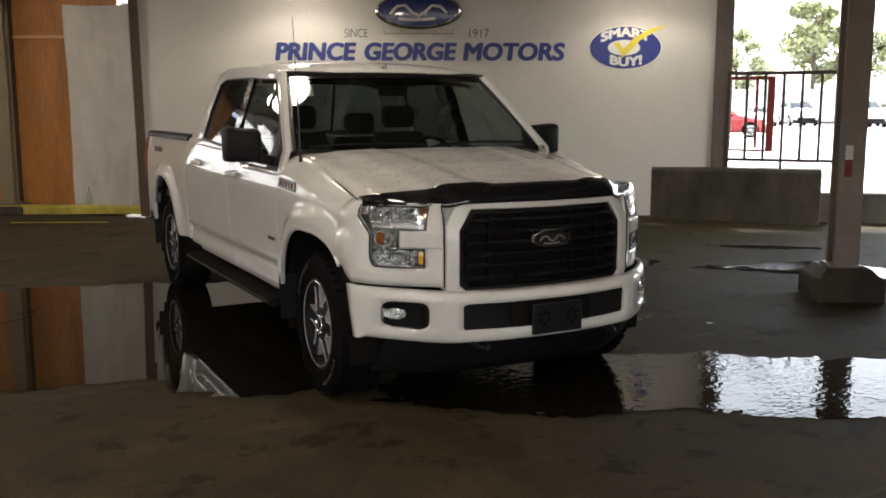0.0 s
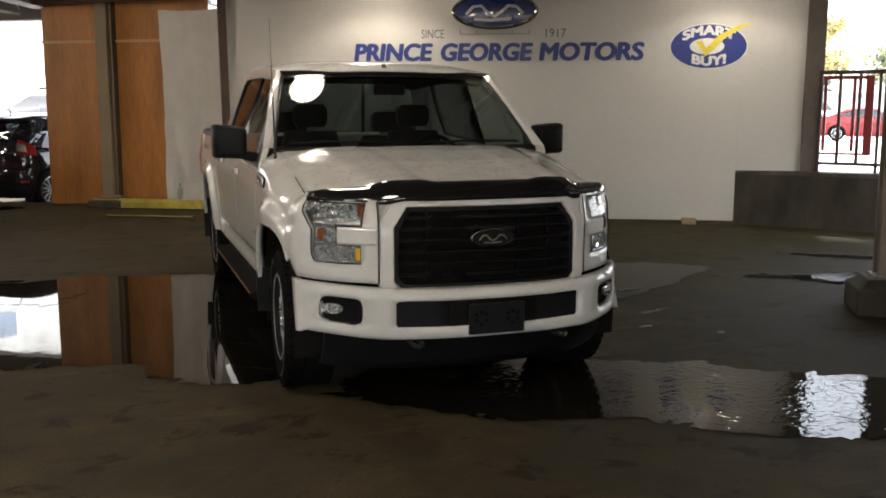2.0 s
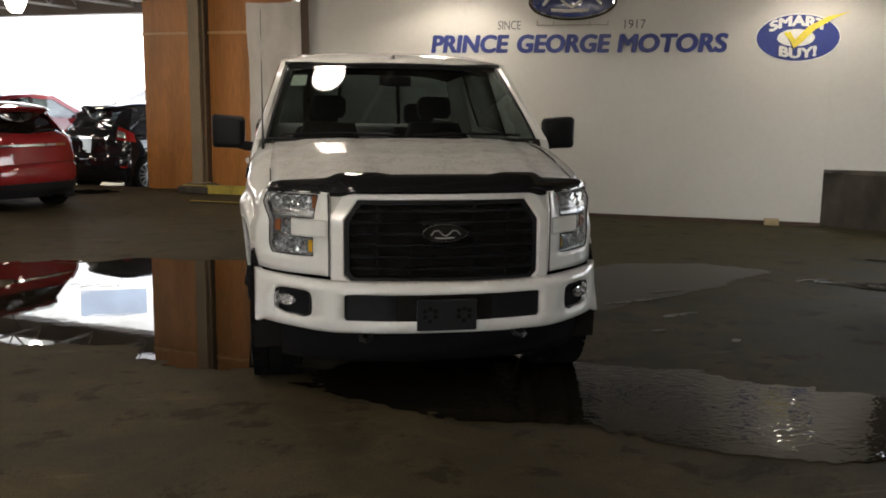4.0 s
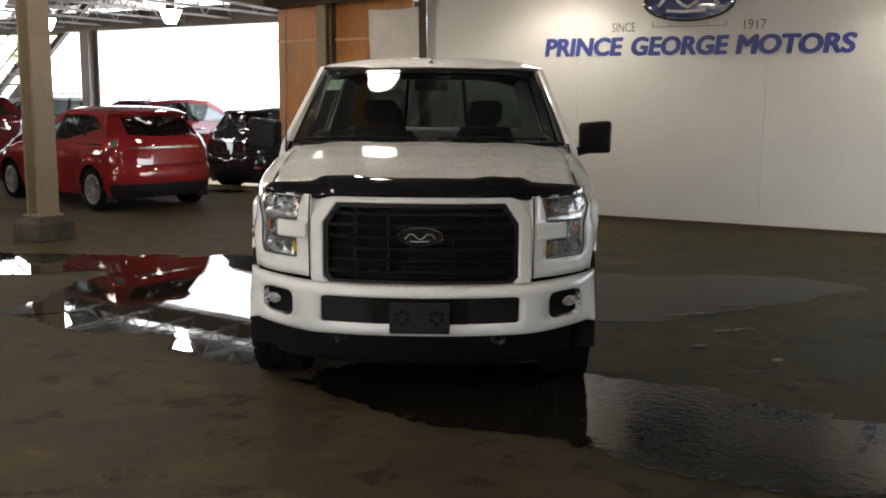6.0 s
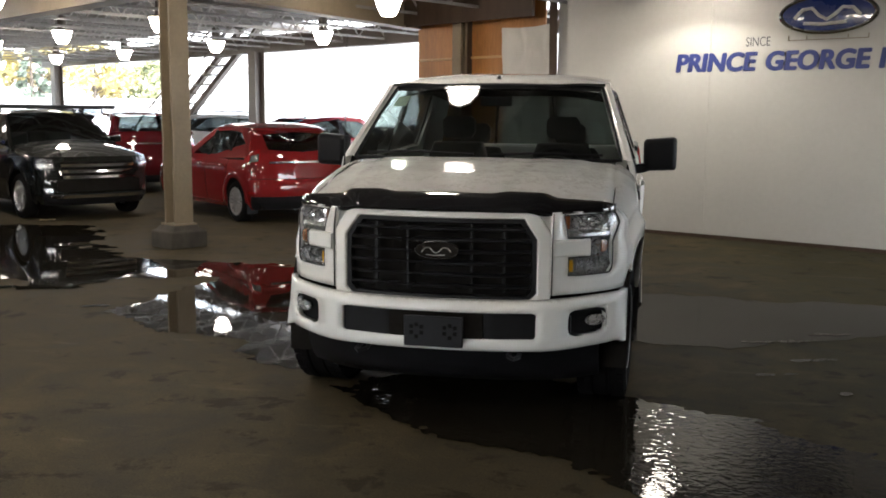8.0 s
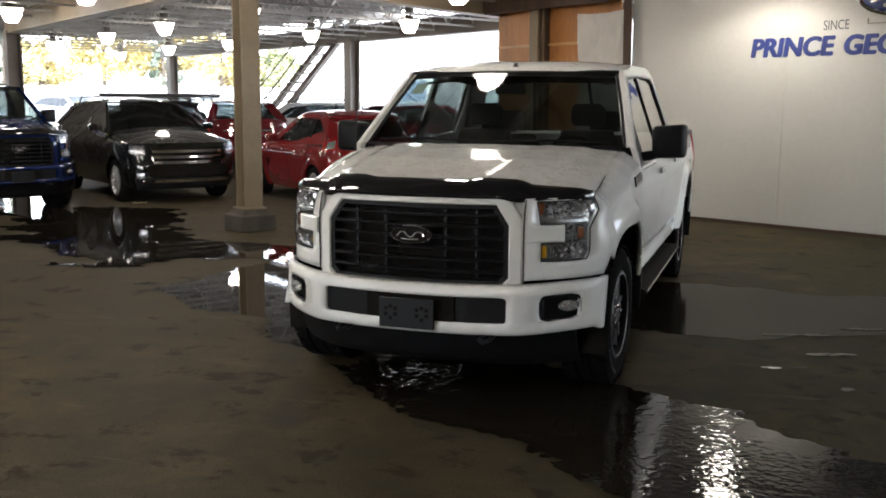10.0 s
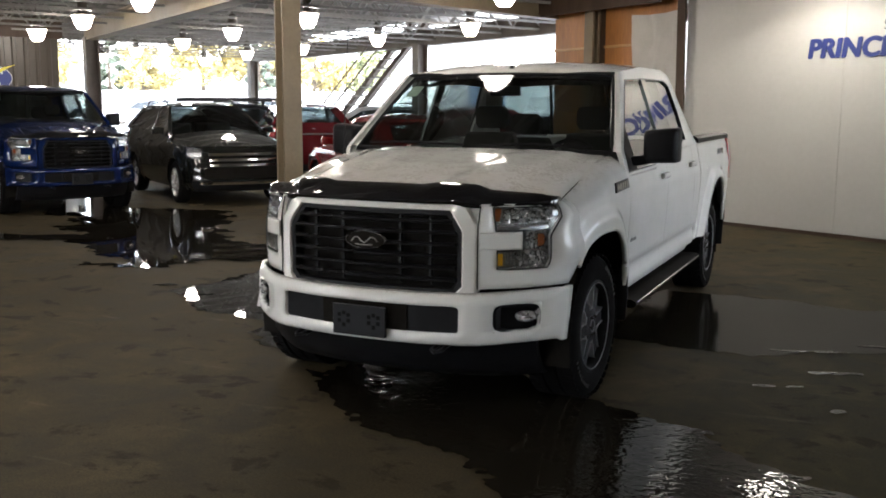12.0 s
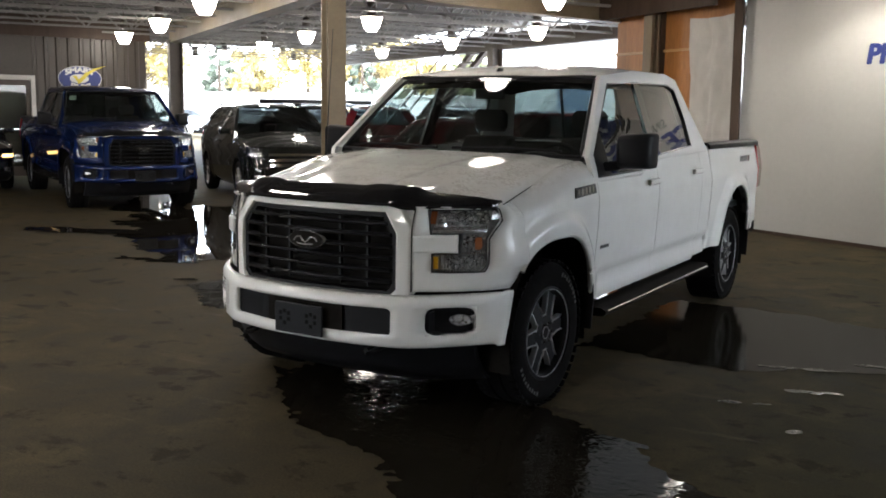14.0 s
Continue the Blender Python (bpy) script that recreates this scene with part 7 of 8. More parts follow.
    both("side_window", (pts + [c], [(k, (k + 1) % len(pts), len(pts)) for k in range(len(pts))]), M_PRIVACY, "dark side windows", 0)
    both("door_pillar", slab([[skin(y, z, 0.002) for y in (1.40, 1.50)] for z in np.linspace(0.965, 1.345, 6)], (-0.015, 0, 0)), M_GLOSSBLACK)
    both("door_pillar", slab([[skin(y, z, 0.002) for y in (2.16, 2.22)] for z in np.linspace(1.05, 1.34, 5)], (-0.015, 0, 0)), M_GLOSSBLACK)
    for y in (0.502, 1.452, 2.222):
        both("door_gap", tube([skin(y, z, 0.001) for z in np.linspace(0.24 if y < 2 else 0.70, 0.93, 9)], 0.004, 5), M_DARK)
    # screens
    wind = loft([[cap(True, s, z) for s in np.linspace(-0.88, 0.88, 17)] for z in np.linspace(0.95, 1.385, 9)], closed=False)
    part("windscreen", wind, M_GLASS, car, "tinted windscreen", smooth=60)
    for sg in (1, -1):
        part("pillar", loft([[cap(True, sg * s, z) for s in (0.87, 0.93, 1.0)] for z in np.linspace(0.93, 1.40, 9)], closed=False), paint, car, smooth=60)

    def ring(Q, off):
        out = []
        for (s0, z0), (s1, z1) in zip(Q, Q[1:] + Q[:1]):
            for t in np.linspace(0, 1, 9)[:-1]:
                out.append(cap(False, s0 + (s1 - s0) * t, z0 + (z1 - z0) * t, off))
        return out
    RO = [(-1.0, 1.02), (0.0, 1.02), (1.0, 1.02), (1.0, 1.358), (0.0, 1.358), (-1.0, 1.358)]
    RD = [(-0.44, 1.085), (0.0, 1.05), (0.44, 1.085), (0.55, 1.305), (0.0, 1.33), (-0.55, 1.305)]
    part("hatch_frame", loft([ring(RO, 0.0), ring(RD, 0.0), ring(RD, -0.02)]), paint, car, smooth=50)
    pts = ring(RD, -0.006)
    c = tuple(np.mean(pts, axis=0))
    screen_ = part("rear_screen", (pts + [c], [(k, (k + 1) % len(pts), len(pts)) for k in range(len(pts))]), M_PRIVACY, car, "dark rear screen", smooth=30)
    part("rear_wiper", tube([cap(False, 0.0, 1.05, 0.012), cap(False, -0.16, 1.09, 0.016), cap(False, -0.34, 1.10, 0.012)], 0.008, 5), M_PLASTIC, screen_)
    loops = []
    for z in (1.345, 1.36, 1.38, 1.40, 1.43, 1.455, 1.47, 1.476):
        half = [cap(True, s, z) for s in np.linspace(0, 1, 9)]
        yf, yr, cf, cr = ends(z)
        if z >= 1.39:
            half += [skin(y, z) for y in np.linspace(yf + cf, yr - cr, 9)[1:-1]]
        half += [cap(False, s, z) for s in np.linspace(1, 0, 9)]
        if z < 1.39:
            continue
        loops.append(half[1:-1] + [half[-1]] + [(-x, y, z_) for x, y, z_ in half[-2:0:-1]] + [half[0]])
    part("roof", loft(loops, True, False, True), paint, car, smooth=60)
    part("spoiler", slab([[cap(False, s, z, o) for s in np.linspace(-0.96, 0.96, 17)] for z, o in ((1.345, 0.0), (1.36, 0.012), (1.385, 0.01), (1.41, -0.01))], (0, -0.03, 0)), paint, car, smooth=50)
    part("aerial", tube([(0, 2.45, 1.47), (0, 2.52, 1.56), (0, 2.60, 1.66)], [0.012, 0.005, 0.003], 5), M_SATIN, car)
    part("cabin", join(box(-0.70, 0.70, 0.6, 2.8, 0.26, 0.80), *[box(x - 0.2, x + 0.2, y, y + 0.14, 0.6, 1.16) for x in (-0.36, 0.36) for y in (1.45, 2.3)], *[box(x - 0.1, x + 0.1, y + 0.02, y + 0.1, 1.18, 1.32) for x in (-0.36, 0.36) for y in (1.45, 2.3)]), M_CLOTH, car, bevel=0.04)
    part("underbody", join(box(-0.68, 0.68, -0.60, 3.0, 0.22, 0.36), box(-0.60, 0.60, -0.45, 0.45, 0.3, 0.66), box(-0.62, 0.62, 2.3, 2.85, 0.3, 0.78)), M_DARK, car)
    for sg in (1, -1):
        part("door_mirror", loft([[(sg * (0.90 + a * g), 0.80 + dy + 0.03 * a, 1.01 + b * g) for a, b in ((-0.10, -0.05), (-0.10, 0.05), (0.06, 0.07), (0.10, 0.03), (0.09, -0.05))] for dy, g in ((-0.06, 0.65), (0.0, 1.0), (0.06, 1.0), (0.07, 0.9))], True, True, True), paint, car, smooth=50)
        part("mirror_arm", tube([(sg * 0.76, 0.80, 0.96), (sg * 0.86, 0.80, 0.98)], 0.022, 6), M_PLASTIC, car)
        for y in (1.30, 2.08):
            part("door_handle", loft([[(sg * (skin(y + d, 0.83)[0] + a), y + d, 0.83 + b) for a, b in ((0.0, -0.014), (0.028, -0.01), (0.028, 0.01), (0.0, 0.014))] for d in (-0.09, 0.09)], True, True, True), paint, car, bevel=0.005)
        part("mud_flap", box(*sorted((sg * 0.66, sg * 0.83)), 2.49 + ar, 2.50 + ar, 0.14, 0.42), M_PLASTIC, car)
    car_wheels(car, R, hubs, 0.86, ar, 14, alloy)
    return car


def on_ground(x, y, deg):
    return pose(x, y, ground_z(x, y), rz=deg)


build_hatchback("bright red hatchback parked behind the near column", M_RED, on_ground(-6.29, 10.02, 229.5), M_ALLOYDIM)
build_hatchback("black hatchback parked beside the plywood sheeting", M_BLACKPAINT, on_ground(-1.58, 12.85, 135.4), M_DARKALLOY)
build_car("suv_car", "dark grey sport utility car with a chrome barred grille", M_GREY, on_ground(-7.75, 8.06, 56), SUV, glass=M_DEEPGLASS, chrome_grille=True)
build_car("suv_car", "dark red sport utility car seen from behind", M_DKRED, on_ground(-10.9, 14.7, 221), SUV)
wagon = build_car("suv_car", "black sport utility car with a flat roof box", M_BLACKPAINT, on_ground(-14.8, 14.3, -53), SUV)
part("roof_box", loft([[(sx * w, y, z) for sx, z in ((-1, 1.70), (-1, 1.76), (-0.8, 1.80), (0.8, 1.80), (1, 1.76), (1, 1.70))] for y, w in ((0.55, 0.20), (0.85, 0.42), (3.0, 0.46), (3.5, 0.30))], True, True, True), M_SATIN, wagon, "flat black roof box", smooth=40)
part("box_foot", join(*[box(sx * 0.36 - 0.03, sx * 0.36 + 0.03, y, y + 0.06, 1.60, 1.70) for sx in (-1, 1) for y in (1.5, 2.7)]), M_SATIN, wagon)
build_car("suv_car", "silver sport utility car standing outside the roof edge", M_SILVER, on_ground(-7.2, 17.4, 100), SUV)
build_car("sedan_car", "dark red sedan standing behind the two hatchbacks", M_DKRED, pose(-4.45, 15.3, 0.06, rz=135) @ Matrix.Scale(1.07, 4), SEDAN)
silver = build_car("suv_car", "silver sport utility car in the outside lot", M_SILVER, pose(-5.2, 21.0, 0.10, rz=-85) @ Matrix.Scale(1.15, 4), SUV, group="cars in the lot")
build_car("sedan_car", "dark sedan with one lit headlamp beside the office wall", M_BLACKPAINT, pose(-13.65, 5.72, 0, rz=62), SEDAN, lit=True)
pale = build_car("sedan_car", "pale sedan in the outside lot", M_SUNPAINT, pose(-20.5, 27.0, 0.03, rz=60), SEDAN, group="cars in the lot")
build_car("sedan_car", "red sedan parked across the outside lane", M_RED, pose(33.2, 30.1, 0.03, rz=47) @ Matrix.Scale(1.08, 4), SEDAN, group="cars in the lot")
rnd = random.Random(11)
for k in range(9):
    copy_thing(silver if k % 2 else pale, pose(-34 + k * 4.3, 30 + 3.5 * rnd.random() + k * 0.4, 0.03, rz=70 + 20 * rnd.random()))
for k in range(11):
    copy_thing(silver if k % 3 else pale, pose(51 + k * 2.1 - 6 * (k % 2), 52 - k * 2.9 + 3 * (k % 2), 0.03, rz=-35 + 8 * rnd.random()))
copy_thing(silver, on_ground(-16.8, 12.2, 60))


# ---- puddles ----
def water_material(name, ripple, fine=13):
    m = bpy.data.materials.new(name)
    m.use_nodes = True
    nt = m.node_tree
    p = nt.nodes["Principled BSDF"]
    mud = noise_tex(nt, 2.2, 6, 0.6)
    nt.links.new(mix_rgb(nt, mud, (0.016, 0.0138, 0.010), (0.009, 0.0077, 0.0056)), p.inputs["Base Color"])
    p.inputs["Roughness"].default_value = 0.015
    p.inputs["IOR"].default_value = 1.36
    w1, w3 = noise_tex(nt, fine, 1.5, 0.45, (1, 1.25, 1), 0.6), noise_tex(nt, 0.9, 3, 0.6)
    amt = ramp(nt, w3, [(0.44, (0.12, 0.12, 0.12)), (0.62, (1, 1, 1))])
    nt.links.new(bump(nt, math_node(nt, "MULTIPLY", w1, amt), ripple, 0.012), p.inputs["Normal"])
    return m


M_WATER = water_material("still_rain_water", 0.02)
M_RIPPLE = water_material("rippled_rain_water", 0.26, 21)
M_RIPPLE.node_tree.nodes["Principled BSDF"].inputs["Specular IOR Level"].default_value = 0.17


M_GLINT = water_material("broken_wet_spot", 0.9, 45)
M_FILM = water_material("thin_water_film", 0.02)
film_bsdf = M_FILM.node_tree.nodes["Principled BSDF"]
film_bsdf.inputs["Specular IOR Level"].default_value = 0.04
film_bsdf.inputs["Roughness"].default_value = 0.10


def seg_dist(px, py, ax, ay, bx, by):
    dx, dy = bx - ax, by - ay
    t = max(0.0, min(1.0, ((px - ax) * dx + (py - ay) * dy) / (dx * dx + dy * dy + 1e-9)))
    return math.hypot(px - ax - t * dx, py - ay - t * dy)


def inside_sd(px, py, poly):
    d, odd = 1e9, False
    for (ax, ay), (bx, by) in zip(poly, poly[1:] + poly[:1]):
        d = min(d, seg_dist(px, py, ax, ay, bx, by))
        if (ay > py) != (by > py) and px < (bx - ax) * (py - ay) / (by - ay) + ax:
            odd = not odd
    return d if odd else -d


def puddle_mesh(poly, rag, cell, seed, lift=0.004):
    """The wet outline with a ragged edge, cut out of a fine lattice."""
    x0, x1 = min(p[0] for p in poly) - 0.5, max(p[0] for p in poly) + 0.5
    y0, y1 = min(p[1] for p in poly) - 0.5, max(p[1] for p in poly) + 0.5
    nx, ny = int((x1 - x0) / cell) + 1, int((y1 - y0) / cell) + 1
    F = np.zeros((ny + 1, nx + 1))
    for j in range(ny + 1):
        for i in range(nx + 1):
            x, y = x0 + i * cell, y0 + j * cell
            n_ = noise.noise(Vector((x * 1.7, y * 2.3, seed))) + 0.55 * noise.noise(Vector((x * 4.6, y * 6.1, seed + 7))) + 0.48 * noise.noise(Vector((x * 11, y * 14, seed + 3))) + 0.34 * noise.noise(Vector((x * 25, y * 31, seed + 5)))
            F[j, i] = inside_sd(x, y, poly) + rag * n_
    # only the one connected sheet of water stays
    left, best = {(j, i) for j, i in zip(*np.where(F > 0))}, []
    while left:
        seed_ = left.pop()
        sheet_, todo = [seed_], [seed_]
        while todo:
            j, i = todo.pop()
            for c in ((j + 1, i), (j - 1, i), (j, i + 1), (j, i - 1)):
                if c in left:
                    left.remove(c)
                    sheet_.append(c)
                    todo.append(c)
        if len(sheet_) > len(best):
            for c in best:
                F[c] = -0.01
            best = sheet_
        else:
            for c in sheet_:
                F[c] = -0.01
    vs, fs, cache = [], [], {}

    def corner(i, j):
        k = (i, j)
        if k not in cache:
            x, y = x0 + i * cell, y0 + j * cell
            cache[k] = len(vs)
            vs.append((x, y, ground_z(x, y) + lift))
        return cache[k]

    def cut(i, j, k, l):
        key = (min((i, j), (k, l)), max((i, j), (k, l)))
        if key not in cache:
            a, b = F[j, i], F[l, k]
            t = a / (a - b)
            x, y = x0 + (i + (k - i) * t) * cell, y0 + (j + (l - j) * t) * cell
            cache[key] = len(vs)
            vs.append((x, y, ground_z(x, y) + lift))
        return cache[key]
    for j in range(ny):
        for i in range(nx):
            ring_ = [(i, j), (i + 1, j), (i + 1, j + 1), (i, j + 1)]
            face = []
            for (a, b), (c, d) in zip(ring_, ring_[1:] + ring_[:1]):
                if F[b, a] > 0:
                    face.append(corner(a, b))
                if (F[b, a] > 0) != (F[d, c] > 0):
                    face.append(cut(a, b, c, d))
            if len(face) > 2:
                fs.append(tuple(face))
    return vs, fs


def puddle(poly, rag, mt, word, cell, seed):
    ob = make("puddle", puddle_mesh(poly, rag, cell, 3.0 * seed + 1, 0.004 + 0.0008 * seed), mt, smooth=60)
    tagged(ob, word + " dark rain puddle lying on the concrete floor", "puddle", kind="structure")


puddle([(-3.2, 1.3), (-3.1, 2.2), (-2.95, 3.7), (-2.1, 4.1), (-0.6, 3.6), (0.2, 3.35), (0.25, 2.9), (0.22, 2.2), (0.25, 1.30), (0.1, 1.15), (-0.5, 0.9), (-0.95, 0.0), (-1.35, 0.15), (-1.75, 0.62), (-2.3, 0.75), (-2.8, 0.95)], 0.13, M_WATER, "still", 0.024, 0)
puddle([(0.62, 3.3), (1.25, 3.25), (2.2, 3.1), (3.3, 3.2), (3.8, 2.6), (2.8, 1.9), (1.7, 1.25), (1.2, 1.26), (0.6, 1.28)], 0.10, M_FILM, "thin film", 0.024, 1)
puddle([(-0.75, -0.25), (-0.25, 0.25), (0.5, 0.2), (0.95, -0.15), (1.4, -0.35), (1.7, -0.52), (2.2, -0.95), (2.9, -1.35), (2.6, -1.75), (1.75, -1.9), (1.25, -1.72), (0.85, -1.38), (0.35, -1.1), (-0.2, -0.95)], 0.15, M_RIPPLE, "rippled", 0.024, 2)
puddle([(-5.0, 4.1), (-3.4, 4.05), (-2.1, 3.75), (-2.3, 2.75), (-3.2, 3.0), (-3.9, 2.7), (-4.6, 3.3)], 0.22, M_WATER, "still", 0.05, 3)
puddle([(-8.0, 4.7), (-8.0, 6.4), (-6.9, 6.7), (-6.3, 6.2), (-5.2, 4.7), (-4.3, 3.7), (-3.9, 2.9), (-4.1, 2.2), (-4.8, 2.2), (-5.5, 2.75), (-6.5, 3.3)], 0.42, M_WATER, "still", 0.045, 4)
puddle([(-7.9, 2.98), (-6.6, 3.6), (-6.0, 3.5), (-6.3, 3.25), (-7.6, 2.72)], 0.14, M_WATER, "thin", 0.04, 9)
puddle([(4.55, 3.58), (5.25, 3.06), (5.98, 2.48), (5.93, 2.38), (5.2, 2.95), (4.5, 3.42)], 0.07, M_WATER, "thin", 0.05, 5)
puddle([(3.9, 2.14), (4.35, 1.98), (4.78, 1.93), (5.10, 1.84), (5.4, 1.2), (5.2, 0.75), (4.9, 0.80), (4.5, 1.28), (4.45, 1.45), (4.25, 1.68), (3.95, 2.0)], 0.09, M_RIPPLE, "thin rippled", 0.02, 6)
puddle([(-8.7, 5.0), (-7.5, 5.3), (-9.6, 7.6), (-10.4, 7.1)], 0.15, M_WATER, "still", 0.05, 7)
puddle([(-5.6, 10.3), (-4.3, 10.0), (-3.2, 9.9), (-3.0, 9.6), (-4.1, 9.65), (-5.3, 9.8)], 0.15, M_WATER, "thin", 0.05, 8)

# small ragged wet spots round the truck
SPOTS_WET = [(1.80, 0.55, 0.07, 0.03), (1.95, 0.60, 0.05, 0.02), (2.08, 0.98, 0.06, 0.025), (2.22, 1.03, 0.07, 0.02), (2.2, 0.22, 0.035, 0.03), (1.85, 1.47, 0.12, 0.02), (2.12, 1.55, 0.10, 0.018), (2.4, 1.85, 0.14, 0.02),
             (-2.9, 1.3, 0.12, 0.06), (-3.42, 1.5, 0.10, 0.05), (4.95, 3.2, 0.25, 0.03), (3.95, 2.15, 0.2, 0.03)]
for k, (x, y, a, b) in enumerate(SPOTS_WET):
    ring_ = [(x + a * math.cos(q) + 0.4 * b * math.sin(q), y + b * math.sin(q) + 0.3 * a * math.cos(q)) for q in np.linspace(0, 2 * math.pi, 15)[:-1]]
    spot = make("puddle", puddle_mesh(ring_, 0.045, 0.008, 31.0 + 5 * k, 0.0075), M_GLINT if x > 1 else M_WATER, smooth=60)
    tagged(spot, "small ragged wet spot lying on the concrete floor", "puddle", kind="structure")

# ---- stairs outside the roof edge ----
stairs = thing("outdoor_stairs", "grey steel open-tread stairs outside the parkade", "stairs")
s0, s1 = Vector((-11.75, 16.9, 0.3)), Vector((-9.3, 18.3, 3.9))
side_ = Vector((0.78, -0.62, 0)) * 0.95
for off in (Vector((0, 0, 0)), side_):
    part("stringer", tube([s0 + off, s1 + off], 0.09, 4), M_GREYSTEEL, stairs, smooth=0)
    part("handrail", tube([s0 + off + Vector((0, 0, 0.95)), s1 + off + Vector((0, 0, 0.95))], 0.025, 6), M_GREYSTEEL, stairs)
for k in range(15):
    p = s0.lerp(s1, (k + 0.5) / 15)
    d = Vector((0.87, 0.5, 0)) * 0.14
    part("tread", prism([p - d, p + d, p + d + side_, p - d + side_], (0, 0, 0.035)), M_GREYSTEEL, stairs)
part("landing", box(-9.6, -7.8, 16.5, 19.2, 3.82, 3.9), M_GREYSTEEL, stairs)

# ---- house across the lot ----
house = thing("house", "white house with lapped siding and a blue-grey window", "house", pose(-6.5, 30.5, 0, rz=8))
part("wall", box(-9, 9, 0, 8, 0, 7.6), M_HOUSEWALL, house)
for k in range(38):
    part("lap_board", loft([[(x, -0.004, k * 0.2), (x, -0.03, k * 0.2 + 0.004), (x, -0.008, k * 0.2 + 0.196), (x, 0.0, k * 0.2 + 0.196)] for x in (-9.0, 9.0)], True, True, True), M_HOUSEWALL, house, smooth=0)
part("roof", loft([[(-9.6, -0.6, 7.6), (9.6, -0.6, 7.6), (9.6, 8.6, 7.6), (-9.6, 8.6, 7.6)], [(-9.6, 4, 10.2), (9.6, 4, 10.2), (9.6, 4.01, 10.2), (-9.6, 4.01, 10.2)]], True, True, True), M_ROOF, house, smooth=0)
win = part("window", box(-1.3, 1.3, -0.05, 0.02, 5.4, 6.6), M_WHITEFRAME, house)
part("pane", box(-1.15, 1.15, -0.06, -0.045, 5.52, 6.48), M_HOUSEPANE, win)
win = part("window", box(-6.3, -4.6, -0.05, 0.02, 1.2, 2.6), M_WHITEFRAME, house)
part("pane", box(-6.18, -4.72, -0.06, -0.045, 1.32, 2.48), M_HOUSEPANE, win)

# ---- trees ----
def leaf_material(name, a, b):
    m = surface(name, a, rough=0.6, dark=0.6, big=0.6, fine=5, wear=0.4, bumps=0.0)
    nt = m.node_tree
    p = nt.nodes["Principled BSDF"]
    geo = nt.nodes.new("ShaderNodeNewGeometry")
    old = p.inputs["Base Color"].links[0].from_socket
    nt.links.new(mix_rgb(nt, geo.outputs["Random Per Island"], old, b), p.inputs["Base Color"])
    return m


M_BARK = surface("grey_bark", (0.10, 0.08, 0.06), rough=0.9, fine=12, bumps=0.5, bdist=0.02)
M_LEAFY = leaf_material("yellow_autumn_leaves", (0.42, 0.35, 0.14), (0.36, 0.29, 0.11))
M_LEAFG = leaf_material("green_leaves", (0.16, 0.19, 0.10), (0.24, 0.25, 0.11))
M_LEAFD = leaf_material("dark_conifer_needles", (0.09, 0.115, 0.085), (0.12, 0.15, 0.11))


def tree(label, leaf, seed, h, spread, conifer=False):
    rg_ = random.Random(seed)
    ob = thing("tree", label, "tree")
    trunk = [tube([(0, 0, -0.1), (0.05, 0.02, h * 0.3), (0.0, 0.1, h * 0.62), (0.05, 0.05, h * 0.95)], [h * 0.022, h * 0.018, h * 0.011, h * 0.003], 8)]
    tips = []
    n_l = 26 if conifer else 16
    for k in range(n_l):
        z = h * (0.16 + 0.78 * k / n_l) if conifer else h * (0.28 + 0.55 * rg_.random())
        a = k * 2.4 + rg_.random()
        L = spread * ((1.0 - k / n_l) * 0.95 + 0.08) if conifer else spread * (0.55 + 0.45 * rg_.random()) * math.sin(math.pi * min(1, (z / h) * 0.9 + 0.12))
        tip = (L * math.cos(a), L * math.sin(a), z + (-0.12 * L if conifer else L * 0.45))
        mid = (tip[0] * 0.5, tip[1] * 0.5, z + (0 if conifer else L * 0.3))
        trunk.append(tube([(0, 0, z), mid, tip], [h * 0.007, h * 0.004, h * 0.0015], 5))
        tips.append((Vector(mid), Vector(tip), L))
    part("trunk", join(*trunk), M_BARK, ob, smooth=60)
    vs, fs = [], []
    for mid, tip, L in tips:
        for q in range(230 if not conifer else 130):
            base = mid.lerp(tip, rg_.random() ** 0.7)
            r_ = (0.42 if not conifer else 0.2) * L * rg_.random() ** 0.5
            p = base + Vector((rg_.gauss(0, 1), rg_.gauss(0, 1), rg_.gauss(0, 0.7))).normalized() * r_
            u_ = Vector((rg_.gauss(0, 1), rg_.gauss(0, 1), rg_.gauss(0, 1))).normalized()
            w_v = u_.orthogonal().normalized()
            s = h * 0.020 * (0.6 + rg_.random())
            k0 = len(vs)
            vs += [p - u_ * s, p + w_v * s * 0.6, p + u_ * s, p - w_v * s * 0.6]
            fs.append((k0, k0 + 1, k0 + 2, k0 + 3))
    part("crown", (vs, fs), leaf, ob, smooth=0)
    return ob


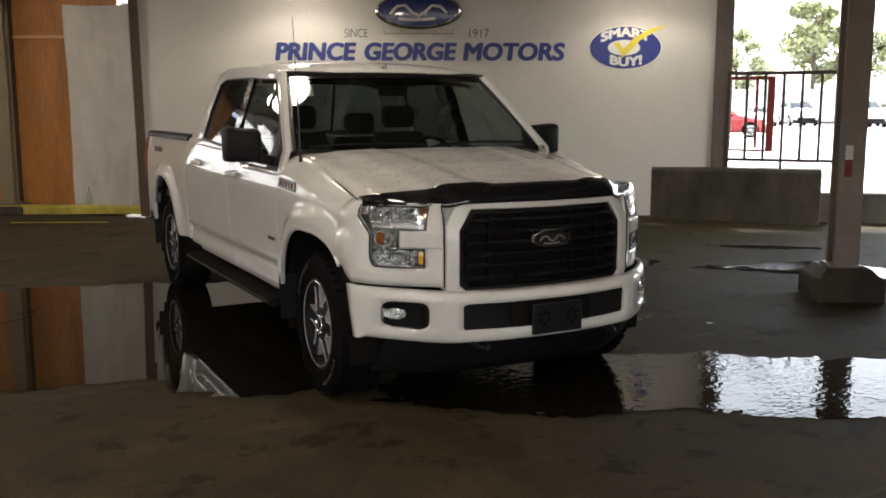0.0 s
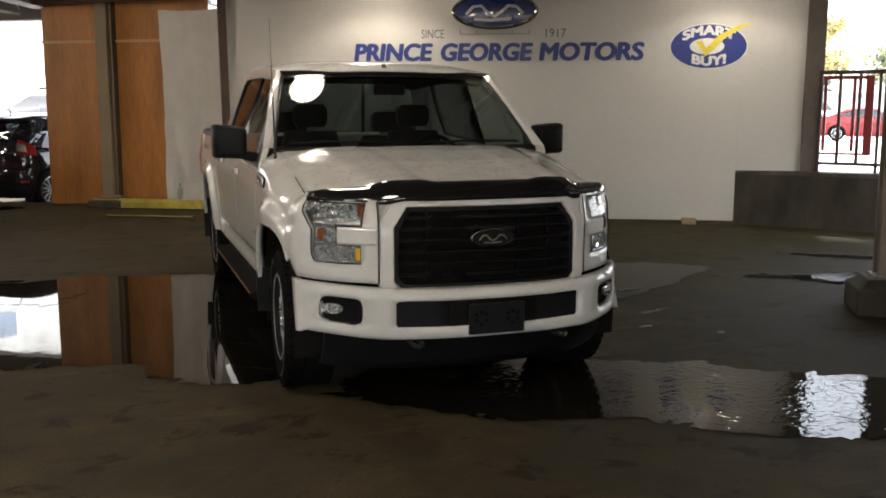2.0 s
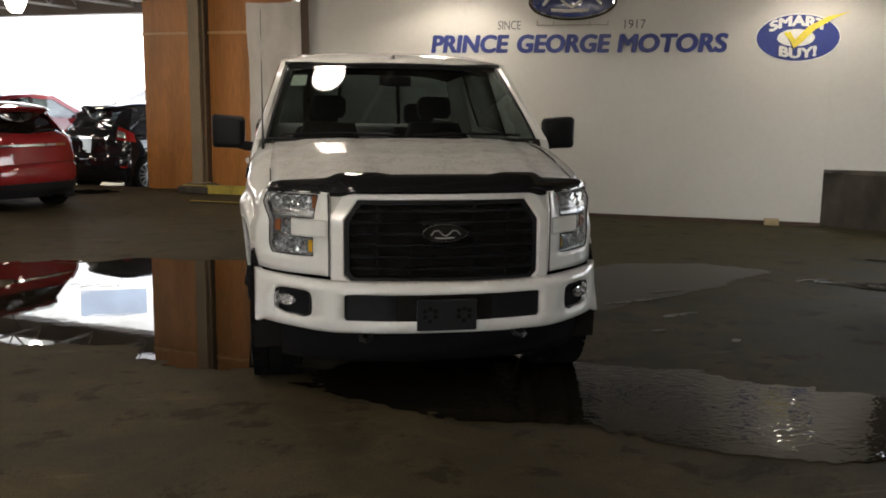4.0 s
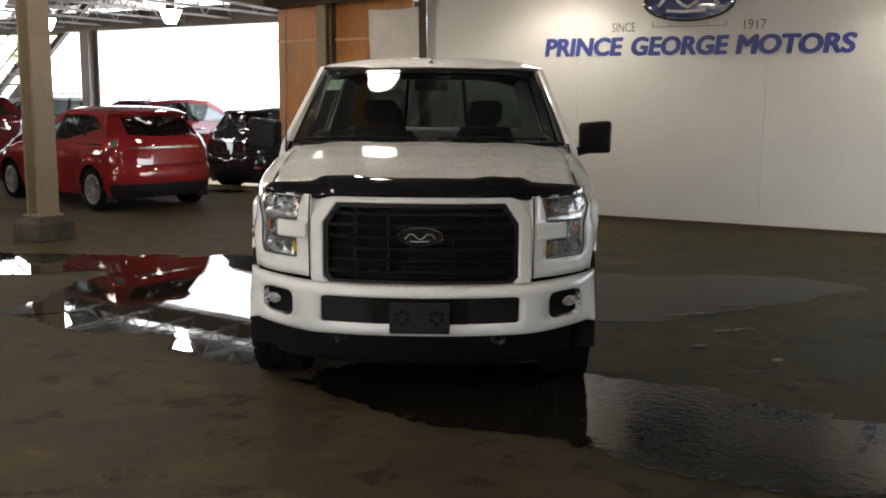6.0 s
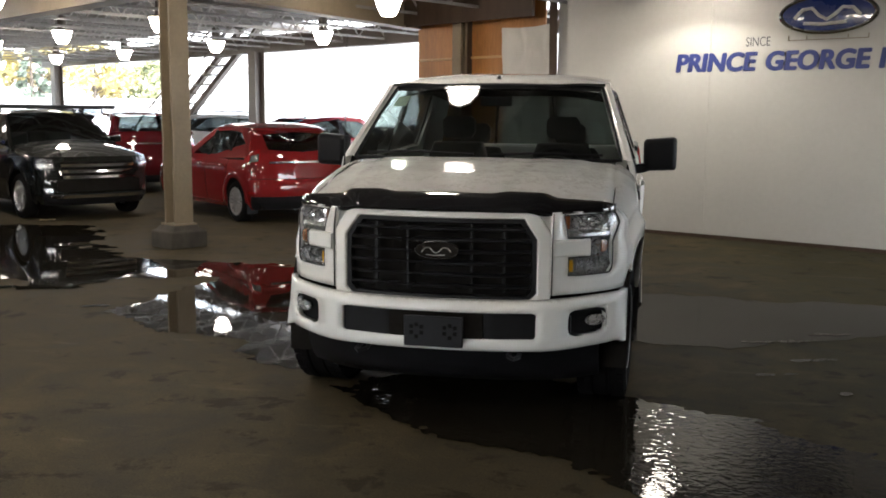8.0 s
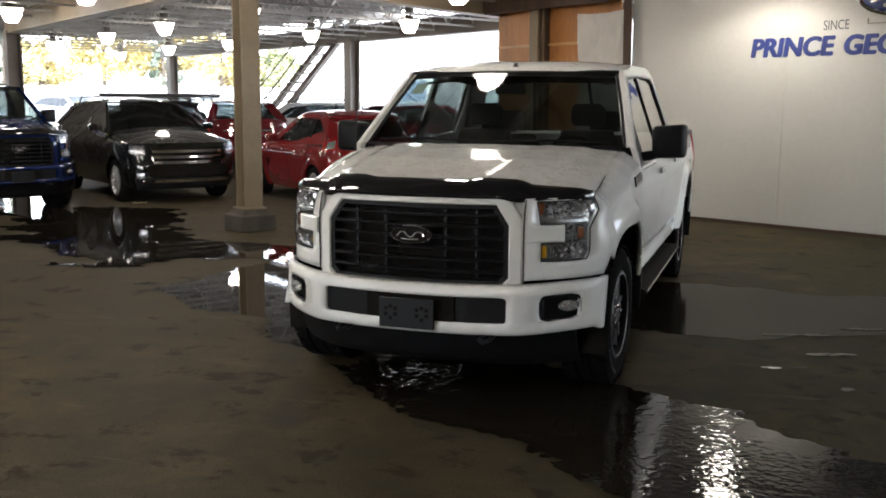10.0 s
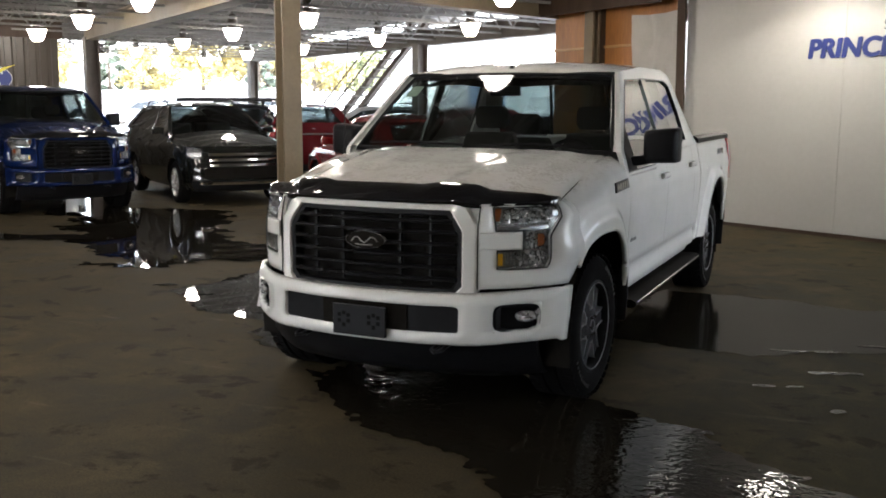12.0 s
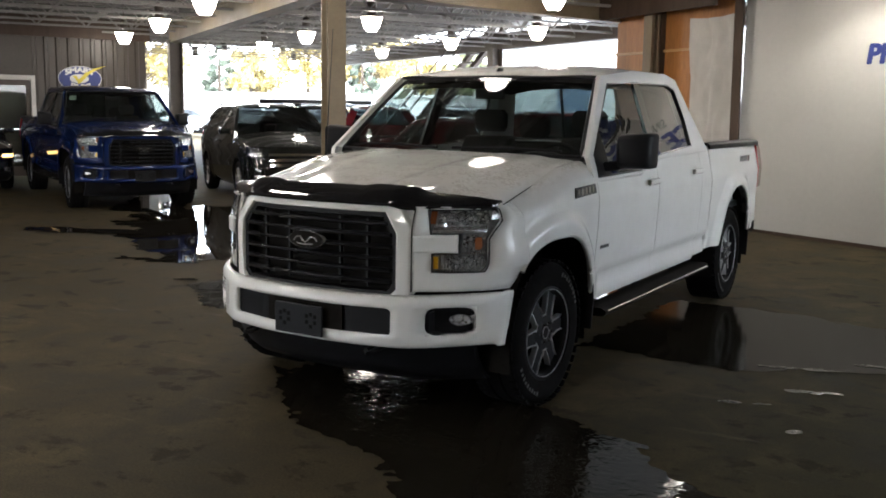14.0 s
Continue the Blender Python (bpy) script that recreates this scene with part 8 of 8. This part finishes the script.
t_y = tree("yellow autumn tree beyond the lot", M_LEAFY, 1, 8.0, 3.0)
t_y.matrix_basis = pose(-62, 66, 0)
t_g = tree("green broadleaf tree beyond the lot", M_LEAFG, 2, 8.5, 3.0)
t_g.matrix_basis = pose(-44, 78, 0)
t_c = tree("dark conifer beyond the lot", M_LEAFD, 3, 10.0, 2.2, True)
t_c.matrix_basis = pose(-53, 72, 0)
rnd = random.Random(5)
SPOTS = [(t_y, -78, 52), (t_y, -74, 58), (t_y, -70, 60), (t_c, -66, 66), (t_y, -58, 70), (t_y, -54, 75), (t_y, -83, 46), (t_c, -80, 52), (t_g, -37, 80), (t_y, -48, 74), (t_g, -30, 84),
         (t_g, -22, 86), (t_c, -33, 84), (t_g, -14, 88), (t_y, 55, 78), (t_y, 62, 72), (t_g, 66, 64), (t_y, 50, 84), (t_g, 58, 76), (t_g, 76, 54), (t_g, 72, 60), (t_c, 64, 74), (t_g, 47, 80), (t_y, 80, 50)]
for src_, x, y in SPOTS:
    s = 1.0 + 0.5 * rnd.random()
    ob = copy_thing(src_, pose(x, y, 0, rz=360 * rnd.random()) @ Matrix.Scale(s, 4))
for k, (x, y, deg, L) in enumerate(((-58, 58, 36, 60), (52, 62, -40, 60))):
    shed = thing("shed", "long low white shed at the far side of the lot", "shed", pose(x, y, 0, rz=deg))
    part("wall", box(-L / 2, L / 2, 0, 8, 0, 2.7), M_HOUSEWALL, shed)
    part("roof", box(-L / 2 - 0.3, L / 2 + 0.3, -0.4, 8.4, 2.704, 2.9), M_HOUSEWALL, shed, "pale flat roof")
    part("plinth", box(-L / 2 - 0.02, L / 2 + 0.02, -0.02, 8.02, 0.0, 0.25), M_CONC, shed)

# ---- small things ----
M_BLOCK = surface("pale_raw_timber", (0.42, 0.33, 0.18), rough=0.75, big=6, fine=60, bumps=0.2)
bottle = thing("water_bottle", "clear plastic water bottle standing by the kerb", "bottle", pose(-0.92, 8.86, ground_z(-0.92, 8.86) + 0.0))
part("bottle_body", lathe([(0.0, 0.0), (0.05, 0.0), (0.055, 0.02), (0.05, 0.10), (0.055, 0.2), (0.05, 0.26), (0.02, 0.32), (0.018, 0.34)], 16), M_DOORGLASS, bottle, smooth=50)
part("cap", lathe([(0.0, 0.37), (0.02, 0.37), (0.021, 0.335), (0.0, 0.335)], 12), M_SIGNBLUE, bottle)

block = make("timber_block", box(-0.09, 0.09, -0.045, 0.045, 0.0, 0.085), M_BLOCK, bevel=0.006)
block.matrix_basis = Matrix.Translation((5.45, 5.58, ground_z(5.45, 5.58))) @ Matrix.Rotation(WA, 4, "Z")
tagged(block, "short pale timber block lying against the white wall", "wood block")
scrap = make("paper_scrap", slab([[(x, y, 0.012 + 0.02 * noise.noise(Vector((x * 14, y * 14, 3)))) for x in np.linspace(-0.11, 0.11, 8)] for y in np.linspace(-0.07, 0.07, 6)], (0, 0, -0.002)), M_BLOCK, smooth=40)
scrap.matrix_basis = pose(-7.65, 7.1, ground_z(-7.65, 7.1) + 0.01, rz=25)
tagged(scrap, "crumpled pale scrap lying on the floor by the cars", "scrap")
